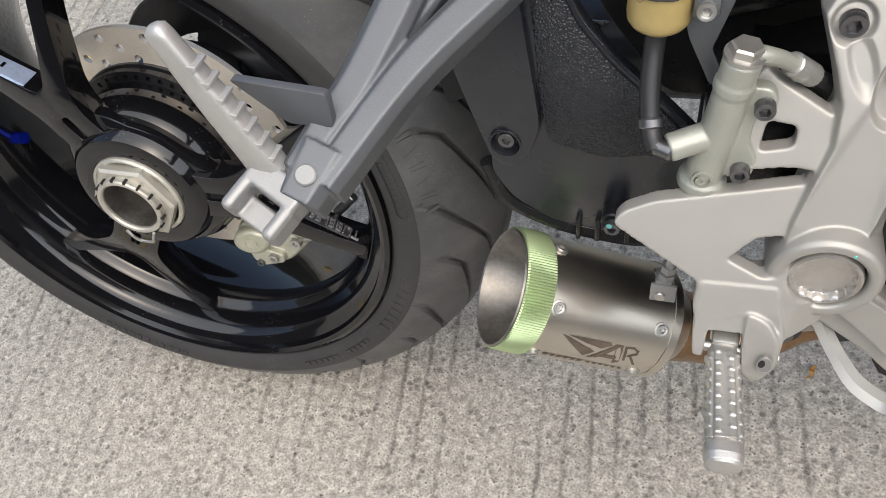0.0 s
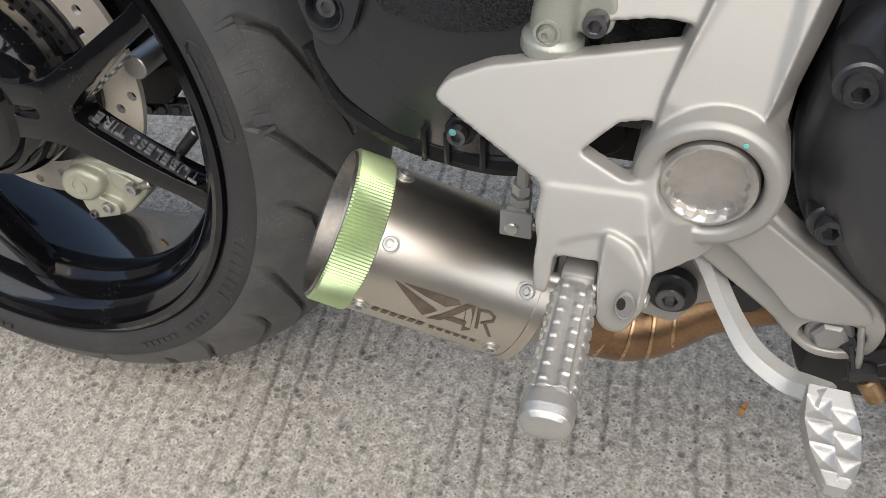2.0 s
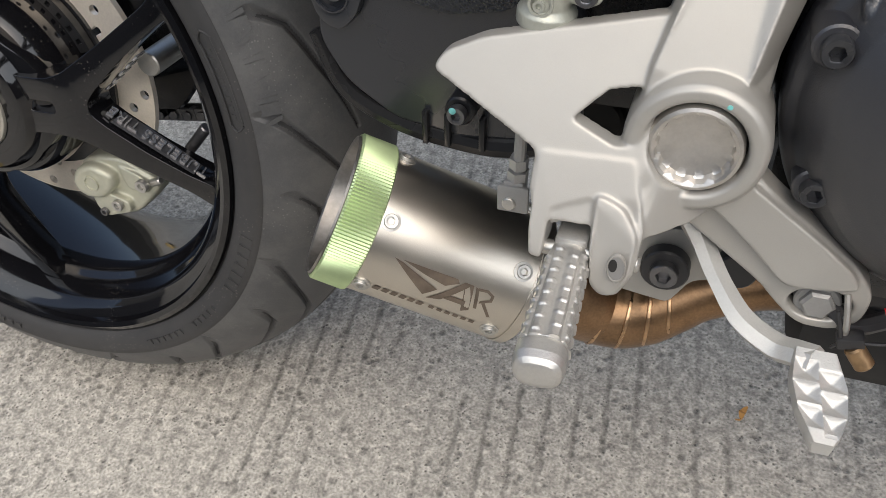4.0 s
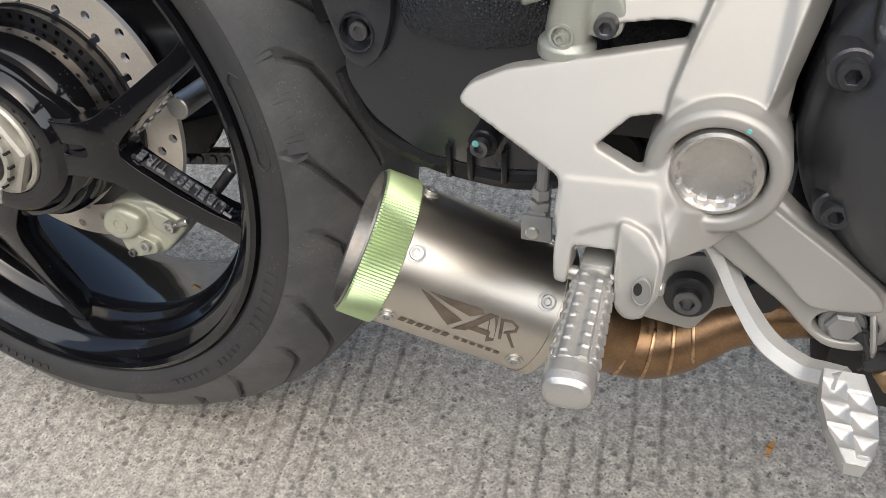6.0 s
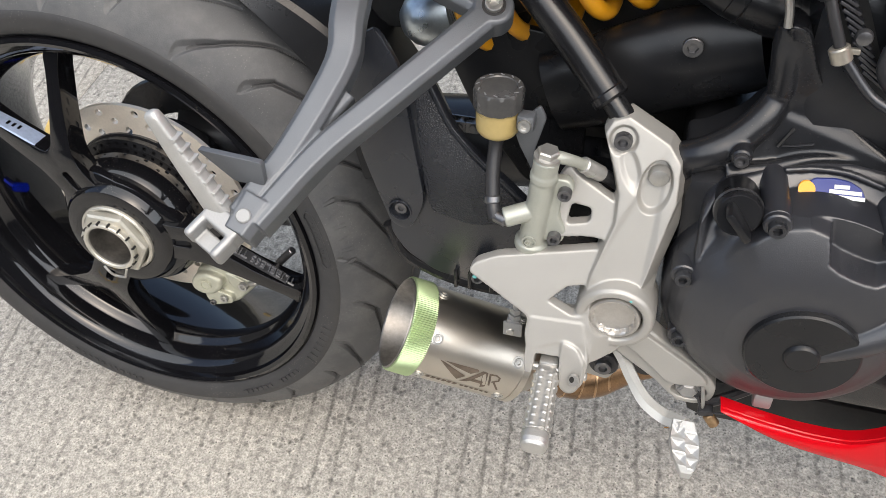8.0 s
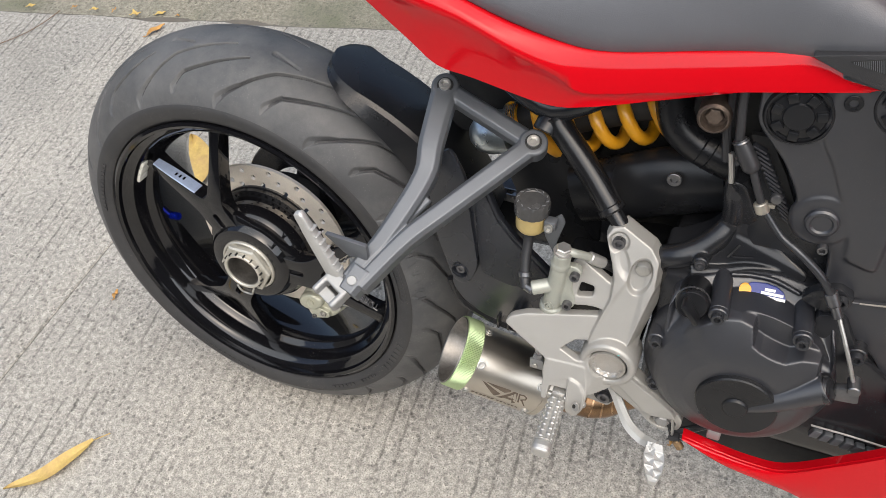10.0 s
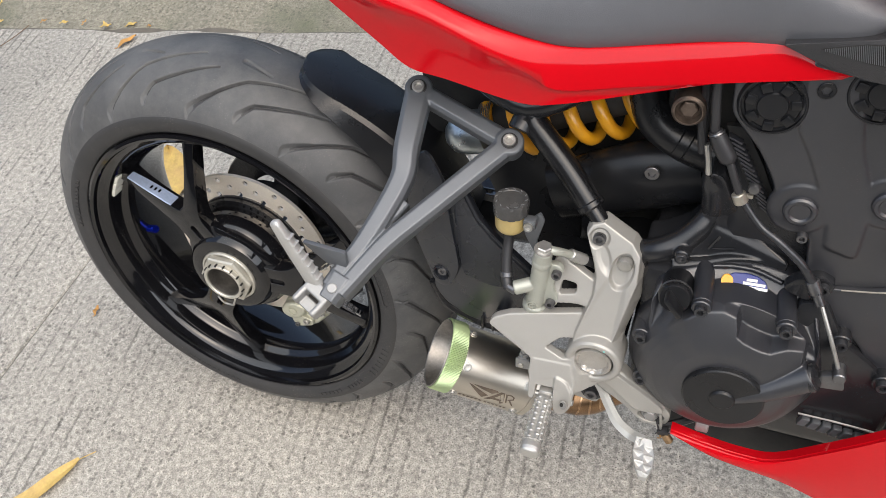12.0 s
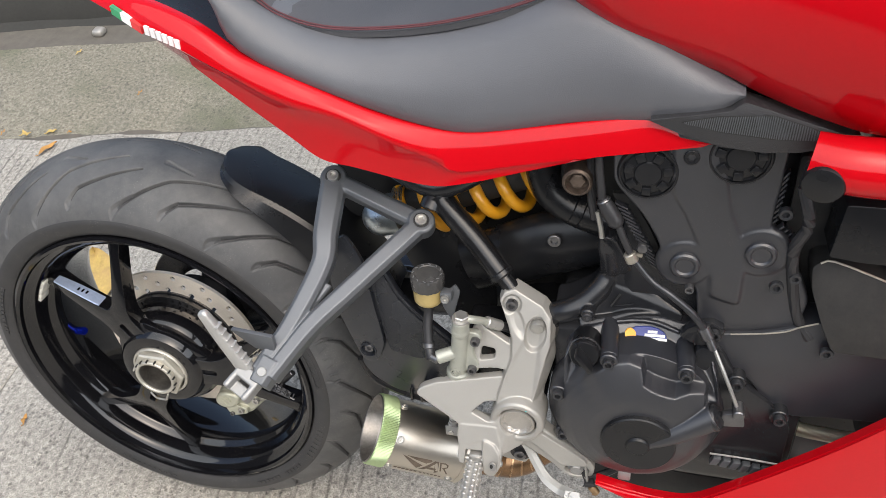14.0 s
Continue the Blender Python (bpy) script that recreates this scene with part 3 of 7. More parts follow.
# ---- rear wheel ----
def tyre_mesh():
    na, nl = 2400, 190
    fine = nl - 18
    prof = []
    for i in range(nl):
        a = math.radians(-71 + 95 * i / (fine - 1) if i < fine else 24 + 47 * (i - fine + 1) / 18)
        prof.append((0.225 + 0.09 * math.cos(a), 0.09 * math.sin(a)))
    prof = np.array(prof)
    th = np.linspace(0, 360, na, endpoint=False)
    depth = np.zeros((na, nl))
    pitch = 360 / 26
    long_cut = ((-1, -0.0805), (-3.4, -0.0745), (-6.5, -0.067), (-10, -0.056), (-14, -0.043), (-20, -0.033), (-29, -0.020))
    short_cut = ((-0.8, -0.0755), (-2.2, -0.070), (-4, -0.063), (-10, -0.054), (-20, -0.036))
    centre_cut = ((-11, -0.019), (-18, -0.026))
    for k in range(26):
        for side in (1, -1):
            for cut in ((long_cut, centre_cut) if k % 2 == 0 else (short_cut,)):
                base = 89.3 + k * pitch + (pitch if side < 0 else 0)
                n = len(cut) - 1
                for i in range(n):
                    (t0, y0), (t1, y1) = cut[i], cut[i + 1]
                    y0, y1 = y0 * side, y1 * side
                    lo = int(math.floor((base + t1 - 2.5) / 360 * na))
                    rows = np.arange(lo, lo + int((t0 - t1 + 5) / 360 * na)) % na
                    dt = ((th[rows] - (base + t0) + 180) % 360 - 180)[:, None]
                    px, py = dt * math.radians(1) * 0.295, prof[None, :, 1] - y0
                    vx, vy = (t1 - t0) * math.radians(1) * 0.295, y1 - y0
                    u = np.clip((px * vx + py * vy) / (vx * vx + vy * vy), 0, 1)
                    gx, gy = px - u * vx, py - u * vy
                    dist = np.hypot(gx, gy)
                    # a wedge that opens towards the shoulder, then a narrow cut with one sloping wall
                    w0, w1 = ((0.0034, 0.0022) if i == 0 else (0.0022, 0.0016) if i == 1 else (0.0016, 0.0016))
                    if i == n - 1:
                        w1 = 0.0009
                    w = w0 + (w1 - w0) * u
                    deep = 0.0016 + 0.0030 * np.clip((i + u) / 1.6, 0, 1)
                    ramp = 0.0012 + (0.0022 if i < 2 else 0.0) * (gx > 0)
                    depth[rows] = np.maximum(depth[rows], np.clip((w - dist) / ramp + 0.4, 0, 1) * deep)
    c = np.cos(np.radians(th))[:, None]
    s = np.sin(np.radians(th))[:, None]
    nr, ny = (prof[:, 0] - 0.225) / 0.09, prof[:, 1] / 0.09
    r = prof[None, :, 0] - depth * nr[None, :]
    y = prof[None, :, 1] - depth * ny[None, :]
    P = np.stack([r * c, y + 0 * c, r * s], 2).reshape(-1, 3)
    idx = np.arange(na * nl).reshape(na, nl)
    q = np.stack([idx[:, :-1], np.roll(idx, -1, 0)[:, :-1], np.roll(idx, -1, 0)[:, 1:], idx[:, 1:]], 2).reshape(-1, 4)
    me = bpy.data.meshes.new("tyre")
    me.from_pydata(P.tolist(), [], q.tolist())
    me.polygons.foreach_set("use_smooth", [True] * len(me.polygons))
    me.materials.append(RUBBER)
    me.materials.append(GROOVE)
    # faces deep in the cuts take the darker rubber
    cut = depth.reshape(-1)[q].min(axis=1) > 0.0026
    me.polygons.foreach_set("material_index", cut.astype(np.int32))
    return me


def rim_mesh():
    prof = [(0.2240, -0.074), (0.2292, -0.079), (0.2285, -0.0835), (0.2245, -0.0850), (0.2205, -0.0830), (0.2190, -0.0775), (0.2130, -0.0735), (0.2085, -0.0700),
            (0.2060, -0.0655), (0.2035, -0.0500), (0.2010, -0.0440), (0.1965, -0.0410), (0.1935, -0.0360), (0.1925, 0.000), (0.1960, 0.040), (0.2100, 0.070),
            (0.2205, 0.083), (0.2285, 0.0835), (0.2292, 0.079), (0.2240, 0.074), (0.2150, 0.060), (0.2030, 0.035), (0.2000, 0.0), (0.2030, -0.035), (0.2150, -0.060), (0.2240, -0.074)]
    return spin([(r, -y) for r, y in prof], (0, 0, 0), (0, -1, 0), 160)


wheel = part("rear_wheel", rim_mesh(), GLOSS, bike, "gloss black alloy rim with three forked spokes")
tyre = new("tyre", tyre_mesh())
tyre.parent = wheel
tagged(tyre, "worn black rubber road tyre with curved grooves")


def sidewall(side):
    prof = [(0.2215, 0.0745), (0.2302, 0.0765), (0.2315, 0.0815), (0.2345, 0.0838), (0.2400, 0.0858), (0.2480, 0.0872), (0.2530, 0.0868), (0.2556, 0.0850), (0.2540, 0.0800)]
    return spin([(r, h) for r, h in prof], (0, 0, 0), (0, -side, 0), 160)


part("sidewall", sidewall(1), SIDEWALL, wheel, "smooth grey-black tyre sidewall")
part("sidewall", sidewall(-1), SIDEWALL, wheel)


def wheel_point(r, deg, y):
    return Vector((r * math.cos(radians(deg)), y, r * math.sin(radians(deg))))


def raised_bars(spans, r0, r1, y):
    """Raised moulded marks on the sidewall: blocks between angles."""
    for a0, a1 in spans:
        vs = [wheel_point(r, a, y + dy) for dy in (0.0005, 0.0022) for r, a in ((r0, a0), (r1, a0), (r1, a1), (r0, a1))]
        bm = bmesh.new()
        v = [bm.verts.new(p) for p in vs]
        for q in ((0, 1, 2, 3), (4, 7, 6, 5), (0, 4, 5, 1), (1, 5, 6, 2), (2, 6, 7, 3), (3, 7, 4, 0)):
            bm.faces.new([v[i] for i in q])
        part("moulded_mark", bm, SIDEWALL, wheel)


raised_bars([(a, a + 1.3) for a in np.arange(-64, -52, 2.0)] + [(a, a + 1.2) for a in np.arange(-49, -40, 1.9)], 0.2415, 0.2465, -0.0885)
raised_bars([(a, a + 1.5) for a in np.arange(-34, -19, 2.4)], 0.2405, 0.2505, -0.0880)
raised_bars([(a, a + 0.9) for a in np.arange(5, 17, 1.5)], 0.2440, 0.2470, -0.0878)
raised_bars([(a, a + 1.2) for a in np.arange(150, 172, 1.9)], 0.2420, 0.2470, -0.0887)
raised_bars([(a, a + 1.2) for a in np.arange(-122, -100, 2.1)], 0.2420, 0.2470, -0.0887)


def shoulder_marks(spans, lo, hi):
    """Low slanted strokes on the tread's shoulder, between two angles of its round section."""
    for a0, a1, lean in spans:
        bm = bmesh.new()
        rows = []
        for t in (0.0, 0.5, 1.0):
            sec = radians(-(lo + (hi - lo) * t))
            for a in (a0 + lean * t, a1 + lean * t):
                for lift in (-0.0004, 0.0006):
                    r = 0.225 + (0.09 + lift) * math.cos(sec)
                    rows.append(bm.verts.new(wheel_point(r, a, (0.09 + lift) * math.sin(sec))))
        for k in (0, 4):
            p = rows[k:k + 8]
            for q in ((0, 4, 6, 2), (1, 3, 7, 5), (0, 1, 5, 4), (2, 6, 7, 3)):
                bm.faces.new([p[i] for i in q])
        bm.faces.new([rows[i] for i in (0, 2, 3, 1)]), bm.faces.new([rows[i] for i in (8, 9, 11, 10)])
        part("moulded_stroke", bm, RUBBER, tyre)


shoulder_marks([(26.0 - 3.0 * k, 25.35 - 3.0 * k, -1.0 if k % 2 else -0.3) for k in range(8)] + [(25.0 - 6.0 * k, 23.2 - 6.0 * k, 0.0) for k in range(4)], 57, 65)


def spoke_mesh(centre):
    half = [(0.040, 0.028), (0.062, 0.0225), (0.084, 0.0225), (0.0985, 0.0265), (0.136, 0.0505), (0.169, 0.0735), (0.1800, 0.0850), (0.1840, 0.0870), (0.1905, 0.0690), (0.1725, 0.0580), (0.1455, 0.0368), (0.1200, 0.0135), (0.1120, 0.0045)]
    loop = half + [(u, -v) for u, v in reversed(half)]
    slot = rounded([(0.062, -0.0045), (0.086, -0.0045), (0.086, 0.0045), (0.062, 0.0045)], 0.0042, 4)
    ca, sa = math.cos(radians(centre)), math.sin(radians(centre))
    rot = lambda l: [(u * ca - v * sa, u * sa + v * ca) for u, v in l]
    face = lambda x, z: -0.0790 + 0.026 * max(0.0, min(1.0, (math.hypot(x, z) - 0.085) / 0.115)) ** 1.2
    return plate([rot(rounded(loop, 0.006, 2)), rot(slot)], face, 0.025, 0.0070, 3)


for c in (1.5, 121.5, 241.5):
    part("spoke", spoke_mesh(c), GLOSS, wheel)
hub = part("hub", spin([(0.040, 0.080), (0.0430, 0.0850), (0.0520, 0.0855), (0.0590, 0.0840), (0.0630, 0.0790), (0.0655, 0.0700), (0.0680, 0.0655), (0.0730, 0.0660), (0.0770, 0.0600), (0.0800, 0.046), (0.0785, 0.030), (0.0775, -0.02), (0.070, -0.05), (0.0, -0.05)], (0, 0, 0), OUT, 64), GLOSS, wheel, "gloss black hub dome")


def hub_crown():
    """The scalloped collar that ties the spoke roots together."""
    outer = []
    for k in range(72):
        a = radians(5 * k)
        lobe = math.cos(3 * (a - radians(1.5)))
        r = 0.0735 + 0.0075 * max(-0.55, min(0.75, lobe))
        outer.append((r * math.cos(a), r * math.sin(a)))
    return plate([outer, ring(0, 0, 0.0560, 48)], lambda x, z: -0.0765 + 0.25 * max(0.0, math.hypot(x, z) - 0.060), 0.020, 0.0045, 2)


part("hub_crown", hub_crown(), GLOSS, wheel, "scalloped gloss black hub collar")


def axle_nut():
    n = 6
    flange = spin([(0.026, 0.070), (0.0420, 0.070), (0.0424, 0.0825), (0.0416, 0.0865), (0.0400, 0.0880), (0.0385, 0.0880), (0.0375, 0.0860)], (0, 0, 0), OUT, 64)
    hexa = spin([(0.0405, 0.0850), (0.0405, 0.0935), (0.0375, 0.0955), (0.0290, 0.0958)], (0, 0, 0), OUT, n)
    lip = spin([(0.0300, 0.094), (0.0300, 0.1010), (0.0290, 0.1025), (0.0262, 0.1025), (0.0250, 0.1010), (0.0250, 0.060), (0.0, 0.058)], (0, 0, 0), OUT, 48)
    return join(flange, hexa, lip)


nut = part("axle_nut", axle_nut(), NUT, wheel, "large dull aluminium axle nut with hollow axle", smooth=25)
part("axle_bore", spin([(0.0248, 0.0990), (0.0246, 0.060), (0.0, 0.059)], (0, 0, 0), OUT, 40), INSIDE, wheel, "dark hollow axle bore")
for k in range(16):
    a = 360 * k / 16 + 8
    p0 = wheel_point(0.0303, a, -0.1005)
    part("nut_notch", box(p0 - Vector((0.0012, 0.002, 0.0010)), p0 + Vector((0.0012, 0.0035, 0.0010)), 0.0, Matrix.Rotation(radians(-a), 4, "Y"), p0), DEEP, wheel)
part("locking_clip", tube([wheel_point(0.030, -60, -0.104), wheel_point(0.036, -72, -0.104), wheel_point(0.041, -80, -0.102), wheel_point(0.041, -96, -0.102), wheel_point(0.036, -104, -0.104), wheel_point(0.030, -116, -0.104)], 0.0014, 8), STEEL, wheel)


def drilled_disc():
    holes = []
    for k in range(16):
        for r, off in ((0.0935, 0.0), (0.1040, 8.0), (0.1155, 16.0)):
            a = 360 * k / 16 + off
            holes.append(ring(r * math.cos(radians(a)), r * math.sin(radians(a)), 0.0041, 12))
    return plate([ring(0, 0, 0.1235, 96), ring(0, 0, 0.0860, 64)] + holes, -0.0175, 0.005, 0.0)


part("brake_disc", drilled_disc(), DISC, wheel, "drilled steel brake disc")


def tone_ring():
    slots = []
    for k in range(14):
        a = radians(22 + 7.6 * k)
        ca, sa = math.cos(a), math.sin(a)
        slots.append([(u * ca - v * sa, u * sa + v * ca) for u, v in ((0.0805, -0.0019), (0.0850, -0.0020), (0.0850, 0.0020), (0.0805, 0.0019))])
    arc = [radians(16 + 2.8 * k) for k in range(41)]
    band = [(0.0885 * math.cos(a), 0.0885 * math.sin(a)) for a in arc] + [(0.0745 * math.cos(a), 0.0745 * math.sin(a)) for a in reversed(arc)]
    return plate([band] + slots, -0.0285, 0.006, 0.0)


part("sensor_ring", tone_ring(), MATT, wheel, "slotted black sensor ring")
part("disc_carrier", spin([(0.060, 0.0205), (0.0905, 0.0205), (0.0905, 0.012), (0.060, 0.010)], (0, 0, 0), OUT, 48), SATIN, wheel)
part("valve_stem", tube([(-0.2326, -0.0110, -0.0292), (-0.1960, -0.0158, -0.0162)], 0.0050, 12, 2), STEEL, wheel, "bright valve stem")
part("valve_cap", tube([(-0.1965, -0.0157, -0.0164), (-0.1760, -0.0183, -0.0112)], 0.0060, 10, 2), BLUE, wheel, "blue anodised valve cap", smooth=20)
for k in range(3):
    a = 146.5 + 4.0 * k
    p0 = wheel_point(0.2050, a, -0.052)
    part("wheel_weight", box(p0 - Vector((0.0036, 0.0105, 0.0066)), p0 + Vector((0.0036, 0.0105, 0.0066)), 0.0012, Matrix.Rotation(radians(-a), 4, "Y"), p0), LEAD, wheel, "pale stick-on wheel weight")
capsule = [wheel_point(0.2505, 18.0 - 1.4 * k, -0.0868) for k in range(11)] + [wheel_point(0.2455, 3.0, -0.0872)] + [wheel_point(0.2410, 4.0 + 1.4 * k, -0.0868) for k in range(11)] + [wheel_point(0.2455, 19.2, -0.0872), wheel_point(0.2505, 18.0, -0.0868)]
part("moulded_outline", tube(capsule, 0.0008, 6, 2), SIDEWALL, wheel)
# strips on the inner walls of two spoke arms, with the sky's reflection put into their colour
def spoke_sheen(p, q, sag=0.0006, half=0.0078):
    d = (q - p).normalized()
    n = Vector((-d.z, 0, d.x))
    n = n if n.z > 0 else -n
    bm = bmesh.new()
    rows = []
    for k in range(9):
        c = p.lerp(q, k / 8) + n * sag * math.sin(math.pi * k / 8)
        w = half * (1.0 - 0.25 * (k / 8) ** 3)
        rows.append([bm.verts.new(c + Vector((0, s * w, 0)) + n * h) for s, h in ((-1, -0.001), (-0.9, 0.0006), (0.9, 0.0006), (1, -0.001))])
    for a, b in zip(rows, rows[1:]):
        for i in range(3):
            bm.faces.new((a[i], a[i + 1], b[i + 1], b[i]))
    return bm


part("spoke_sheen", spoke_sheen(Vector((-0.0770, -0.0610, 0.0965)), Vector((-0.1480, -0.0535, 0.1222)), 0.0006, 0.0098), SKY_SHEEN, wheel, "pale blue sky reflection put as a strip on the spoke wall")
for k in range(3):
    p0 = Vector((-0.1015 - 0.006 * k, -0.0575, 0.1063 + 0.0022 * k))
    part("cast_mark", box(p0 - Vector((0.0014, 0.003, 0.001)), p0 + Vector((0.0014, 0.003, 0.001)), 0.0004, Matrix.Rotation(radians(20), 4, "Y"), p0), GLOSS, wheel)
# raised words on the inner wall of the lower front spoke arm
arm_in, arm_out = Vector((0.1228, -0.0600, -0.0095)), Vector((0.1765, -0.0520, -0.0505))
part("lettering", letters("TUBELESS TIRE", 0.0128, 0.0014, axes((arm_in + arm_out) / 2 + Vector((0.0012, 0.0, 0.0018)), arm_in - arm_out, (0, -1, 0))), CAST_MARK, wheel, "raised lettering TUBELESS TIRE", smooth=20)
# grey strip paints the sheen on the black wall under the letters
part("spoke_sheen", spoke_sheen(arm_in + Vector((0.0006, 0.0, 0.0008)), arm_out + Vector((0.0006, 0.0, 0.0008))), GREY_SHEEN, wheel, "black spoke wall with painted grey sheen under raised letters")
for k in range(5):
    p0 = Vector((0.1240 + 0.0078 * k, -0.058, 0.0160 + 0.0066 * k))
    part("cast_mark", box(p0 - Vector((0.0028, 0.005, 0.0012)), p0 + Vector((0.0028, 0.005, 0.0006)), 0.0004, Matrix.Rotation(radians(-40), 4, "Y"), p0), CAST_MARK, wheel)

# ---- swing arm side: hugger, covers, caliper, chain ----
def hugger_mesh():
    grid = []
    for i in range(45):
        t = (i / 44) ** 1.7
        a = 67.0 - 46.0 * t
        r = 0.331 + 0.028 * min(1, t * 1.6)
        tip = math.sqrt(1 - (1 - min(1.0, 0.02 + t / 0.16)) ** 2)
        w = 0.047 * tip
        drop = 0.003 + 0.060 * max(0.0, t - 0.10) ** 0.9
        off = 0.012 * (1 - min(1.0, t / 0.2))
        row = []
        for y, q in ((-w - 0.008 * tip, r - drop), (-w, r - 0.001), (-w * 0.90, r + 0.0035), (-w * 0.5, r + 0.006), (0, r + 0.007), (w * 0.5, r + 0.006), (w * 0.90, r + 0.0035), (w, r - 0.001), (w + 0.008 * tip, r - drop)):
            row.append(wheel_point(q, a, y + off))
        grid.append(row)
    return grid


part("mudguard", shell(hugger_mesh(), (0.002, 0, -0.003)), MATT, bike, "matt black rear mudguard hugging the tyre", smooth=16)
# swing arm on the far side and the dark bay behind the covers
part("swingarm", tube([(0.0, 0.105, 0.0), (0.16, 0.125, 0.02), (0.34, 0.12, 0.05), (0.50, 0.08, 0.085), (0.56, 0.0, 0.095)], [0.07, 0.055, 0.05, 0.05, 0.05], 16, 6), SATIN, bike, "black single-sided swing arm")
part("swingarm_pivot", disc_between((0.529, -0.14, 0.094), (0.529, 0.15, 0.094), 0.027, 32), SATIN, bike)


def cover_face(x, z):
    return -0.111 + 0.05 * max(0.0, (x - 0.40)) + 0.10 * max(0.0, z - 0.2) + 0.14 * max(0.0, 0.085 - z)


rear_shield = rounded([(0.296, 0.262), (0.306, 0.178), (0.316, 0.146), (0.329, 0.108), (0.342, 0.1035), (0.352, 0.1130), (0.361, 0.138), (0.356, 0.180), (0.345, 0.255), (0.325, 0.285)], 0.010)
part("splash_shield", plate([rear_shield, ring(0.3385, 0.1240, 0.0092, 28)], lambda x, z: cover_face(x, z) - 0.005 + 0.12 * max(0.0, 0.345 - x), 0.006, 0.002), SHIELD, bike, "smooth blue-black splash shield")
part("recess_floor", spin([(0.0094, 0.0), (0.0094, -0.0040), (0.0, -0.0042)], (0.3385, -0.1135, 0.1240), OUT, 28), DEEP, bike)
big_shield = rounded([(0.346, 0.250), (0.365, 0.248), (0.383, 0.212), (0.404, 0.187), (0.440, 0.152), (0.470, 0.120), (0.470, 0.050), (0.408, 0.045), (0.366, 0.052), (0.340, 0.072), (0.326, 0.098), (0.338, 0.180)], 0.008)
part("swingarm_cover", plate([big_shield], cover_face, 0.010, 0.003, 3), SHIELD, bike, "matt black plastic swing arm cover")
pebbled = rounded([(0.353, 0.245), (0.364, 0.243), (0.381, 0.209), (0.402, 0.184), (0.436, 0.150), (0.446, 0.138), (0.432, 0.122), (0.400, 0.118), (0.366, 0.126), (0.361, 0.150)], 0.006)
part("pebbled_panel", plate([pebbled], lambda x, z: cover_face(x, z) - 0.0022, 0.004, 0.0016), LEATHERY, bike, "pebbled black cover panel")
part("cover_lip", tube([(0.322, -0.104, 0.098), (0.335, -0.101, 0.066), (0.364, -0.099, 0.049), (0.396, -0.099, 0.042), (0.430, -0.099, 0.041), (0.47, -0.095, 0.05)], [0.005, 0.007, 0.008, 0.008, 0.008, 0.008], 10, 5), MATT, bike)
for x0 in (0.3830, 0.3960, 0.4160):
    part("lip_rib", box((x0, -0.110, 0.0400), (x0 + 0.0035, -0.098, 0.0600), 0.0008), MATT, bike)
recess = part("bolt_recess", spin([(0.0106, 0.0), (0.0103, 0.0010), (0.0094, 0.0012), (0.0091, 0.0)], (0.3385, -0.1157, 0.1240), OUT, 32), SHIELD, bike)
bolt((0.3385, -0.1105, 0.1240), OUT, 0.0055, recess, DARK_STEEL, 0.003)
part("paint_dab", spin([(0.0020, 0.0), (0.0014, 0.0004), (0.0, 0.0005)], (0.4068, -0.1262, 0.0722), OUT, 12), DAB, bike, "small turquoise assembly paint dab")
bolt((0.4085, -0.121, 0.0690), OUT, 0.0052, bike, DARK_STEEL, 0.005)
part("bolt_boss", disc_between((0.4085, -0.098, 0.0690), (0.4085, -0.120, 0.0690), 0.0082, 20), MATT, bike)


def caliper_mesh():
    back = plate([rounded([(0.0463, -0.0860), (0.0554, -0.0670), (0.0748, -0.0600), (0.0945, -0.0600), (0.1200, -0.0750), (0.1240, -0.0850), (0.1100, -0.1000), (0.0984, -0.1120), (0.0680, -0.1210), (0.0560, -0.1110)], 0.006)], lambda x, z: -0.0440 + 0.12 * max(0.0, x - 0.08), 0.026, 0.004, 3)
    pad = plate([rounded([(0.0480, -0.0830), (0.0560, -0.0690), (0.0740, -0.0640), (0.0900, -0.0720), (0.0880, -0.0840), (0.0760, -0.0960), (0.0600, -0.0980), (0.0500, -0.0920)], 0.008)], lambda x, z: -0.0545 + 0.10 * max(0.0, x - 0.07), 0.018, 0.005, 4)
    step = plate([rounded([(0.0600, -0.0960), (0.0800, -0.0930), (0.0960, -0.0980), (0.0960, -0.1080), (0.0700, -0.1170), (0.0620, -0.1090)], 0.004)], -0.0490, 0.012, 0.003, 3)
    arm = plate([rounded([(0.0900, -0.0660), (0.1080, -0.0720), (0.1200, -0.0800), (0.1120, -0.0900), (0.0960, -0.0880)], 0.004)], -0.0440, 0.014, 0.003, 3)
    return join(back, pad, step, arm)


caliper = cast(part("brake_caliper", caliper_mesh(), CALIPER, bike, "champagne-coloured rear brake caliper"), 0.0009, 3)
part("emblem", spin([(0.0068, -0.001), (0.0068, 0.0007), (0.0056, 0.0007), (0.0056, -0.001)], (0.0690, -0.0545, -0.0810), OUT, 28), CALIPER, caliper)
bolt((0.0866, -0.0495, -0.1010), OUT, 0.0050, caliper, STEEL)
bolt((0.1130, -0.0445, -0.0800), OUT, 0.0055, caliper, STEEL)
bolt((0.0700, -0.0495, -0.1110), OUT, 0.0036, caliper, DARK_STEEL, 0.003)
part("bleed_nipple", disc_between((0.1180, -0.040, -0.0800), (0.1300, -0.042, -0.0740), 0.0034, 12), STEEL, caliper)
part("hose_sleeve", disc_between((0.1555, -0.030, -0.0480), (0.1760, -0.030, -0.0250), 0.0046, 16), DARK_STEEL, caliper)
part("caliper_hose", tube([(0.1300, -0.030, -0.072), (0.1450, -0.030, -0.060), (0.1570, -0.030, -0.0465)], 0.0030, 10, 4), HOSE, caliper)
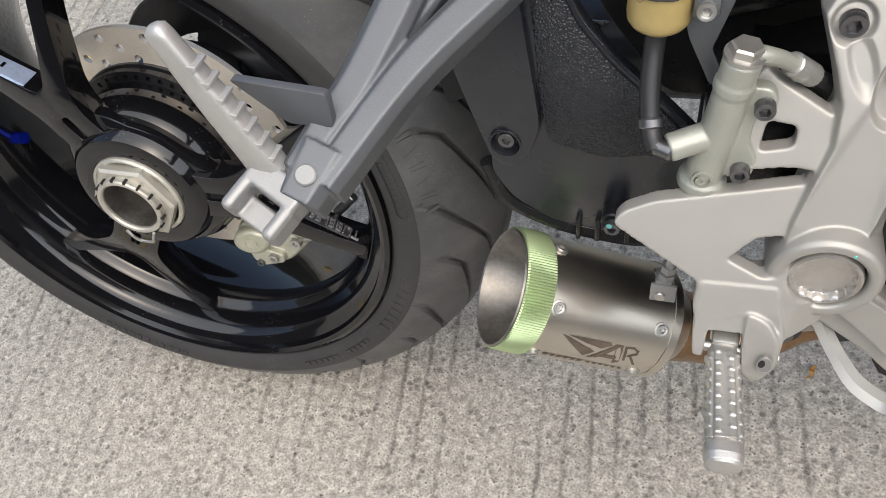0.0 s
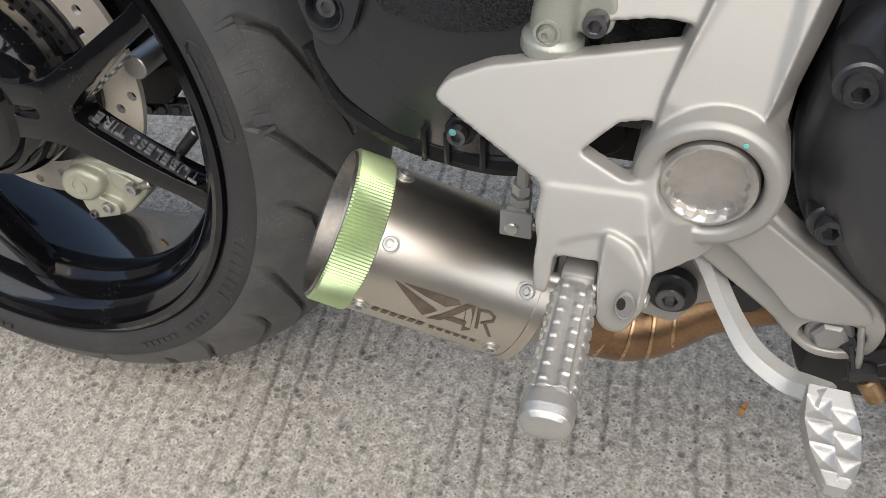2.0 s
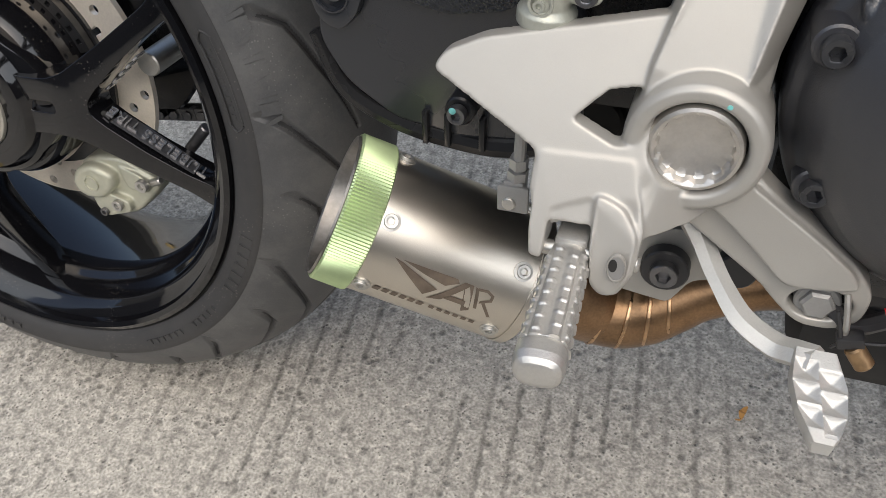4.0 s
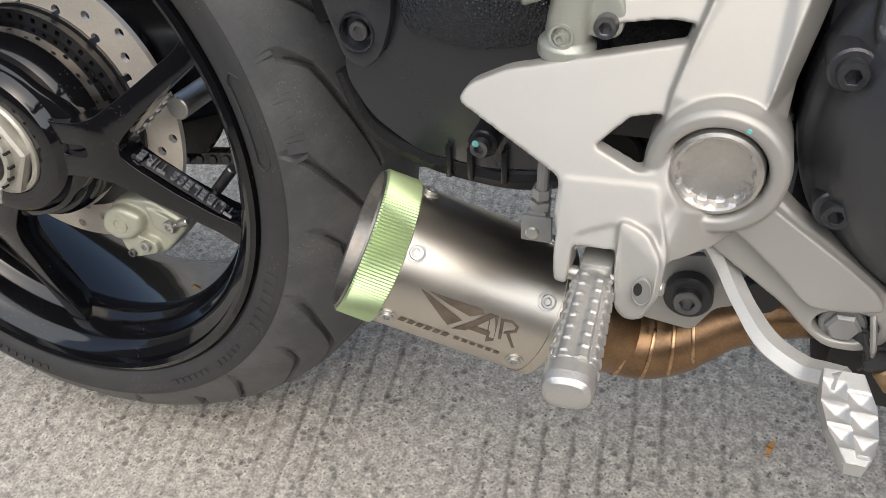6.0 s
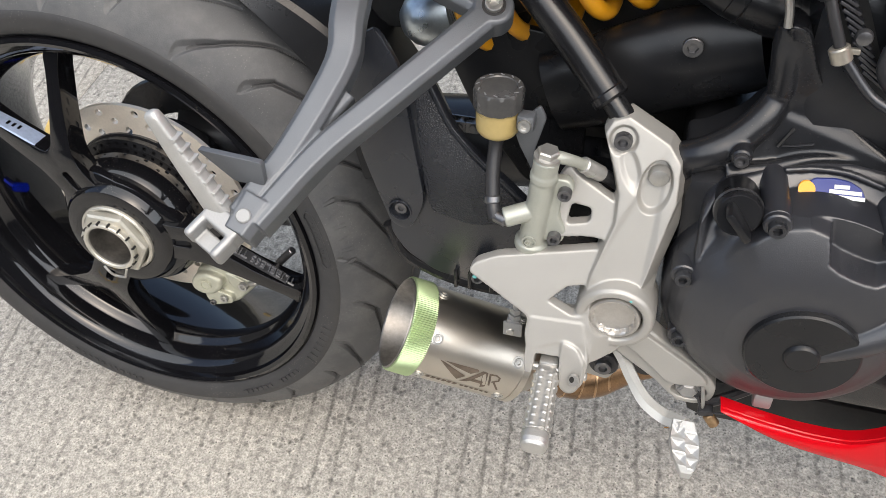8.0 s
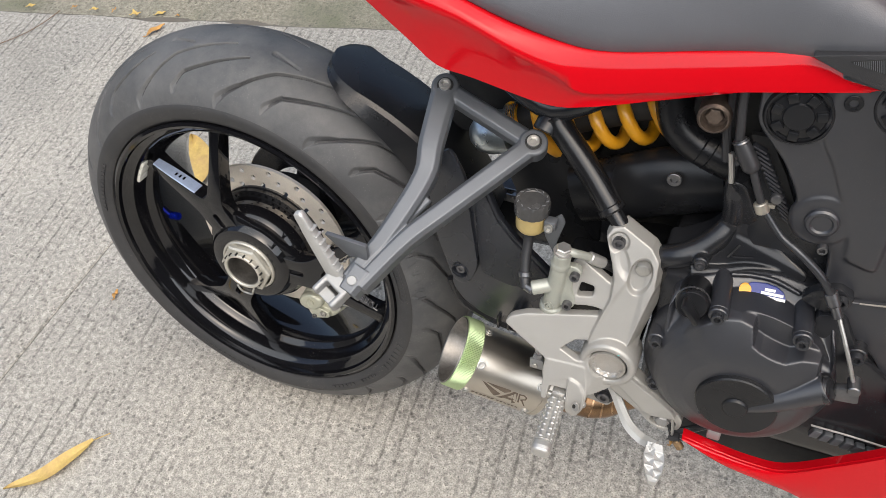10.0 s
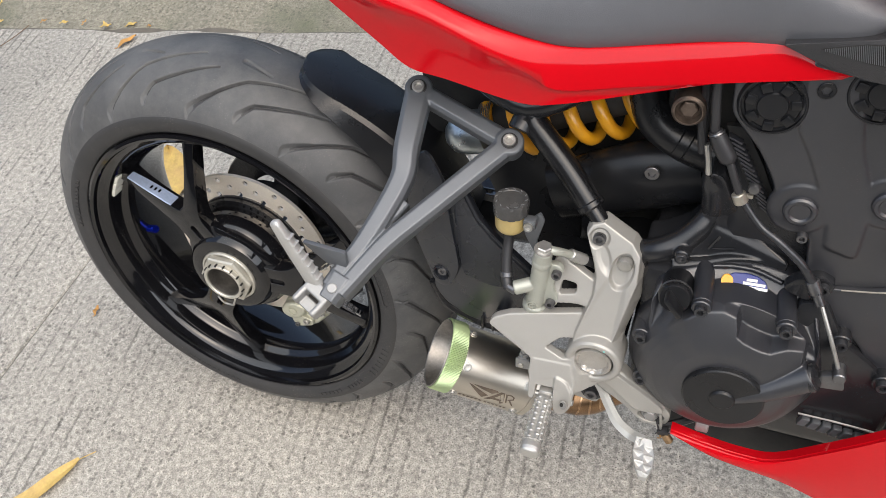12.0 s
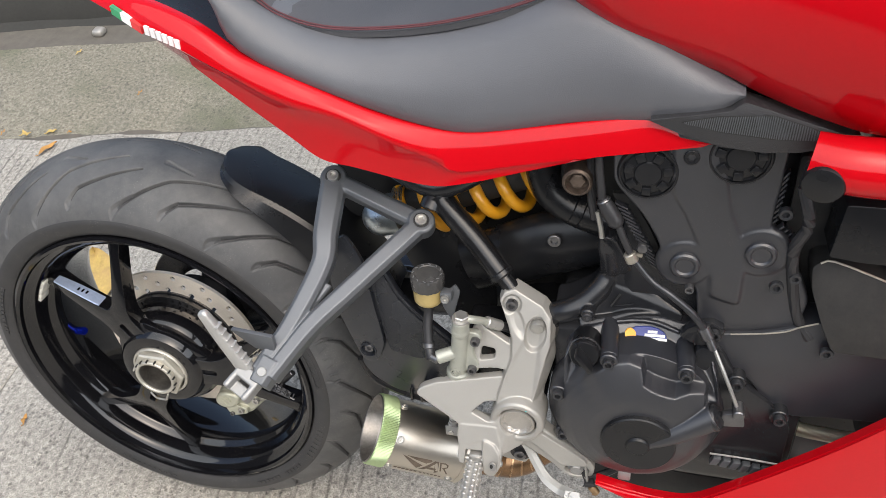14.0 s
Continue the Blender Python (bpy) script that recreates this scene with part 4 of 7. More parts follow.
part("caliper_spacer", disc_between((0.1416, -0.036, 0.0240), (0.1416, 0.02, 0.0240), 0.0095, 20), STEEL, bike)


def chain_mesh():
    out = []
    path = [(-0.02, -0.098), (0.60, -0.02)], [(0.60, 0.085), (-0.02, 0.098)]
    for (x0, z0), (x1, z1) in path:
        n = 40
        for k in range(n):
            t = k / n
            x, z = x0 + (x1 - x0) * t, z0 + (z1 - z0) * t
            a = math.atan2(z1 - z0, x1 - x0)
            for y in (0.078, 0.090):
                out.append(box((x - 0.007, y, z - 0.006), (x + 0.008, y + 0.002, z + 0.006), 0.0, Matrix.Rotation(-a, 4, "Y"), (x, y, z)))
            out.append(disc_between((x, 0.076, z), (x, 0.094, z), 0.0045, 8, 0.0004))
    return join(*out)


part("drive_chain", chain_mesh(), DARK_STEEL, bike, "dark oily drive chain", kind="stuff")
part("sprocket", spin([(0.06, -0.078), (0.103, -0.078), (0.105, -0.082), (0.103, -0.086), (0.06, -0.086)], (0, 0, 0), OUT, 40), SATIN, bike)

# ---- exhaust silencer ----
M_D = Vector((-1.0, -0.331, 0.5256)).normalized()
M_C = Vector((0.415, -0.1036, -0.041))
M_R = 0.0439


def muf(s, up=0.0):
    return M_C + M_D * s


def muffler_parts():
    can = part("silencer", spin([(M_R - 0.003, -0.026), (M_R, -0.024), (M_R, 0.076), (M_R - 0.002, 0.078)], M_C, M_D, 72), TITANIUM, bike, "brushed titanium silencer can")
    rib = 140
    bm = bmesh.new()
    q = M_D.to_track_quat("Z", "Y").to_matrix()
    rows = []
    for h, r0, knurl in ((0.0735, M_R + 0.0004, 0), (0.0742, M_R + 0.0016, 0), (0.0752, M_R + 0.0020, 1), (0.0945, M_R + 0.0016, 1), (0.0958, M_R + 0.0004, 0), (0.0958, M_R - 0.002, 0), (0.0735, M_R - 0.003, 0)):
        row = []
        for k in range(rib * 2):
            a = math.pi * k / rib
            r = r0 - (0.0009 if (knurl and k % 2) else 0)
            row.append(bm.verts.new(M_C + q @ Vector((r * math.cos(a), r * math.sin(a), h))))
        rows.append(row)
    for a, b in zip(rows, rows[1:]):
        for k in range(rib * 2):
            bm.faces.new((a[k], a[(k + 1) % (rib * 2)], b[(k + 1) % (rib * 2)], b[k]))
    part("knurled_ring", bm, GREEN, can, "knurled green anodised end ring", smooth=25)
    part("outlet", spin([(M_R - 0.002, 0.094), (M_R - 0.0004, 0.0962), (M_R - 0.0012, 0.0975), (M_R - 0.0026, 0.0965), (M_R - 0.006, 0.085), (M_R - 0.012, 0.070), (0.027, 0.060), (0.0255, 0.050), (0.0245, 0.0), (0.0, 0.0)], M_C, M_D, 64), INSIDE, can, "sooty open steel outlet")
    part("front_band", spin([(0.0265, -0.052), (M_R - 0.010, -0.037), (M_R - 0.0015, -0.031), (M_R + 0.0007, -0.029), (M_R + 0.0007, -0.0225), (M_R - 0.001, -0.022)], M_C, M_D, 64), TITANIUM, can)
    side = (Vector((0.379, -0.152, 0.014)) - muf((Vector((0.379, -0.152, 0.014)) - M_C).dot(M_D))).normalized()
    for ang in range(0, 360, 60):
        u = Matrix.Rotation(radians(ang), 3, M_D) @ side
        for s in (0.0687, -0.0136):
            p = M_C + M_D * s + u * (M_R - 0.0005)
            b = bolt(p, u, 0.0042, can, STEEL, 0.0028, name="screw")
            part("washer", spin([(0.0058, 0), (0.0058, 0.001), (0.0042, 0.0012)], p, u, 20), STEEL, can)
    return can, side


can, M_S = muffler_parts()


def on_can(pts, lift, material, name, label):
    """Flat outlines (along the can, round it, in metres) bent onto the can."""
    out = []
    for loop in pts:
        bm = bmesh.new()
        vs = []
        for s, w in loop:
            u = Matrix.Rotation(w / M_R, 3, M_D) @ M_S
            vs.append(bm.verts.new(M_C + M_D * s + u * (M_R + lift)))
        bm.faces.new(vs)
        bmesh.ops.triangulate(bm, faces=bm.faces)
        out.append(bm)
    return part(name, join(*out), material, can, label)


def tri_split(a, b, n):
    return [(a[0] + (b[0] - a[0]) * i / n, a[1] + (b[1] - a[1]) * i / n) for i in range(n)]


def logo_loop(corners):
    out = []
    for i, c in enumerate(corners):
        out += tri_split(c, corners[(i + 1) % len(corners)], 4)
    return out


on_can([logo_loop([(0.0590, -0.0179), (0.0347, -0.0353), (0.0285, -0.0283), (0.0532, -0.0192)]), logo_loop([(0.0540, -0.0176), (0.0396, -0.0175), (0.0204, -0.0172), (0.0183, -0.0194), (0.0255, -0.0240), (0.0395, -0.0215)])], 0.0003, ETCH, "logo_shape", "dark etched maker's emblem")
on_can([logo_loop([(0.0317, -0.0370), (0.0155, -0.0176), (0.0108, -0.0176), (0.0238, -0.0345)]), logo_loop([(0.0155, -0.0176), (0.0100, -0.0176), (0.0055, -0.0348), (0.0096, -0.0378)]), logo_loop([(0.0225, -0.0328), (0.0195, -0.0292), (0.0100, -0.0292), (0.0095, -0.0328)]),
        logo_loop([(0.0040, -0.0320), (0.0086, -0.0178), (0.0062, -0.0186), (0.0020, -0.0318)]), logo_loop([(0.0070, -0.0180), (0.0012, -0.0172), (0.0012, -0.0190), (0.0065, -0.0197)]), logo_loop([(0.0012, -0.0172), (-0.0038, -0.0195), (-0.0042, -0.0238), (-0.0024, -0.0230), (-0.0020, -0.0204), (0.0012, -0.0190)]), logo_loop([(-0.0042, -0.0238), (0.0026, -0.0275), (0.0026, -0.0258), (-0.0024, -0.0228)]), logo_loop([(0.0012, -0.0268), (-0.0064, -0.0352), (-0.0082, -0.0346), (-0.0006, -0.0258)])], 0.0003, ETCH, "logo_shape", "dark etched maker's emblem")
on_can([logo_loop([(0.0620 - 0.0054 * k, -0.0462), (0.0582 - 0.0054 * k, -0.0464), (0.0572 - 0.0054 * k, -0.0424), (0.0610 - 0.0054 * k, -0.0422)]) for k in range(6)] +
       [logo_loop([(0.0270 - 0.0052 * k, -0.0455), (0.0236 - 0.0052 * k, -0.0456), (0.0236 - 0.0052 * k, -0.0428), (0.0270 - 0.0052 * k, -0.0427)]) for k in range(6)], 0.0003, ETCH, "etched_bar", "dark etched bars of maker's writing")
pipe = part("exhaust_pipe", tube([muf(-0.040), muf(-0.066), (0.4870, -0.0760, -0.0830), (0.5030, -0.0735, -0.0845), (0.5190, -0.0710, -0.0795), (0.5330, -0.0690, -0.0720), (0.5500, -0.066, -0.0620), (0.585, -0.060, -0.0500), (0.64, -0.05, -0.050), (0.75, -0.03, -0.06)], [0.030, 0.0265, 0.0255, 0.0255, 0.0245, 0.0215, 0.0190, 0.0185, 0.019, 0.02], 32, 6), COPPER, bike, "heat-browned exhaust link pipe")
for p, d, r in (((0.4745, -0.0785, -0.0765), (-0.90, -0.2, 0.42), 0.0256), ((0.4885, -0.0758, -0.0833), (-0.95, -0.14, 0.30), 0.0256), ((0.5035, -0.0735, -0.0840), (-0.98, -0.14, 0.16), 0.0255), ((0.5180, -0.0712, -0.0800), (-1, -0.12, 0.02), 0.0248), ((0.5310, -0.0692, -0.0732), (-1, -0.1, -0.10), 0.0222)):
    part("weld", spin([(r - 0.001, -0.0015), (r + 0.0007, -0.0010), (r + 0.0010, 0.0), (r + 0.0007, 0.0010), (r - 0.001, 0.0015)], p, d, 48), WELD, pipe)
part("pipe_bracket", plate([rounded([(0.488, -0.010), (0.496, 0.012), (0.560, 0.022), (0.566, -0.006), (0.540, -0.016), (0.5300, -0.0340), (0.5010, -0.0300)], 0.004)], -0.118, 0.005, 0.001), SILVER, bike, "pale exhaust hanger bracket")
part("rubber_bush", disc_between((0.5255, -0.120, -0.004), (0.5255, -0.129, -0.004), 0.0130, 24), HOSE, bike)
bolt((0.5255, -0.129, -0.004), OUT, 0.0075, bike, DARK_STEEL, 0.005)
part("rubber_bush", disc_between((0.5606, -0.120, 0.0044), (0.5606, -0.130, 0.0044), 0.0105, 24), HOSE, bike)

# ---- frame plate with heel guard, peg and pedal ----
def plate_y(x, z):
    return -0.167 + (0.04857 * (x - 0.413) + 0.42603 * (z - 0.114)) / 0.9034


frame_plate = None


def peg_fork():
    """The fork that holds the rider's peg, in the slope of the plate."""
    slope = lambda x, z: max(plate_y(x, z) - 0.0006, -0.1965)
    fork_ = plate([rounded([(0.4645, 0.0880), (0.4645, 0.0560), (0.4660, 0.0440), (0.4722, 0.0430), (0.4730, 0.0650), (0.4912, 0.0715), (0.4925, 0.0520), (0.4945, 0.0345), (0.4990, 0.0290), (0.5075, 0.0300), (0.5135, 0.0430), (0.5150, 0.0600), (0.5100, 0.0760), (0.5060, 0.0880)], 0.0022)], slope, 0.022, 0.0008, 2)
    cheek = plate([rounded([(0.4920, 0.0745), (0.4930, 0.0520), (0.4950, 0.0355), (0.4995, 0.0300), (0.5065, 0.0310), (0.5118, 0.0430), (0.5128, 0.0590), (0.5050, 0.0700)], 0.004)], lambda x, z: slope(x, z) - 0.0022, 0.012, 0.0016, 3)
    ledge = plate([rounded([(0.4720, 0.0650), (0.4925, 0.0715), (0.4925, 0.0600), (0.4720, 0.0545)], 0.001)], lambda x, z: slope(x, z) + 0.0075, 0.012, 0.0008, 2)
    return join(fork_, cheek, ledge)


def frame_plate_mesh():
    heel = rounded([(0.4115, 0.1150), (0.4160, 0.1220), (0.4330, 0.1290), (0.5140, 0.1440), (0.5180, 0.1270), (0.5140, 0.1170), (0.5110, 0.1050), (0.5100, 0.0900), (0.5180, 0.0780), (0.5400, 0.0700), (0.5430, 0.0620), (0.5340, 0.0575), (0.5200, 0.0560), (0.5100, 0.0560), (0.5000, 0.0560), (0.4930, 0.0600), (0.4660, 0.0600), (0.4620, 0.0730), (0.4630, 0.0870)], 0.0035)
    tri_hole = rounded([(0.4768, 0.1010), (0.4905, 0.1135), (0.5060, 0.1160), (0.5045, 0.1050), (0.5045, 0.0930), (0.4962, 0.0925)], 0.0015)
    a = plate([heel, tri_hole], lambda x, z: plate_y(x, z) + 0.85 * max(0.0, x - 0.512) * min(1.0, max(0.0, 0.090 - z) / 0.02), 0.010, 0.0028, 3)
    arm = rounded([(0.4720, 0.1900), (0.4800, 0.2000), (0.4880, 0.1930), (0.5200, 0.1760), (0.5180, 0.1500), (0.5000, 0.1520), (0.4770, 0.1490), (0.4710, 0.1550), (0.4740, 0.1620)], 0.004)
    arm_hole = rounded([(0.4850, 0.1740), (0.5000, 0.1720), (0.5000, 0.1620), (0.4830, 0.1590)], 0.003)
    b = plate([arm, arm_hole], lambda x, z: plate_y(x, z) - 0.002, 0.010, 0.002, 2)
    # tapered column: outer foot, raised front face with a broad flank towards the engine
    foot = ((0.5000, 0.2250), (0.5050, 0.2350), (0.5180, 0.2385), (0.5500, 0.2225), (0.5610, 0.2110), (0.5655, 0.1850), (0.5645, 0.1600), (0.5610, 0.1467),
            (0.5555, 0.1271), (0.5535, 0.0980), (0.5030, 0.1100), (0.5045, 0.1250), (0.5095, 0.1450), (0.5150, 0.1650), (0.5150, 0.1850), (0.5100, 0.2000))
    crest = ((0.5022, 0.2250, 7), (0.5066, 0.2335, 7), (0.5178, 0.2374, 7), (0.5490, 0.2214, 7), (0.5585, 0.2095, 7), (0.5600, 0.1830, 7), (0.5550, 0.1640, 7), (0.5510, 0.1480, 6.5),
             (0.5465, 0.1280, 5), (0.5430, 0.1130, 2), (0.5050, 0.1130, 2), (0.5068, 0.1250, 4.5), (0.5125, 0.1440, 6.5), (0.5190, 0.1650, 7), (0.5185, 0.1850, 7), (0.5130, 0.2005, 7))
    c = soften(skin([[(x, plate_y(x, z) + (0.026 if z < 0.205 else 0.012), z) for x, z in foot], [(x, plate_y(x, z) + (0.013 if x > 0.54 else 0.003), z) for x, z in foot], [(x, plate_y(x, z) - h / 1000, z) for x, z, h in crest]], True, True), 0.0012, 2)
    leg = rounded([(0.5480, 0.0900), (0.5677, 0.0710), (0.5917, 0.0535), (0.6080, 0.0405), (0.6180, 0.0260), (0.6160, 0.0100), (0.6060, 0.0030), (0.5900, 0.0030), (0.5790, 0.0125), (0.5681, 0.0245), (0.5399, 0.0455), (0.5200, 0.0600), (0.5160, 0.0720)], 0.006)
    socket = ring(0.5970, 0.0170, 0.0142, 28, 1.0, 0.64, 0.12)
    d = plate([leg, socket], lambda x, z: -0.160 + 0.02 * max(0.0, x - 0.55), 0.016, 0.003, 3)
    ridge = plate([rounded([(0.5460, 0.0860), (0.5670, 0.0700), (0.5905, 0.0530), (0.6060, 0.0400), (0.6110, 0.0310), (0.5940, 0.0285), (0.5780, 0.0285), (0.5660, 0.0420), (0.5480, 0.0590), (0.5360, 0.0680)], 0.005)], lambda x, z: -0.1660 + 0.05 * max(0.0, x - 0.56), 0.012, 0.003, 3)
    boss = spin([(0.022, -0.030), (0.0310, -0.024), (0.0310, 0.004), (0.0300, 0.0105), (0.0275, 0.0130), (0.0236, 0.0130), (0.0220, 0.0118), (0.0214, 0.0090), (0.0212, -0.015), (0.0208, -0.030), (0.022, -0.030)], (0.5290, -0.1580, 0.0942), OUT, 64)
    return join(a, b, c, d, ridge, boss, peg_fork())


frame_plate = cast(part("frame_plate", frame_plate_mesh(), SILVER, bike, "silver painted cast frame plate with heel guard", smooth=40), 0.0007, 16)


def press(ob, hollows):
    """Sinks hollows into the outer face of a finished casting: (x, z, half width, half height, turn, depth, wall)."""
    mesh = bpy.data.meshes.new_from_object(ob.evaluated_get(bpy.context.evaluated_depsgraph_get()))
    co = np.empty(len(mesh.vertices) * 3)
    mesh.vertices.foreach_get("co", co)
    co = co.reshape(-1, 3)
    level = plate_y(co[:, 0], co[:, 2])
    sunk = np.zeros(len(co))
    for x, z, a, b, turn, depth, wall in hollows:
        u, v = co[:, 0] - x, co[:, 2] - z
        u, v = u * math.cos(turn) + v * math.sin(turn), v * math.cos(turn) - u * math.sin(turn)
        q = np.clip((1 - np.sqrt((u / a) ** 2 + (v / b) ** 2)) / wall, 0, 1)
        sunk = np.maximum(sunk, depth * q * q * (3 - 2 * q))
    co[:, 1] += np.where(co[:, 1] < level - 0.001, sunk, 0.0)
    mesh.vertices.foreach_set("co", co.ravel())
    ob.modifiers.clear()
    ob.data = mesh
    return ob


bpy.context.view_layer.update()
press(frame_plate, ((0.5430, 0.1925, 0.0122, 0.0195, -0.12, 0.0058, 0.16), (0.5155, 0.2215, 0.0115, 0.0110, 0.0, 0.0032, 0.30), (0.5235, 0.2040, 0.0075, 0.0200, 0.42, 0.0024, 0.55)))
bolt((0.5155, plate_y(0.5155, 0.2215) - 0.0040, 0.2215), OUT, 0.0066, frame_plate, DARK_STEEL, 0.006)
bolt((0.5445, plate_y(0.5445, 0.2000) - 0.0012, 0.2000), OUT, 0.0080, frame_plate, STEEL, 0.008, hexed=False)
def pivot_plug():
    at = Vector((0.5290, -0.1580, 0.0942))
    n = 120
    grid = []
    for r, y, teeth in ((0.0203, 0.010, 0), (0.0203, -0.0095, 0), (0.0196, -0.0112, 0), (0.0180, -0.0118, 0), (0.0167, -0.0112, 0), (0.0163, -0.0100, 1), (0.0158, -0.0076, 1), (0.0150, -0.0068, 0), (0.0110, -0.0062, 0), (0.0060, -0.0056, 0), (0.0018, -0.0054, 0)):
        row = []
        for k in range(n):
            a = 2 * math.pi * k / n
            notch = 0.0007 * max(-0.5, min(1.0, 1.6 * math.cos(12 * a))) if teeth else 0.0
            row.append(at + Vector(((r - notch) * math.cos(a), y, (r - notch) * math.sin(a))))
        grid.append(row)
    return skin(grid, True, True)


part("pivot_plug", pivot_plug(), PLUG, frame_plate, "large bright splined swing arm pivot plug", smooth=30)
part("gap_ring", spin([(0.0222, 0.0), (0.0200, 0.0)], (0.5290, -0.1610, 0.0942), OUT, 48), DEEP, frame_plate)
for x, z, w in ((0.5395, 0.1165, 0.0013),):
    part("paint_dab", spin([(w, 0.0), (w * 0.7, 0.0004), (0.0, 0.0005)], (x, -0.1708, z), OUT, 12), DAB, frame_plate, "small turquoise assembly paint dab")
part("mount_floor", spin([(0.0165, 0.0), (0.0, 0.0)], (0.5970, -0.1480, 0.0170), OUT, 28), DEEP, frame_plate)
part("mount_nut", join(spin([(0.0105, -0.006), (0.0105, 0.0), (0.0095, 0.0008), (0.0, 0.0008)], (0.5965, -0.1540, 0.0150), OUT, 24), spin([(0.0082, 0.0), (0.0082, 0.003), (0.0066, 0.0045), (0.0, 0.0045)], (0.5965, -0.1540, 0.0150), OUT, 6)), CLEVIS, frame_plate, smooth=20)
part("clevis_pin", disc_between((0.4660, -0.187, 0.0440), (0.5155, -0.190, 0.0450), 0.0036, 16), STEEL, frame_plate)
part("pin_hole", plate([ring(0.5062, 0.0475, 0.0058, 24, 0.72, 1.30, 0.3), ring(0.5062, 0.0475, 0.0049, 24, 0.72, 1.30, 0.3)], -0.1992, 0.002, 0.0004), SILVER, frame_plate)
part("pin_end", plate([ring(0.5062, 0.0475, 0.0049, 24, 0.72, 1.30, 0.3)], -0.1989, 0.002, 0.0), CLEVIS, frame_plate)
part("pin_shadow_gap", plate([ring(0.5046, 0.0490, 0.0026, 16, 0.72, 1.30, 0.3)], -0.1993, 0.002, 0.0), DEEP, frame_plate)


def rider_peg():
    a, b = Vector((0.4835, -0.184, 0.0420)), Vector((0.4875, -0.2670, 0.0430))
    m = axes(a, b - a, (1, 0, 0))
    L = (b - a).length
    shape = ((0.0, 0.0080, 0.0070), (0.06, 0.0086, 0.0078), (0.12, 0.0088, 0.0082), (0.83, 0.0096, 0.0084), (0.84, 0.0102, 0.0088), (0.86, 0.0106, 0.0092), (0.93, 0.0105, 0.0090), (0.975, 0.0096, 0.0080), (0.995, 0.0075, 0.0060), (1.0, 0.005, 0.004))
    trap = lambda q, flat, foot: max(0.0, min(1.0, (foot - abs(q)) / (foot - flat)))
    n, steps = 96, sorted({round(i / 150, 4) for i in range(151)} | {q[0] for q in shape})
    grid = []
    for t in steps:
        w, h = (float(np.interp(t, [q[0] for q in shape], [q[i] for q in shape])) for i in (1, 2))
        row = []
        for k in range(n):
            an = 2 * math.pi * k / n
            col = an / (2 * math.pi / 10) + 0.5
            j = math.floor(col)
            u = (t - 0.14) / 0.092 + (0.5 if j % 2 else 0.0)
            stud = 0.0
            if 0.13 < t < 0.83:
                lengthwise = u - math.floor(u) - 0.5
                stud = 0.0016 * trap(col - j - 0.5, 0.20 + 0.10 * abs(lengthwise), 0.44) * (0.50 + 0.50 * trap(lengthwise, 0.10, 0.20))
            x = w * math.copysign(abs(math.cos(an)) ** 0.75, math.cos(an)) + stud * math.cos(an)
            z = h * math.copysign(abs(math.sin(an)) ** 0.75, math.sin(an)) + stud * math.sin(an)
            row.append(m @ Vector((t * L, x, z)))
        grid.append(row)
    peg = part("rider_footpeg", skin(grid, True, True), ALU, bike, "knurled bare aluminium rider footpeg", smooth=40)
    part("peg_clevis", box((0.4765, -0.190, 0.0360), (0.4920, -0.168, 0.0520), 0.002), ALU, peg)
    return peg


rider_peg()
def toe_pad():
    """The pedal's pad: a tapered block with two rows of scallops between ridges."""
    p0, p1 = Vector((0.5955, -0.188, 0.0115)), Vector((0.6020, -0.2255, -0.0035))
    d = p1 - p0
    grid = []
    nv, nu = 60, 32
    for i in range(nv + 1):
        v = i / nv
        w = float(np.interp(v, (0, 0.12, 0.38, 0.70, 0.92, 1.0), (0.0088, 0.0098, 0.0118, 0.0104, 0.0066, 0.0042)))
        row = []
        for k in range(nu + 1):
            u = -1 + 2 * k / nu
            h = 0.0045
            for cu, cv in ((-0.46, 0.24), (0.46, 0.33), (-0.46, 0.50), (0.46, 0.59), (-0.46, 0.76), (0.46, 0.83)):
                q = max(abs(u - cu) * 2.1, abs(v - cv) / 0.115)
                h -= 0.0030 * max(0.0, 1 - q) ** 0.7
            h -= 0.0030 * max(0.0, (v - 0.90) / 0.10) + 0.0022 * max(0.0, abs(u) - 0.93) / 0.07
            row.append(p0 + d * v + Vector((w * u, -0.27 * h, h)))
        row += [p0 + d * v + Vector((w * 1.02, 0, -0.0005)), p0 + d * v + Vector((w * 0.80, 0, -0.0055)), p0 + d * v + Vector((-w * 0.80, 0, -0.0055)), p0 + d * v + Vector((-w * 1.02, 0, -0.0005))]
        grid.append(row)
    return skin(grid, True, True)


pedal = part("brake_pedal", soften(tube([(0.5270, -0.148, 0.0560), (0.5405, -0.154, 0.0375), (0.5525, -0.164, 0.0225), (0.5650, -0.174, 0.0115), (0.5800, -0.181, 0.0065), (0.5890, -0.186, 0.0090), (0.5960, -0.190, 0.0110)], [0.0080, 0.0064, 0.0064, 0.0074, 0.0078, 0.0078, 0.0082], 6, 5, (1.0, 0.72)), 0.0012, 2), PALE, bike, "bare aluminium brake pedal with a notched toe pad", smooth=32)
part("toe_pad", toe_pad(), PALE, pedal, "notched bare aluminium toe pad", smooth=30)

# ---- brake pump, pot and hoses ----
MT, MB = Vector((0.4668, -0.1500, 0.2255)), Vector((0.4570, -0.1420, 0.1350))
MD = (MT - MB).normalized()
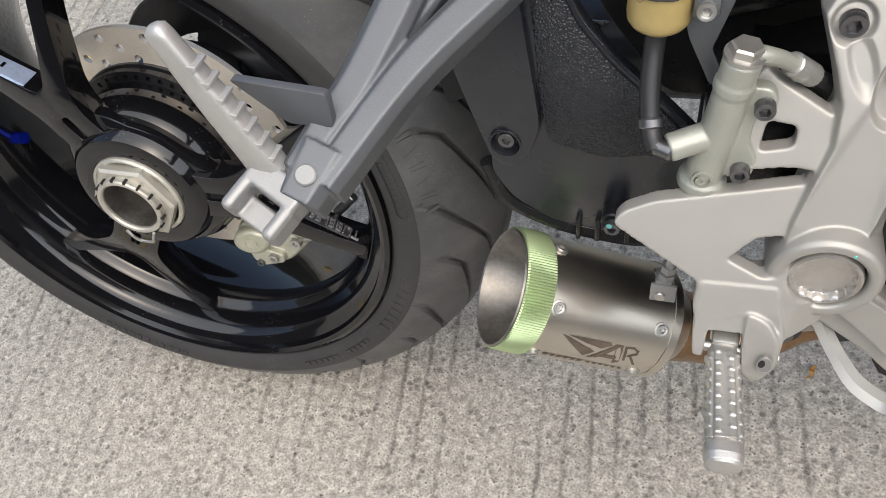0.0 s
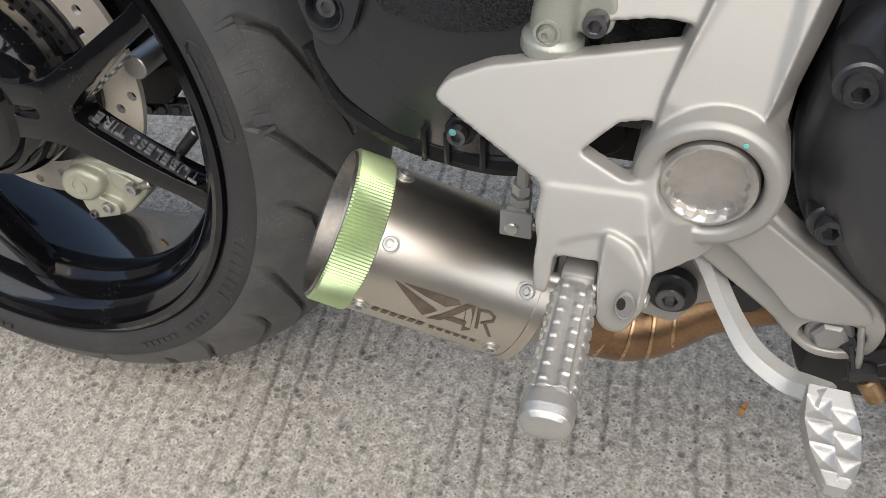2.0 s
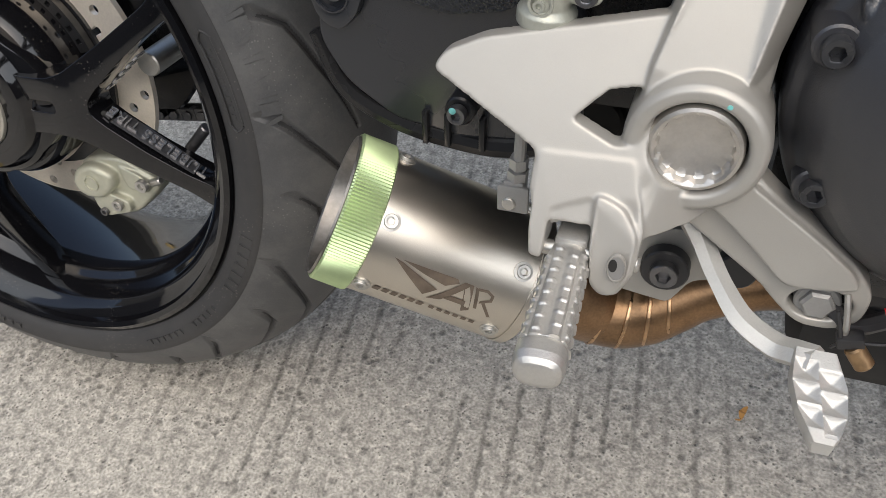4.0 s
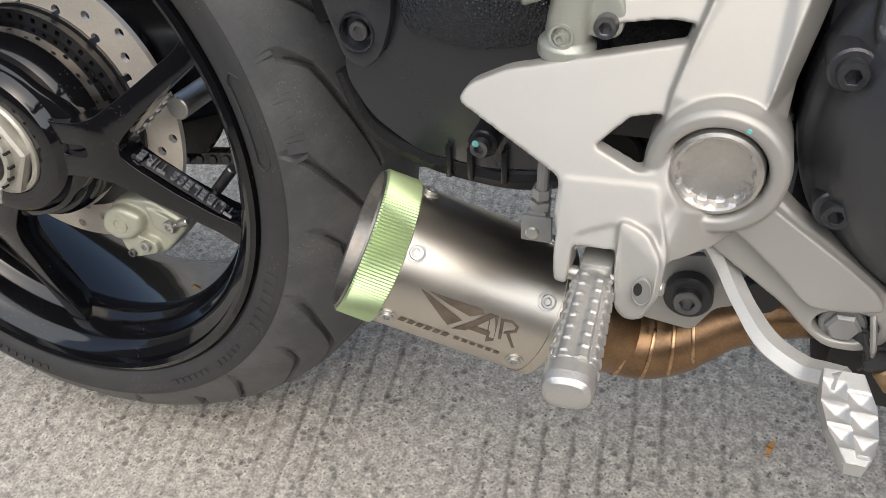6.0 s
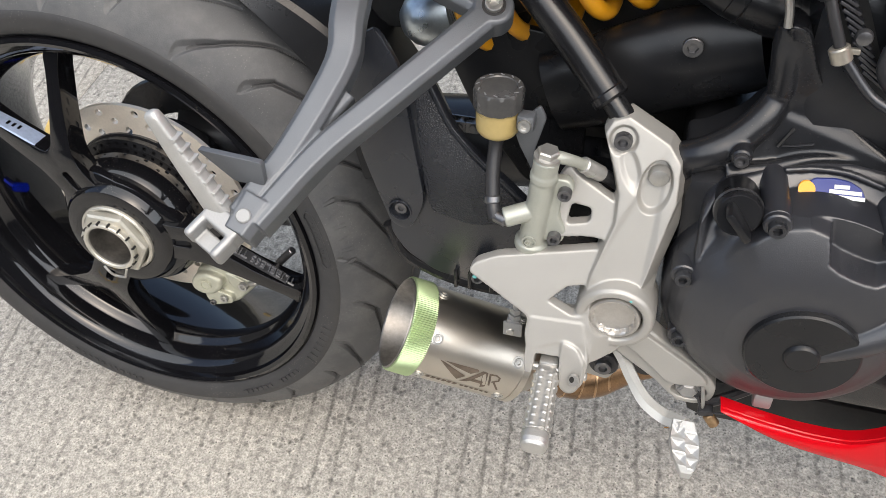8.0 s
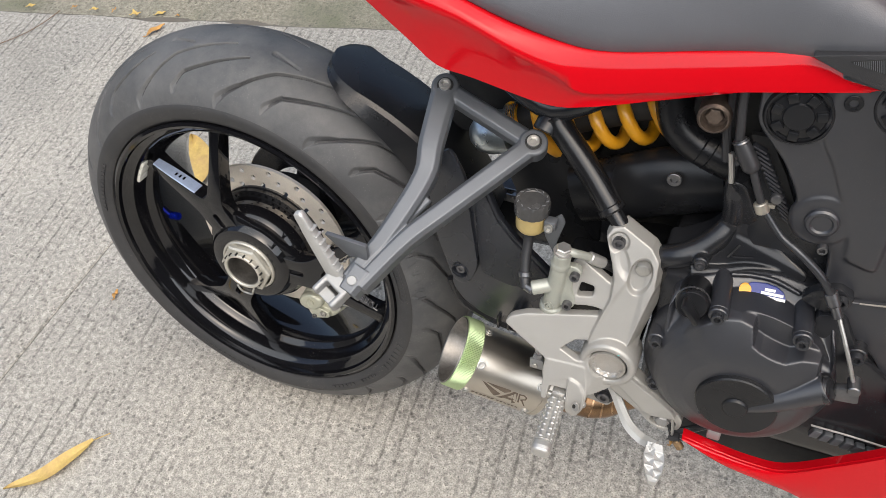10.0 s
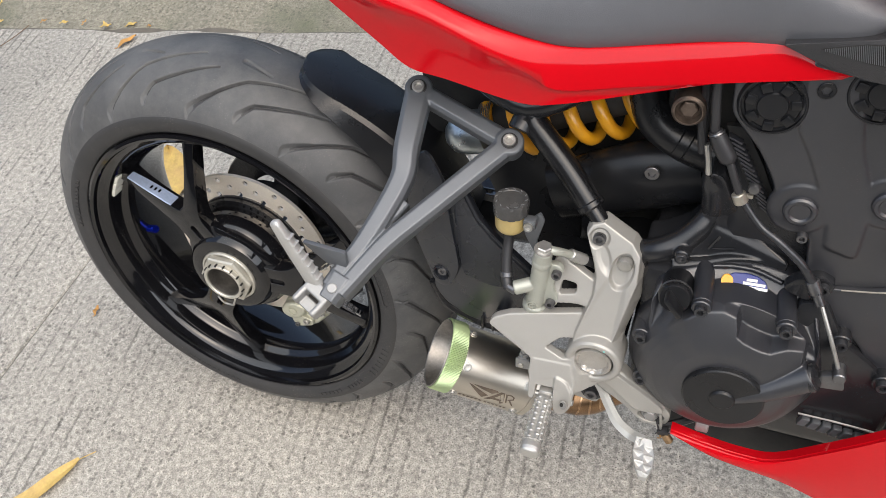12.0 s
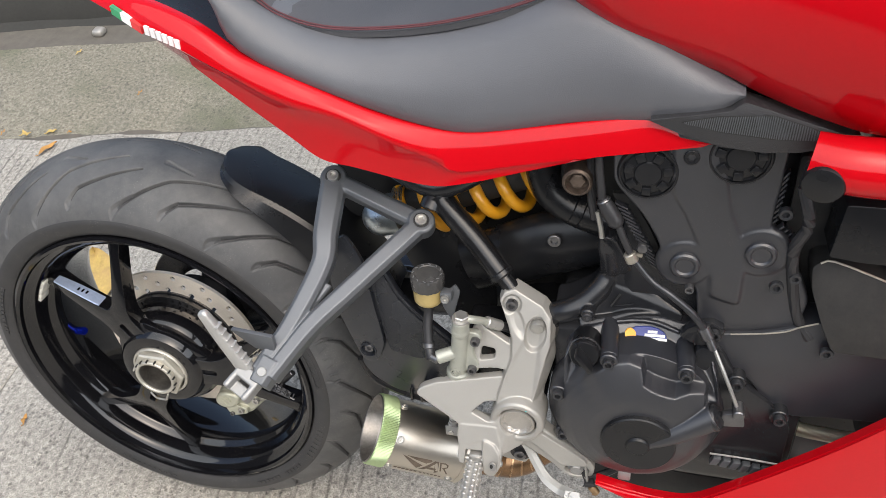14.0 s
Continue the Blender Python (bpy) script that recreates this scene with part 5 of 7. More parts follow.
pump = cast(part("brake_pump", join(
    spin([(0.0, -0.003), (0.0130, -0.003), (0.0134, -0.002), (0.0134, 0.003), (0.0124, 0.0042), (0.0108, 0.006), (0.0103, 0.016), (0.0098, 0.020), (0.0093, 0.064), (0.0103, 0.067), (0.0103, 0.071), (0.0094, 0.073), (0.0096, 0.084), (0.0078, 0.086), (0.0, 0.086)], MB, MD, 32),
    disc_between(MB + MD * 0.036, (0.4370, -0.1540, 0.1640), 0.0078, 24),
    plate([rounded([(0.462, 0.166), (0.470, 0.201), (0.483, 0.2015), (0.488, 0.192), (0.478, 0.183), (0.477, 0.166), (0.4835, 0.156), (0.4815, 0.143), (0.473, 0.141), (0.461, 0.146)], 0.005)], -0.1475, 0.009, 0.0015)), PUMP, bike, "grey-green cast rear brake pump", smooth=35), 0.0007, 2)
part("banjo_bolt", join(spin([(0.0082, 0.0), (0.0082, 0.0045), (0.0070, 0.0055), (0.0, 0.0055)], MB + MD * 0.088, MD, 6), spin([(0.0100, 0), (0.0100, 0.0022), (0.006, 0.0030)], MB + MD * 0.086, MD, 24)), STEEL, pump, smooth=20)
bolt((0.4808, -0.1480, 0.1915), OUT, 0.0052, pump, DARK_STEEL, 0.006)
bolt((0.4755, -0.1480, 0.1490), OUT, 0.0052, pump, DARK_STEEL, 0.006)
part("emblem", spin([(0.0056, -0.001), (0.0056, 0.0008), (0.0044, 0.0008), (0.0044, -0.001)], (0.4568, -0.1536, 0.1440), OUT, 28), PUMP, pump)
part("emblem_dot", spin([(0.0026, -0.001), (0.0026, 0.0008), (0.0014, 0.0008), (0.0014, -0.001)], (0.4560, -0.1536, 0.1430), OUT, 20), PUMP, pump)
part("pressure_line", tube([MB + MD * 0.088, (0.478, -0.146, 0.2190), (0.488, -0.136, 0.2100), (0.496, -0.128, 0.2000)], [0.005, 0.0045, 0.0042, 0.0062], 12, 5), PUMP, pump)
part("line_ferrule", disc_between((0.490, -0.134, 0.2080), (0.503, -0.121, 0.1930), 0.0062, 16), ALU, pump)
part("brake_hose", tube([(0.500, -0.124, 0.196), (0.512, -0.112, 0.182), (0.524, -0.10, 0.160), (0.53, -0.09, 0.12)], 0.0052, 10, 5), HOSE, bike)
PA = Vector((0.4240, -0.124, 0.2180))
PU = Vector((0.02, -0.03, 1)).normalized()
pot = part("brake_fluid_pot", spin([(0.0, 0.0), (0.010, 0.0), (0.0140, 0.003), (0.0160, 0.006), (0.0164, 0.010), (0.0164, 0.026), (0.0155, 0.027)], PA, PU, 40), FLUID, bike, "amber brake fluid pot")
cap_bm = bmesh.new()
q0 = PU.to_track_quat("Z", "Y").to_matrix()
cap_rows = []
for r, h, g in ((0.0172, 0.0245, 0), (0.0184, 0.0250, 1), (0.0187, 0.0385, 1), (0.0173, 0.0410, 0), (0.0135, 0.0412, 0), (0.0128, 0.0404, 0), (0.0, 0.0404, 0)):
    cap_rows.append([cap_bm.verts.new(PA + q0 @ Vector(((r - (0.0008 if g and k % 4 == 0 else 0)) * math.cos(2 * math.pi * k / 48), (r - (0.0008 if g and k % 4 == 0 else 0)) * math.sin(2 * math.pi * k / 48), h))) for k in range(48)])
for a, b in zip(cap_rows, cap_rows[1:]):
    for k in range(48):
        cap_bm.faces.new((a[k], a[(k + 1) % 48], b[(k + 1) % 48], b[k]))
bmesh.ops.remove_doubles(cap_bm, verts=cap_bm.verts, dist=1e-6)
part("cap", cap_bm, DUSTY, pot, "ribbed dusty black screw cap", smooth=30)
for a in range(0, 360, 30):
    c0 = PA + q0 @ Vector((0.0154 * math.cos(radians(a)), 0.0154 * math.sin(radians(a)), 0.0412))
    part("cap_print", box(c0 - Vector((0.0017, 0.0005, 0.0002)), c0 + Vector((0.0017, 0.0005, 0.0002)), 0, Matrix.Rotation(radians(a + 90), 4, "Z"), c0), GREY_PRINT, pot)
part("pot_tab", box((0.4400, -0.136, 0.2300), (0.4530, -0.124, 0.2420), 0.002), GUN, pot)
bolt((0.4465, -0.136, 0.2355), (0, -1, 0.2), 0.0048, pot, STEEL, 0.004)
part("pot_bracket", plate([rounded([(0.436, 0.226), (0.455, 0.246), (0.460, 0.236), (0.452, 0.206), (0.462, 0.186), (0.454, 0.184), (0.440, 0.212)], 0.003)], -0.124, 0.003, 0.0006), GUN, bike, "grey pot bracket")
part("pot_hose", tube([PA + PU * 0.004, (0.4235, -0.128, 0.2080), (0.4240, -0.138, 0.1880), (0.4270, -0.148, 0.1700), (0.4310, -0.156, 0.1630)], [0.0058, 0.0055, 0.0055, 0.0055, 0.0055], 12, 5), HOSE, bike, "black rubber pot hose")
part("hose_clip", spin([(0.0062, -0.003), (0.0070, -0.002), (0.0070, 0.002), (0.0062, 0.003)], (0.4262, -0.1455, 0.1735), (0.1, -0.35, -0.6), 20), DARK_STEEL, bike)
part("pot_outlet", disc_between((0.4300, -0.154, 0.1650), (0.4400, -0.158, 0.1640), 0.0048, 14), DARK_STEEL, bike)
clamp = part("push_rod_clevis", join(box((0.4400, -0.146, 0.0310), (0.4510, -0.136, 0.0480), 0.0015), box((0.4375, -0.1475, 0.0305), (0.4540, -0.1445, 0.0460), 0.001), spin([(0.0056, 0), (0.0056, 0.0055), (0.0, 0.0055)], (0.4465, -0.141, 0.0480), (0.05, -0.1, 1), 6), spin([(0.0050, 0), (0.0050, 0.0060), (0.0, 0.006)], (0.4470, -0.1415, 0.0550), (0.05, -0.1, 1), 6), disc_between((0.4470, -0.1415, 0.052), (0.4490, -0.146, 0.0790), 0.0032, 12)), CLEVIS, bike, "dull zinc push rod clevis", smooth=25)
bolt((0.4440, -0.1475, 0.0360), OUT, 0.0036, clamp, STEEL, 0.002, hexed=False)

# ---- passenger peg bracket: forked grey casting ----
BT, BM_, BP = Vector((0.305, -0.062, 0.328)), Vector((0.410, -0.083, 0.294)), Vector((0.282, -0.254, 0.2065))
BN = (BM_ - BT).cross(BP - BT).normalized()
if BN.y > 0:
    BN = -BN


def bar(a, b, wa, wb, ha, hb, mid=None, round_off=0.0035):
    """A bevelled bar of rectangular section in the bracket's plane."""
    pts = [Vector(a), Vector(b)] if mid is None else [Vector(a), *[Vector(m) for m in mid], Vector(b)]
    pts = smooth_path(pts, 5) if len(pts) > 2 else pts
    n = len(pts)
    grid = []
    for i, p in enumerate(pts):
        d = (pts[min(i + 1, n - 1)] - pts[max(i - 1, 0)]).normalized()
        s = d.cross(BN).normalized()
        t = i / (n - 1)
        w, h = wa + (wb - wa) * t, ha + (hb - ha) * t
        grid.append([p + s * w * u + BN * h * v for u, v in ((-1, -1), (1, -1), (1, 0.55), (0.6, 1), (-0.6, 1), (-1, 0.55))])
    return soften(skin(grid, True, True), round_off, 4, 25)


arm_dir = (Vector((0.318, -0.158, 0.263)) - BP).normalized()
arm_side = arm_dir.cross(BN).normalized()
bracket = cast(part("passenger_bracket", join(
    bar(BT, BP - arm_side * 0.0066, 0.0142, 0.0080, 0.009, 0.012, [Vector((0.311, -0.118, 0.295)), Vector((0.3150, -0.1500, 0.2750)) - BN * 0.004, Vector((0.2993, -0.210, 0.2429)) - BN * 0.009, Vector((0.2865, -0.238, 0.2270)) - BN * 0.009], 0.0030),
    bar(BM_, BP + arm_side * 0.0066, 0.0112, 0.0090, 0.009, 0.012, [Vector((0.3490, -0.1615, 0.2545)), Vector((0.3165, -0.2045, 0.2325))], 0.0030),
    bar(Vector((0.3250, -0.1660, 0.2670)) - BN * 0.013, Vector((0.3080, -0.2050, 0.2445)) - BN * 0.011, 0.0060, 0.0040, 0.005, 0.006, None, 0.0020),
    bar(BT + Vector((0.010, -0.002, -0.004)), BM_ + Vector((-0.012, 0.004, 0.003)), 0.0098, 0.0105, 0.0085, 0.0085, None, 0.0028),
    disc_between(BT + BN * 0.009, BT - BN * 0.012, 0.0150, 32, 0.002), disc_between(BM_ + BN * 0.009, BM_ - BN * 0.012, 0.0150, 32, 0.002),
    bar(BP + arm_dir * 0.016, BP - arm_dir * 0.0120, 0.0135, 0.0110, 0.0130, 0.0120, None, 0.0045)), GUN, bike, "grey painted forked passenger peg bracket", smooth=40), 0.0009, 4)
for p in (BT, BM_):
    part("bolt_seat", spin([(0.0088, 0.0), (0.0088, 0.0006), (0.0, 0.0003)], p + BN * 0.0088, BN, 24), DEEP, bracket)
    bolt(p + BN * 0.009, BN, 0.0066, bracket, STEEL, 0.0035)
part("pivot_pin", spin([(0.0052, 0.0), (0.0052, 0.0010), (0.0044, 0.0016), (0.0, 0.0016)], BP + BN * 0.0122, BN, 24), CLEVIS, bracket)
part("bracket_blade", plate([rounded([(0.2450, 0.2500), (0.2620, 0.2485), (0.2920, 0.2460), (0.2920, 0.2280), (0.2700, 0.2280), (0.2580, 0.2385)], 0.003)], -0.2400, 0.005, 0.001), GUN, bracket, "grey blade behind the peg")
CM = axes(Vector((0.2660, -0.2640, 0.2040)), (-0.45, -0.80, -0.40), BN)
block = join(box((-0.0120, -0.0100, -0.0150), (0.0020, 0.0100, 0.0150), 0.002), box((-0.0010, -0.0100, -0.0155), (0.0180, 0.0100, -0.0085), 0.003), box((-0.0010, -0.0100, 0.0085), (0.0180, 0.0100, 0.0155), 0.003), box((0.0050, -0.0080, -0.0090), (0.0170, -0.0010, 0.0090), 0.001))
bmesh.ops.transform(block, matrix=CM, verts=block.verts)
clevis = cast(part("peg_clevis", block, CLEVIS, bracket, "dull silver peg clevis", smooth=40), 0.0007, 3)


def passenger_peg():
    a, b = Vector((0.2660, -0.2550, 0.2080)), Vector((0.2325, -0.2580, 0.2875))
    m = axes(a, b - a, (1, 0, 0.4))
    L = (b - a).length
    slim = 0.70
    grid = []
    for t, w, h in ((0.0, 0.012, 0.009), (0.1, 0.0125, 0.010), (0.25, 0.0115, 0.0095), (0.5, 0.0105, 0.0090), (0.75, 0.0090, 0.0080), (0.86, 0.0080, 0.0070), (0.93, 0.0078, 0.0068), (0.98, 0.0070, 0.006), (1.0, 0.004, 0.003)):
        grid.append([m @ Vector((t * L, slim * w * math.copysign(abs(math.cos(2 * math.pi * k / 16)) ** 0.6, math.cos(2 * math.pi * k / 16)), slim * h * math.copysign(abs(math.sin(2 * math.pi * k / 16)) ** 0.6, math.sin(2 * math.pi * k / 16)))) for k in range(16)])
    peg = part("passenger_footpeg", skin(grid, True, True), PALE, bike, "folded pale aluminium passenger footpeg", smooth=50)
    for i in range(7):
        t = 0.14 + 0.10 * i
        w = slim * (0.0128 - 0.0045 * t)
        tb = box((-0.0032, -0.0030, -0.0050), (0.0030, 0.0024, 0.0050), 0.0006)
        for v in tb.verts:
            if v.co.y > 0:
                v.co.x = v.co.x * 0.25 + 0.0014
        bmesh.ops.transform(tb, matrix=m @ Matrix.Translation((t * L, w * 0.84, 0)) @ Matrix.Rotation(radians(18), 4, "Z"), verts=tb.verts)
        part("tooth", tb, PALE, peg)
    return peg


passenger_peg()

# ---- subframe tubes, shock ----
part("subframe_tube", tube([(0.500, -0.094, 0.244), (0.470, -0.080, 0.275), (0.432, -0.066, 0.312), (0.424, -0.064, 0.322)], 0.0135, 20, 5), TUBE_BLACK, bike, "glossy black subframe tube", smooth=60)
part("tube_sleeve", join(disc_between((0.516, -0.103, 0.228), (0.498, -0.093, 0.246), 0.0092, 24), disc_between((0.503, -0.0957, 0.241), (0.497, -0.0927, 0.247), 0.0146, 24, 0.002)), TUBE_BLACK, bike)
part("subframe_tube", tube([(0.300, -0.045, 0.372), (0.360, -0.056, 0.358), (0.425, -0.064, 0.330), (0.50, -0.062, 0.368), (0.62, -0.06, 0.41)], 0.0125, 16, 5), SATIN, bike, smooth=60)
part("tube_lug", disc_between((0.418, -0.074, 0.306), (0.424, -0.060, 0.322), 0.013, 20), SATIN, bike)
part("shock_body", disc_between((0.335, -0.010, 0.252), (0.60, -0.010, 0.365), 0.021, 24), DEEP, bike)
shock_can = part("shock_collar", spin([(0.0, -0.026), (0.012, -0.024), (0.0205, -0.016), (0.0245, -0.005), (0.0250, 0.010), (0.0250, 0.022), (0.0, 0.022)], (0.3420, -0.018, 0.2555), Vector((1, 0.05, 0.30)), 36), ZINC, bike, "zinc plated shock collar")
for k in range(7):
    part("collar_thread", spin([(0.0225, -0.0008), (0.0235, 0.0), (0.0225, 0.0008)], (0.360 + 0.002 * k, -0.0136 + 0.0002 * k, 0.2685 + 0.0006 * k), (1, 0.1, 0.25), 32), ZINC, shock_can)


def coil():
    a, b = Vector((0.372, -0.006, 0.258)), Vector((0.585, -0.006, 0.345))
    d = (b - a).normalized()
    s = d.cross(Vector((0, 1, 0))).normalized()
    w = s.cross(d)
    pts = []
    turns = 7.2
    for i in range(int(turns * 12) + 1):
        t = i / (turns * 12)
        an = -2 * math.pi * turns * t
        pts.append(a.lerp(b, t) + 0.0305 * (s * math.cos(an) + w * math.sin(an)))
    return tube(pts, 0.0074, 10, 2)


part("shock_spring", coil(), YELLOW, bike, "yellow painted shock spring", smooth=60)

# ---- duct, air bay and dark backing ----
part("air_duct", tube([(0.450, -0.030, 0.205), (0.500, -0.030, 0.226), (0.552, -0.032, 0.250), (0.605, -0.040, 0.268)], [0.036, 0.040, 0.040, 0.032], 20, 5, (0.62, 1.0)), MATT, bike, "matt black plastic air duct", smooth=50)
bolt((0.5527, -0.0600, 0.2717), OUT, 0.0075, bike, DARK_STEEL, 0.003)
part("duct_bend", tube([(0.5345, -0.050, 0.400), (0.5352, -0.052, 0.3772), (0.5385, -0.056, 0.3562), (0.5469, -0.059, 0.3348), (0.5645, -0.060, 0.3204), (0.5860, -0.060, 0.3119), (0.6200, -0.060, 0.3020)], [0.0170, 0.0172, 0.0175, 0.0180, 0.0185, 0.0205, 0.0220], 24, 5), MATT, bike, "black rubber duct bend with ribs", smooth=60)
for p, r in (((0.5720, -0.060, 0.3172), 0.0196), ((0.5815, -0.060, 0.3134), 0.0206)):
    part("duct_rib", spin([(r - 0.001, -0.0012), (r + 0.0004, 0.0), (r - 0.001, 0.0012)], p, (0.90, 0.0, -0.36), 32), MATT, bike)
part("engine_plug", join(spin([(0.0145, -0.02), (0.0145, 0.004), (0.0125, 0.006), (0.0115, 0.006), (0.0110, -0.003), (0.0, -0.003)], (0.580, -0.112, 0.380), OUT, 32), spin([(0.0082, -0.004), (0.0082, 0.001), (0.0070, 0.002), (0.0, 0.002)], (0.580, -0.112, 0.380), OUT, 6)), PLUG_DARK, bike, "weathered dark bronze hex plug", smooth=25)
part("inner_guard", plate([rounded([(0.36, 0.225), (0.40, 0.262), (0.448, 0.256), (0.478, 0.215), (0.480, 0.11), (0.43, 0.11), (0.385, 0.17)], 0.01)], -0.030, 0.01, 0.003), MATT, bike, "matt black inner guard")
bolt((0.4720, -0.044, 0.2050), OUT, 0.0075, bike, DARK_STEEL, 0.003)
bolt((0.4640, -0.036, 0.2440), OUT, 0.0065, bike, BRASSY, 0.006)
part("pivot_housing", box((0.455, -0.100, 0.070), (0.545, -0.050, 0.165), 0.008), MATT, bike, "matt black swing arm pivot housing")
# made-up block that keeps the heel plate's hole as dark as shade
part("heel_hole_filler", join(box((0.455, -0.030, 0.004), (0.500, 0.030, 0.080), 0.008), disc_between((0.470, -0.040, 0.030), (0.470, 0.030, 0.030), 0.016, 24, 0.002)), DEEP, bike, "black filler block added behind the hole in the heel plate")
# plain near-black boxes fill the bay in place of its shade
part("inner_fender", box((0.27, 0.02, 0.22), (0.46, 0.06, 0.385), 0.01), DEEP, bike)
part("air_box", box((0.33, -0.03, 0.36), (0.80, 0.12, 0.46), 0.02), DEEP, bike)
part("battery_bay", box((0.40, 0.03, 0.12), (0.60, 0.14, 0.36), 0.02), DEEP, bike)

# ---- engine ----
part("crankcase", box((0.560, -0.128, -0.005), (0.830, 0.14, 0.205), 0.018), SATIN, bike, "satin black painted crankcase")
part("cylinder_block", box((0.62, -0.098, 0.18), (0.86, 0.12, 0.34), 0.02), SATIN, bike)
part("cylinder_head", box((0.62, -0.085, 0.24), (0.80, 0.10, 0.44), 0.02), SATIN, bike)
part("sump", box((0.60, -0.09, -0.055), (0.80, 0.10, 0.0), 0.015), SATIN, bike)
part("oil_cooler_back", box((0.80, 0.0, -0.13), (1.06, 0.07, 0.16), 0.012), MATT, bike, "dark casing in the shade behind the belly fairing")
CX, CZ = 0.6540, 0.1130


def clutch_dome():
    """Domed cover in polar steps; towards the top it runs out as a shelf that ends in a notched brow."""
    rr = (0.0, 0.046, 0.054, 0.063, 0.071, 0.0775, 0.0825, 0.086, 0.088, 0.090, 0.0925, 0.094)
    hh = (0.0545, 0.0520, 0.0495, 0.0460, 0.0415, 0.0360, 0.0295, 0.0225, 0.0175, 0.0155, 0.0135, 0.0100)
    turn = (20, 36, 43, 51, 57, 63, 70, 78, 84, 88, 96, 108, 122, 140)
    edge = (0.0765, 0.0860, 0.0935, 0.0840, 0.0715, 0.0690, 0.0680, 0.0690, 0.0720, 0.0900, 0.0935, 0.0920, 0.0860, 0.0765)
    radii = [0.0005] + [0.046 * k / 6 for k in range(1, 6)] + [0.046 + 0.048 * k / 56 for k in range(57)] + [0.0945]
    grid = []
    for r in radii:
        row = []
        for k in range(360):
            th = k
            h = float(np.interp(r, rr, hh))
            if 20 <= th <= 140:
                q = max(0.0, min(1.0, (float(np.interp(th, turn, edge)) - r) / 0.0040 + 0.5))
                q = q * q * (3 - 2 * q)
                fade = min(1.0, (th - 20) / 16, (140 - th) / 22)
                fade = fade * fade * (3 - 2 * fade)
                flat = 0.0520 - 0.0150 * ((r - 0.046) / 0.0475) ** 1.5 if r > 0.046 else h
                crown = h + fade * (max(h, flat) - h)
                h = crown + fade * (1 - q) * (0.0240 - crown) if r > 0.06 else crown
            if r > 0.0943:
                h = -0.010
            row.append((CX + r * math.cos(radians(th)), -0.130 - h, CZ + r * math.sin(radians(th))))
        grid.append(row)
    return skin(grid, True, True)


def cover_y(x, z):
    return -0.152 + 1.27 * max(-0.005, z - 0.187)


def clutch_cover_mesh():
    upper = plate([rounded([(0.5780, 0.150), (0.5775, 0.1941), (0.5929, 0.2062), (0.6238, 0.2148), (0.6462, 0.2189), (0.6720, 0.2202), (0.7018, 0.2168), (0.7237, 0.2072), (0.7310, 0.1881), (0.7400, 0.1500), (0.7200, 0.1000), (0.62, 0.08)], 0.008)], cover_y, 0.035, 0.003, 3)
    rim_bead = tube([(0.6269, -0.1172, 0.2148), (0.6470, -0.1145, 0.2172), (0.6676, -0.1146, 0.2170), (0.6920, -0.1205, 0.2126)], 0.0022, 10, 5)
    arm = tube([(0.6300, -0.184, 0.0800), (0.6650, -0.183, 0.1040), (0.6950, -0.179, 0.1230), (0.7340, -0.171, 0.1500)], [0.003, 0.0060, 0.0110, 0.0145], 28, 6)
    return join(clutch_dome(), upper, rim_bead, arm)


clutch = cast(part("clutch_cover", clutch_cover_mesh(), COVER, bike, "satin black round clutch cover", smooth=50), 0.0009, 6)
part("cover_disc", spin([(0.0, -0.006), (0.0400, -0.006), (0.0390, 0.003), (0.0375, 0.0042), (0.0125, 0.0048), (0.0118, 0.0068), (0.0105, 0.0078), (0.0, 0.0078)], (0.6611, -0.184, 0.1080), OUT, 56), MATT, clutch, "round black disc of the clutch cover")
for x, z, y in ((0.6240, 0.2030, -0.168), (0.7010, 0.1960, -0.166)):
    part("bolt_tower", disc_between((x, y + 0.004, z), (x - 0.003, -0.110, z + 0.004), 0.0095, 24, 0.002), COVER, clutch)
for x, y, z in ((0.6240, -0.168, 0.2030), (0.7010, -0.166, 0.1960), (0.5730, -0.160, 0.1410), (0.5800, -0.159, 0.0780)):
    part("bolt_collar", disc_between((x, y + 0.03, z), (x, y, z), 0.0092, 24), COVER, clutch)
    bolt((x, y - 0.0002, z), OUT, 0.0060, clutch, BLACK_BOLT, 0.0060)
filler = part("oil_filler_cap", join(spin([(0.0150, -0.03), (0.0150, 0.0), (0.0160, 0.002), (0.0156, 0.005), (0.0140, 0.007), (0.0, 0.007)], (0.5990, -0.1580, 0.2035), Vector((0, -1, 0.25)), 40), box((0.5960, -0.1790, 0.1905), (0.6020, -0.1620, 0.2165), 0.0022, Matrix.Rotation(radians(-38), 4, "Y"), (0.599, -0.17, 0.2040))), MATT, clutch, "black oil filler cap with a grip bar")
part("filler_ring", spin([(0.0156, -0.004), (0.0166, -0.002), (0.0156, 0.0)], (0.5990, -0.1580, 0.2035), Vector((0, -1, 0.25)), 40), DARK_STEEL, clutch)
SQ = [(0.6362, 0.2041), (0.6384, 0.2085), (0.6476, 0.2128), (0.6600, 0.2138), (0.6700, 0.2130), (0.6774, 0.2105), (0.6807, 0.2062), (0.6580, 0.2047)]
sticker = part("sticker", plate([rounded(SQ, 0.0015)], lambda x, z: cover_y(x, z) - 0.0006, 0.0014, 0.0), STICK_BLUE, clutch, "blue sticker with an orange dot and white bars")
part("sticker_dot", plate([ring(0.6427, 0.2078, 0.0056, 24, 1.0, 0.66)], lambda x, z: cover_y(x, z) - 0.0011, 0.0014, 0.0), STICK_ORANGE, clutch)
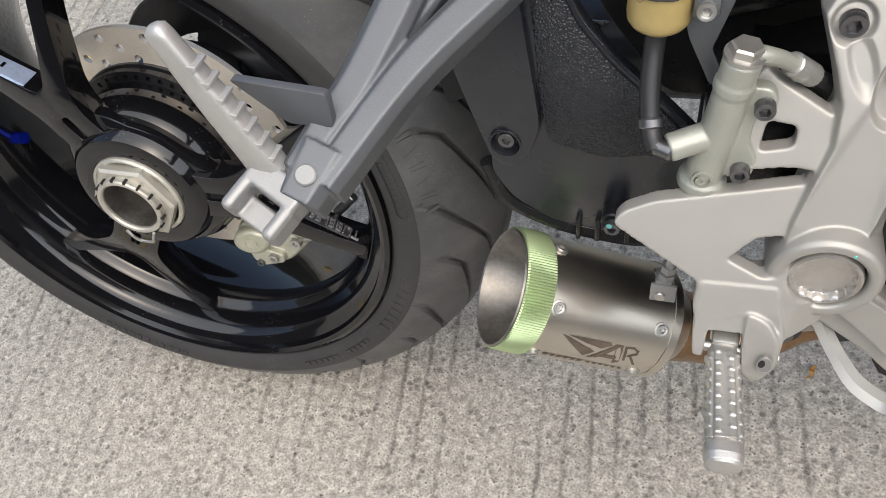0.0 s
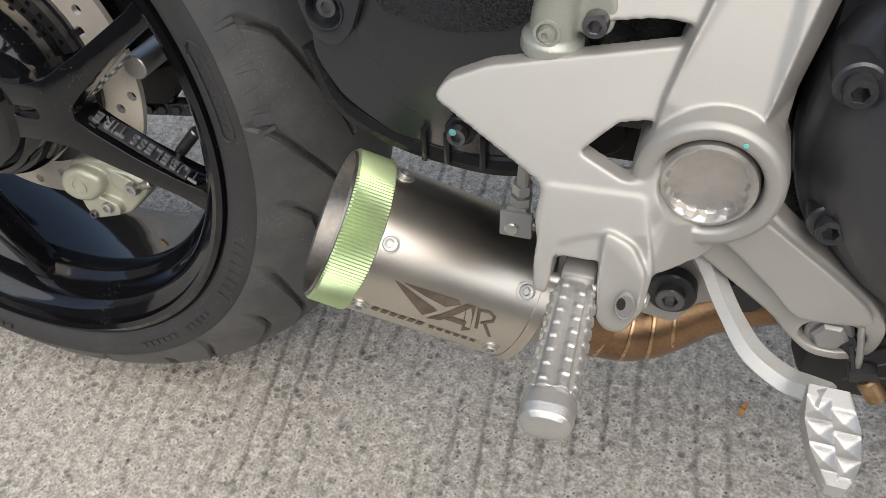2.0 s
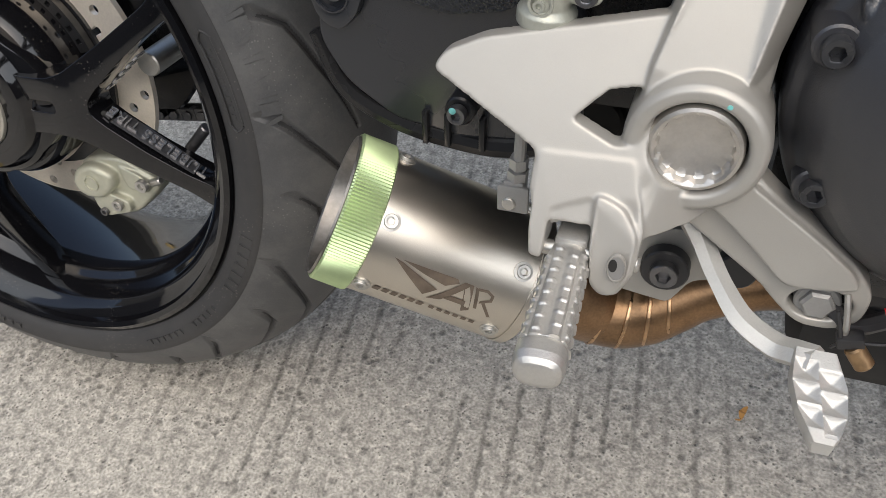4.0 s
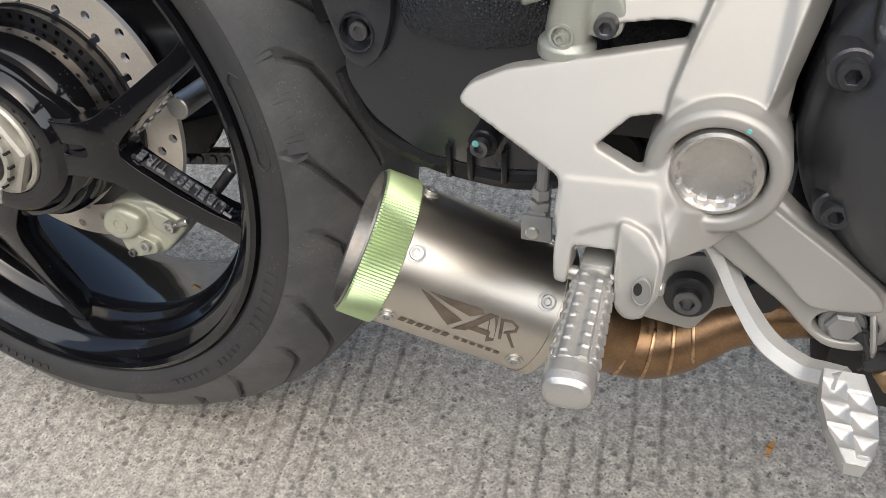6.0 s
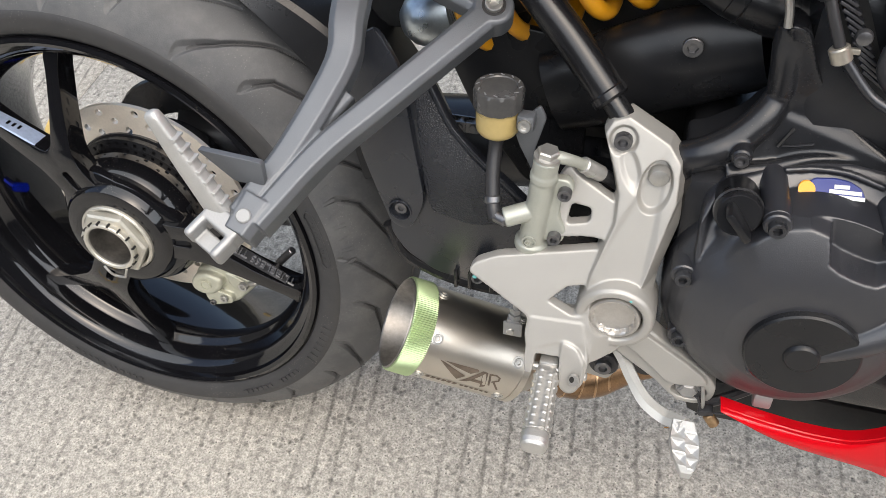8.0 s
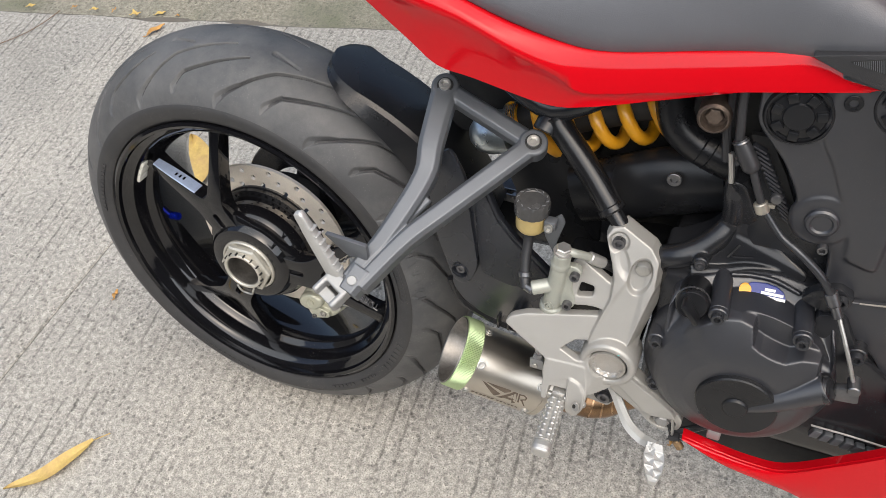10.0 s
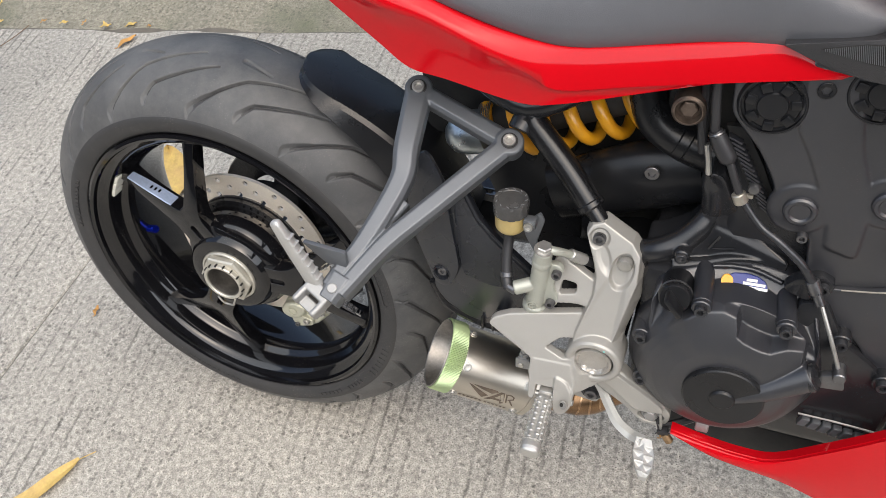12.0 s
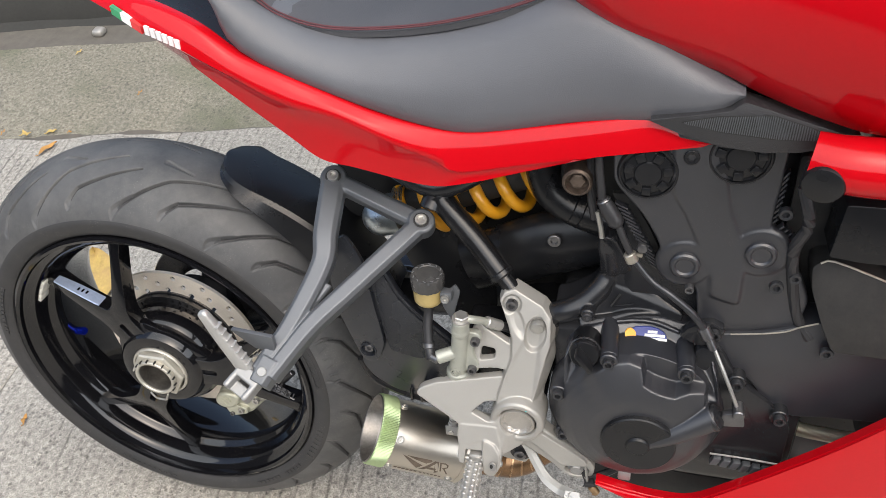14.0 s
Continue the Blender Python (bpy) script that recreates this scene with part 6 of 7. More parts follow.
for x0, x1, z0 in ((0.6600, 0.6698, 0.2106), (0.6571, 0.6776, 0.2084), (0.6563, 0.6800, 0.2061)):
    part("sticker_bar", plate([[(x0, z0 - 0.0009), (x1, z0 - 0.0005), (x1, z0 + 0.0011), (x0, z0 + 0.0007)]], lambda x, z: cover_y(x, z) - 0.0011, 0.0014, 0.0), WHITE, clutch)
# release lever and clutch cable
part("lever_boss", spin([(0.0125, -0.006), (0.0140, 0.0), (0.0125, 0.003), (0.008, 0.005), (0.0, 0.005)], (0.7350, -0.1725, 0.1490), Vector((0.85, -0.15, 0.5)), 28), SATIN, bike)
lever = part("release_lever", join(plate([rounded([(0.7400, 0.1370), (0.7400, 0.1530), (0.7600, 0.1600), (0.7640, 0.1400)], 0.003)], -0.172, 0.008, 0.002), disc_between((0.7550, -0.178, 0.1600), (0.7550, -0.160, 0.1600), 0.0060, 20)), DARK_STEEL, bike, "worn dark steel clutch release lever")
part("cable_inner", tube([(0.7240, -0.150, 0.2230), (0.7400, -0.162, 0.1930), (0.7560, -0.170, 0.1580)], 0.0021, 8, 4), STEEL, bike, "bare steel clutch cable end")
part("cable_ferrule", join(disc_between((0.7110, -0.146, 0.2450), (0.7180, -0.149, 0.2330), 0.0062, 14), disc_between((0.7170, -0.148, 0.2350), (0.7240, -0.152, 0.2220), 0.0045, 12)), DARK_STEEL, bike)
part("clutch_cable", tube([(0.600, -0.120, 0.430), (0.6003, -0.122, 0.4062), (0.6034, -0.123, 0.3804), (0.6061, -0.124, 0.3665), (0.6204, -0.127, 0.3452), (0.6279, -0.129, 0.3292), (0.6350, -0.130, 0.3140)], [0.0040, 0.0040, 0.0040, 0.0040, 0.0036, 0.0036, 0.0036], 12, 5), HOSE, bike, "black sheathed clutch cable")
part("cable_tube", tube([(0.6348, -0.130, 0.3145), (0.6429, -0.133, 0.3040), (0.6588, -0.138, 0.2880), (0.676, -0.1445, 0.2800), (0.698, -0.148, 0.263), (0.713, -0.148, 0.2430)], [0.0032, 0.0032, 0.0032, 0.0034, 0.0038, 0.0042], 12, 5), BLACK_BOLT, bike, "dark metal clutch cable tube")
part("cable_boot", tube([(0.6050, -0.1240, 0.3700), (0.6075, -0.1245, 0.3655), (0.6130, -0.1255, 0.3562), (0.6195, -0.1270, 0.3462), (0.6215, -0.1275, 0.3425)], [0.0058, 0.0070, 0.0080, 0.0078, 0.0052], 20, 4), HOSE, bike, "black rubber cable boot")
part("boot_ring", spin([(0.0068, -0.0012), (0.0074, 0.0), (0.0068, 0.0012)], (0.6062, -0.1243, 0.3680), (0.45, -0.1, -0.9), 20), DARK_STEEL, bike)
part("cable_clip", join(disc_between((0.6340, -0.1305, 0.3145), (0.6385, -0.1310, 0.3050), 0.0064, 20), box((0.6360, -0.1310, 0.3100), (0.6470, -0.1270, 0.3140), 0.001)), CLIP, bike, "worn plated cable clip")
bolt((0.6460, -0.1290, 0.3217), OUT, 0.0052, bike, DARK_STEEL, 0.005, hexed=False)
part("hose", tube([(0.5905, -0.100, 0.420), (0.5915, -0.104, 0.390), (0.5935, -0.106, 0.360), (0.5975, -0.106, 0.335)], 0.0042, 10, 5), HOSE, bike)
part("breather_tube", tube([(0.6000, -0.108, 0.345), (0.6045, -0.108, 0.325), (0.6060, -0.108, 0.314)], 0.0028, 10, 3), STEEL, bike, "short pale breather tube")
part("cable_bracket", plate([rounded([(0.690, 0.222), (0.700, 0.236), (0.720, 0.243), (0.734, 0.236), (0.730, 0.222), (0.712, 0.212)], 0.004)], -0.138, 0.012, 0.002), SATIN, bike)
bolt((0.7230, -0.140, 0.2330), OUT, 0.0060, bike, BLACK_BOLT, 0.006)
# engine frame casting behind the cable
def frame_y(x, z):
    return max(-0.1130, -0.1085 + 0.55 * (z - 0.223)) if z < 0.2527 else -0.0922 - 0.27 * (z - 0.2527)


CAST = rounded([(0.5590, 0.2150), (0.5719, 0.2172), (0.5971, 0.2303), (0.6153, 0.2504), (0.6190, 0.2619), (0.6149, 0.2970), (0.6063, 0.3121), (0.6103, 0.3166), (0.6213, 0.3114), (0.6335, 0.2817), (0.6523, 0.2512), (0.6706, 0.2387), (0.6913, 0.2279), (0.6945, 0.2244), (0.6900, 0.1900), (0.6246, 0.1850), (0.5742, 0.1800), (0.5600, 0.1757)], 0.005, 4)
casting = cast(part("engine_frame", join(
    plate([CAST], frame_y, 0.05, 0.004, 3),
    tube([(0.5450, -0.098, 0.196), (0.5723, -0.1060, 0.2120), (0.5919, -0.1010, 0.2235), (0.6070, -0.0935, 0.2390), (0.6150, -0.0865, 0.2540), (0.6150, -0.0890, 0.2720), (0.6125, -0.0935, 0.2950), (0.6110, -0.0950, 0.3120)], [0.0128, 0.0128, 0.0126, 0.0118, 0.0105, 0.0110, 0.0115, 0.0100], 28, 6),
    tube([(0.5900, -0.112, 0.2020), (0.6150, -0.111, 0.2090), (0.6420, -0.107, 0.2190), (0.6660, -0.105, 0.2215), (0.6860, -0.1045, 0.2200)], [0.010, 0.0060, 0.0040, 0.0030, 0.0010], 24, 6),
    disc_between((0.5969, -0.090, 0.2210), (0.5969, -0.1220, 0.2214), 0.0078, 28, 0.002)), SATIN, bike, "satin black sculpted engine mount casting", smooth=70), 0.0009, 24)
# the groove's shade drawn as a thin near-black line
part("casting_line", tube([(0.6281, -0.1002, 0.2385), (0.6240, -0.1036, 0.2322), (0.6197, -0.1071, 0.2262)], 0.0009, 8, 2), DEEP, bike)
part("casting_lip", tube([(0.6290, -0.0998, 0.2375), (0.6225, -0.1060, 0.2268), (0.6430, -0.1042, 0.2300)], 0.0011, 8, 2), SATIN, bike)
# near-black block put in for the dark behind the engine
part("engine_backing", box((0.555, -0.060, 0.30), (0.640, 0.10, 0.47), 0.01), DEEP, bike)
bolt((0.5969, -0.1215, 0.2214), OUT, 0.0050, bike, DARK_STEEL, 0.004)
bolt((0.6935, -0.136, 0.2846), OUT, 0.0046, bike, DARK_STEEL, 0.006)
# belt covers
BELT = rounded([(0.6120, 0.4350), (0.6140, 0.3900), (0.6280, 0.3740), (0.6440, 0.3560), (0.6600, 0.3280), (0.6680, 0.3020), (0.6800, 0.2850), (0.7000, 0.2800), (0.7080, 0.2280), (0.7450, 0.2260), (0.8000, 0.2420), (0.8050, 0.2750), (0.7830, 0.3180), (0.7725, 0.3390), (0.7570, 0.3540), (0.7595, 0.4000), (0.7600, 0.4500), (0.6800, 0.4500)], 0.010)
def boss_ring(x, z):
    return spin([(0.0, -0.004), (0.0290, -0.004), (0.0270, 0.0005), (0.0240, 0.0026), (0.0, 0.0028)], (x, -0.1265, z), OUT, 48)


belt = cast(part("belt_cover", join(plate([BELT], -0.127, 0.022, 0.004, 3),
    plate([rounded([(0.6640, 0.4480), (0.7040, 0.4480), (0.7130, 0.4004), (0.7194, 0.3724), (0.7340, 0.3390), (0.7404, 0.3159), (0.7420, 0.2620), (0.7137, 0.2700), (0.7110, 0.3000), (0.6822, 0.3614), (0.6680, 0.3850)], 0.006)], -0.1300, 0.010, 0.0029, 4),
    boss_ring(0.6870, 0.3060), boss_ring(0.7530, 0.3260)), COVER, bike, "matt black timing belt cover"), 0.0014, 14)


def round_cap(x, z, r, y=-0.125, notches=7):
    bm = spin([(r * 1.16, -0.004), (r * 1.16, 0.003), (r * 1.08, 0.006), (r * 1.02, 0.006), (r, 0.0035), (r * 0.92, 0.0030), (r * 0.86, 0.0045), (r * 0.52, 0.0060), (r * 0.48, 0.0075), (0.0, 0.0078)], (x, y, z), OUT, 48)
    ob = part("cap", bm, MATT, belt, "round ribbed black cover cap")
    for k in range(notches):
        a = radians(360 * k / notches + 12)
        c = Vector((x + r * 0.74 * math.cos(a), y - 0.005, z + r * 0.74 * math.sin(a)))
        part("cap_rib", box(c - Vector((r * 0.17, 0.0034, r * 0.17)), c + Vector((r * 0.17, 0.0025, r * 0.17)), 0.0009, Matrix.Rotation(-a, 4, "Y"), c), MATT, belt)


round_cap(0.6445, 0.4040, 0.0240)
round_cap(0.7210, 0.4260, 0.0240)
for x, z in ((0.6870, 0.3060), (0.7530, 0.3260)):
    part("boss_cap", spin([(0.0150, 0.000), (0.0140, 0.0050), (0.0122, 0.0066), (0.0098, 0.0066), (0.0082, 0.0048), (0.0, 0.0046)], (x, -0.1270, z), OUT, 40), COVER, belt)


def fin(x0, z0, x1, z1, y):
    """A thin cooling fin seen edge on, from one point of the side view to another."""
    c = Vector(((x0 + x1) / 2, y, (z0 + z1) / 2))
    half = math.hypot(x1 - x0, z1 - z0) / 2
    part("cooling_fin", box(c - Vector((half, 0.002, 0.0010)), c + Vector((half, 0.006, 0.0010)), 0.0004, Matrix.Rotation(-math.atan2(z1 - z0, x1 - x0), 4, "Y"), c), COVER, belt)


# near-black sheet that stands for the shade between the fins
part("fin_gap_shade", plate([rounded([(0.6130, 0.3640), (0.6290, 0.3640), (0.6500, 0.3290), (0.6740, 0.2800), (0.6560, 0.2800), (0.6330, 0.3200)], 0.002)], -0.1030, 0.006, 0.0), DEEP, belt)
for k in range(15):
    t = k / 14
    fin(0.6166 + 0.0388 * t, 0.3598 - 0.0674 * t, 0.6290 + 0.0415 * t, 0.3545 - 0.0727 * t, -0.1135)
for k in range(9):
    t = k / 8
    fin(0.7590 - 0.0015 * t, 0.4010 - 0.0465 * t, 0.7645 - 0.0020 * t, 0.4100 - 0.0500 * t, -0.119)
for k in range(6):
    t = k / 5
    fin(0.7627 + 0.0179 * t, 0.3479 - 0.0212 * t, 0.7687 + 0.0194 * t, 0.3544 - 0.0172 * t, -0.121)
bolt((0.7662, -0.128, 0.3734), OUT, 0.0060, bike, BLACK_BOLT, 0.006)
bolt((0.7861, -0.130, 0.3044), OUT, 0.0055, bike, BLACK_BOLT, 0.005)
bolt((0.6803, -0.128, 0.4235), OUT, 0.0070, bike, MATT, 0.004)
part("alternator_cover", plate([rounded([(0.7080, 0.2240), (0.7394, 0.2278), (0.7697, 0.2332), (0.8003, 0.2458), (0.8161, 0.2535), (0.8900, 0.2480), (0.9500, 0.2300), (0.9500, 0.1350), (0.8480, 0.1300), (0.8120, 0.1250), (0.7915, 0.1340), (0.7653, 0.1705), (0.7400, 0.1900)], 0.010)], lambda x, z: -0.132 - 0.012 * max(0, (0.22 - z)), 0.05, 0.006, 3), COVER, bike, "matt black lower engine cover")
part("seam", tube([(0.7394, -0.1335, 0.2288), (0.7697, -0.1335, 0.2344), (0.7890, -0.1335, 0.2400), (0.8003, -0.1335, 0.2471), (0.8161, -0.1335, 0.2548)], 0.0009, 8, 4), CLIP, bike, "bare edge of the cover joint")
for x, z in ((0.7523, 0.1750), (0.8000, 0.1330)):
    part("bolt_collar", disc_between((x, -0.125, z), (x, -0.146, z), 0.0095, 20), SATIN, bike)
    bolt((x, -0.146, z), OUT, 0.0062, bike, BLACK_BOLT, 0.006)
side_case = part("side_case", plate([rounded([(0.7080, 0.2100), (0.7320, 0.2140), (0.7560, 0.1700), (0.7900, 0.1450), (0.8150, 0.1150), (0.8150, 0.0450), (0.7700, 0.0350), (0.7100, 0.0450)], 0.008)], -0.140, 0.03, 0.004, 2), SATIN, bike, "satin black side case")
for k in range(6):
    c = Vector((0.7470 + 0.0104 * k, -0.143, 0.0530 - 0.0015 * k))
    blk = box(c - Vector((0.0043, 0.004, 0.0058)), c + Vector((0.0043, 0.004, 0.0058)), 0.0012)
    for v in blk.verts:
        v.co.x += (v.co.z - c.z) * 0.35
    part("cast_block", blk, GUN, bike, "raised cast maker's mark as a plain block")
part("case_edge", tube([(0.740, -0.145, 0.0640), (0.775, -0.145, 0.0640), (0.812, -0.145, 0.0620)], 0.0011, 8, 4), ALU, bike)
part("coolant_pipe", tube([(0.800, -0.070, 0.055), (0.850, -0.078, 0.050), (0.960, -0.080, 0.046)], 0.0085, 14, 5), CALIPER, bike, "pale coolant pipe")
part("inner_pan", plate([rounded([(0.800, 0.034), (0.960, 0.034), (0.960, -0.050), (0.800, -0.050)], 0.006)], -0.060, 0.006, 0.002), GUN, bike, "grey inner pan behind the belly fairing")
# wiring, boxes and front clutter
part("regulator_box", plate([rounded([(0.8105, 0.3950), (0.8049, 0.3439), (0.8334, 0.3405), (0.8620, 0.3400), (0.8700, 0.3950)], 0.003)], lambda x, z: -0.150 + 0.10 * (z - 0.34), 0.04, 0.003), MATT, bike, "matt black regulator box")
part("lower_box", plate([rounded([(0.7995, 0.3152), (0.8078, 0.3210), (0.8178, 0.3229), (0.8616, 0.3090), (0.9000, 0.2950), (0.9000, 0.2295), (0.8303, 0.2319), (0.8184, 0.2547), (0.8026, 0.2929)], 0.005)], lambda x, z: -0.135 + 0.25 * (z - 0.28), 0.04, 0.003), DEEP, bike, "dull black lower box")
# added sheet; its black stands for the shade in the gap
part("side_shade_sheet", plate([rounded([(0.775, 0.200), (0.775, 0.415), (0.930, 0.415), (0.930, 0.200)], 0.004)], -0.098, 0.006, 0.001), DEEP, bike, "black filler sheet for the shade behind the boxes")
# pale thin tube paints the highlight on the black box's upper edge
part("box_edge_highlight", tube([(0.8060, -0.1255, 0.3195), (0.8178, -0.1248, 0.3222), (0.8616, -0.1283, 0.3083), (0.9000, -0.1318, 0.2945)], 0.0011, 8, 3), CLIP, bike)
part("front_hose", tube([(0.775, -0.135, 0.405), (0.785, -0.140, 0.370), (0.780, -0.13, 0.33), (0.795, -0.125, 0.26), (0.812, -0.13, 0.232)], 0.0055, 10, 5), HOSE, bike)
for x, z in ((0.770, 0.2980), (0.8280, 0.2240), (0.8600, 0.2400)):
    bolt((x, -0.138, z), OUT, 0.0065, bike, BLACK_BOLT, 0.005)
part("radiator", box((0.88, -0.13, 0.10), (0.93, 0.14, 0.42), 0.01), DEEP, bike)
# harness by the belly pan
part("wiring", tube([(0.600, -0.150, 0.0160), (0.612, -0.156, 0.0060), (0.628, -0.150, 0.0080), (0.650, -0.135, 0.010)], 0.0045, 8, 5), HOSE, bike)
part("cable_plug", disc_between((0.6150, -0.166, 0.0020), (0.6225, -0.168, -0.0070), 0.0048, 16), BRASSY, bike, "rusty brown cable plug")
part("plug_clip", box((0.6070, -0.169, 0.0020), (0.6190, -0.161, 0.0080), 0.001, Matrix.Rotation(radians(-15), 4, "Y"), (0.6130, -0.165, 0.005)), HOSE, bike)
part("cable_tie", tube([(0.6040, -0.165, 0.0200), (0.6085, -0.167, 0.0060), (0.6060, -0.166, -0.0010)], 0.0009, 6, 4), HOSE, bike)
part("cable_tie", tube([(0.6150, -0.167, 0.0055), (0.6240, -0.168, 0.0080), (0.6330, -0.166, 0.0090)], 0.0009, 6, 4), HOSE, bike)
part("spring_clip", tube([(0.607, -0.158, 0.0260), (0.610, -0.164, 0.0100), (0.609, -0.164, 0.0020)], 0.0016, 8, 4), STEEL, bike)

# ---- bodywork ----
def tail_panel():
    xs_t = [(0.088, 0.547, -0.095), (0.153, 0.541, -0.112), (0.208, 0.522, -0.120), (0.251, 0.494, -0.124), (0.296, 0.476, -0.126), (0.345, 0.457, -0.126), (0.390, 0.441, -0.126), (0.435, 0.431, -0.126), (0.477, 0.428, -0.126), (0.538, 0.438, -0.126), (0.609, 0.451, -0.126), (0.646, 0.457, -0.126), (0.675, 0.4475, -0.127), (0.706, 0.438, -0.1275)]
    xs_c = [(0.075, 0.546, -0.097), (0.140, 0.525, -0.117), (0.190, 0.505, -0.126), (0.246, 0.479, -0.131), (0.296, 0.456, -0.134), (0.352, 0.4435, -0.134), (0.405, 0.421, -0.135), (0.441, 0.407, -0.135), (0.468, 0.394, -0.135), (0.525, 0.4045, -0.134), (0.595, 0.418, -0.133), (0.640, 0.426, -0.132), (0.675, 0.432, -0.131), (0.7065, 0.4365, -0.1285)]
    xs_b = [(0.0780, 0.5400, -0.085), (0.1280, 0.5120, -0.095), (0.1700, 0.4880, -0.100), (0.2250, 0.4584, -0.115), (0.2900, 0.4094, -0.117), (0.3215, 0.3874, -0.119), (0.3600, 0.3819, -0.122), (0.4320, 0.3704, -0.126), (0.4740, 0.3794, -0.132), (0.5300, 0.3940, -0.127), (0.5950, 0.4150, -0.128), (0.6400, 0.4230, -0.119), (0.6780, 0.4300, -0.121), (0.7060, 0.4300, -0.126)]
    grid = []
    turn = lambda rows: smooth_path([(x, y, z) for x, z, y in rows], 4)
    for t, c, b in zip(turn(xs_t), turn(xs_c), turn(xs_b)):
        row = [t + Vector((0, 0.012, 0.001)), t + Vector((0, 0.002, 0.0008)), t + Vector((0, 0, -0.002))]
        for k in (0.3, 0.65):
            row.append(t.lerp(c, k) + Vector((0, -0.0015 * math.sin(math.pi * k), 0)))
        row += [c, c.lerp(b, 0.10) + Vector((0, 0.003, 0)), c.lerp(b, 0.5) + Vector((0, 0.004, 0)), b, b + Vector((0, 0.01, 0.002))]
        grid.append(row)
    return grid


tail = part("tail_fairing", shell(tail_panel(), (0, 0.004, 0)), RED, bike, "gloss red tail fairing", smooth=70)
part("tail_fairing_inner", shell([[Vector((p.x, -p.y, p.z)) for p in row] for row in tail_panel()], (0, -0.004, 0)), RED, bike, smooth=40)


def undertray():
    grid = []
    for x, z, w in ((0.10, 0.535, 0.07), (0.16, 0.495, 0.09), (0.23, 0.455, 0.10), (0.30, 0.410, 0.105), (0.37, 0.395, 0.11), (0.45, 0.385, 0.11)):
        grid.append([(x, -w, z), (x, -w * 0.6, z - 0.012), (x, 0, z - 0.016), (x, w * 0.6, z - 0.012), (x, w, z)])
    return grid


part("undertray", shell(undertray(), (0, 0, 0.006)), MATT, bike, "matt black undertray below the tail")


def panel_mark(x0, x1, z0, z1, slope, material, name, label=""):
    bm = bmesh.new()
    vs = []
    for x, z in ((x0, z0), (x1, z0 + slope), (x1, z1 + slope), (x0, z1)):
        vs.append(bm.verts.new((x, -0.1205 - 0.11 * (x - 0.13), z)))
    bm.faces.new(vs)
    ext = bmesh.ops.extrude_face_region(bm, geom=list(bm.faces))
    bmesh.ops.translate(bm, vec=(0, 0.006, 0), verts=[v for v in ext["geom"] if isinstance(v, bmesh.types.BMVert)])
    return part(name, bm, material, tail, label)


panel_mark(0.1265, 0.1365, 0.5330, 0.5410, -0.006, FLAG_GREEN, "flag_mark", "small tricolour mark")
panel_mark(0.1365, 0.1465, 0.5270, 0.5350, -0.006, WHITE, "flag_mark")
panel_mark(0.1465, 0.1565, 0.5210, 0.5290, -0.006, FLAG_RED, "flag_mark")
for k in range(6):
    panel_mark(0.1600 + 0.0064 * k, 0.1650 + 0.0064 * k, 0.5150 - 0.0022 * k, 0.5235 - 0.0022 * k, -0.0012, WHITE, "maker_bar", "white bar of the maker's mark")


def seat_mesh():
    edge = [(0.225, -0.104, 0.545), (0.252, -0.114, 0.498), (0.350, -0.119, 0.458), (0.435, -0.121, 0.434), (0.490, -0.122, 0.431), (0.582, -0.122, 0.448), (0.640, -0.126, 0.4540), (0.690, -0.128, 0.4630), (0.7165, -0.122, 0.4770)]
    seam_ = [(0.215, -0.092, 0.575), (0.278, -0.092, 0.525), (0.345, -0.088, 0.500), (0.430, -0.088, 0.505), (0.500, -0.090, 0.522), (0.565, -0.097, 0.5480), (0.620, -0.111, 0.5310), (0.675, -0.119, 0.5050), (0.7165, -0.116, 0.4860)]
    grid = []
    for e, s_ in zip(smooth_path(edge, 4), smooth_path(seam_, 4)):
        row = [e + Vector((0, 0.01, -0.008)), e]
        for k in (0.2, 0.5, 0.8):
            row.append(e.lerp(s_, k) + Vector((0, -0.010 * math.sin(math.pi * k), 0.002)))
        row.append(s_)
        for k in (0.25, 0.6, 1.0):
            row.append(Vector((s_.x, s_.y * (1 - k), s_.z + 0.010 * math.sin(math.pi * 0.5 * k))))
        full = row + [Vector((p.x, -p.y, p.z)) for p in reversed(row[:-1])]
        grid.append(full)
    return grid


seat = part("seat", skin(seat_mesh(), False, True), VINYL, bike, "black vinyl seat with stitched insert", smooth=60)


def seat_insert():
    line = [(0.230, -0.085, 0.585), (0.262, -0.085, 0.538), (0.292, -0.083, 0.5160), (0.343, -0.079, 0.5045), (0.430, -0.080, 0.5110), (0.510, -0.082, 0.5300), (0.566, -0.082, 0.5510), (0.60, -0.075, 0.556)]
    grid = []
    for p in smooth_path(line, 4):
        grid.append([Vector((p.x, p.y * (1 - k), p.z + 0.003 + 0.0085 * math.sin(math.pi * 0.5 * k))) for k in (0, 0.03, 0.3, 0.65, 1.0, 1.35, 1.7, 1.97, 2.0)])
    return grid


part("seat_insert", shell(seat_insert(), (0, 0, -0.006)), VINYL_TOP, seat, "grained black seat insert")
for dy in (0.0, 0.005):
    part("stitching", tube([(p.x, p.y - 0.003 + dy, p.z + 0.0032) for p in (g[0] for g in seat_insert()[::4])], 0.0009, 6, 4), THREAD, seat, "dark red stitching")


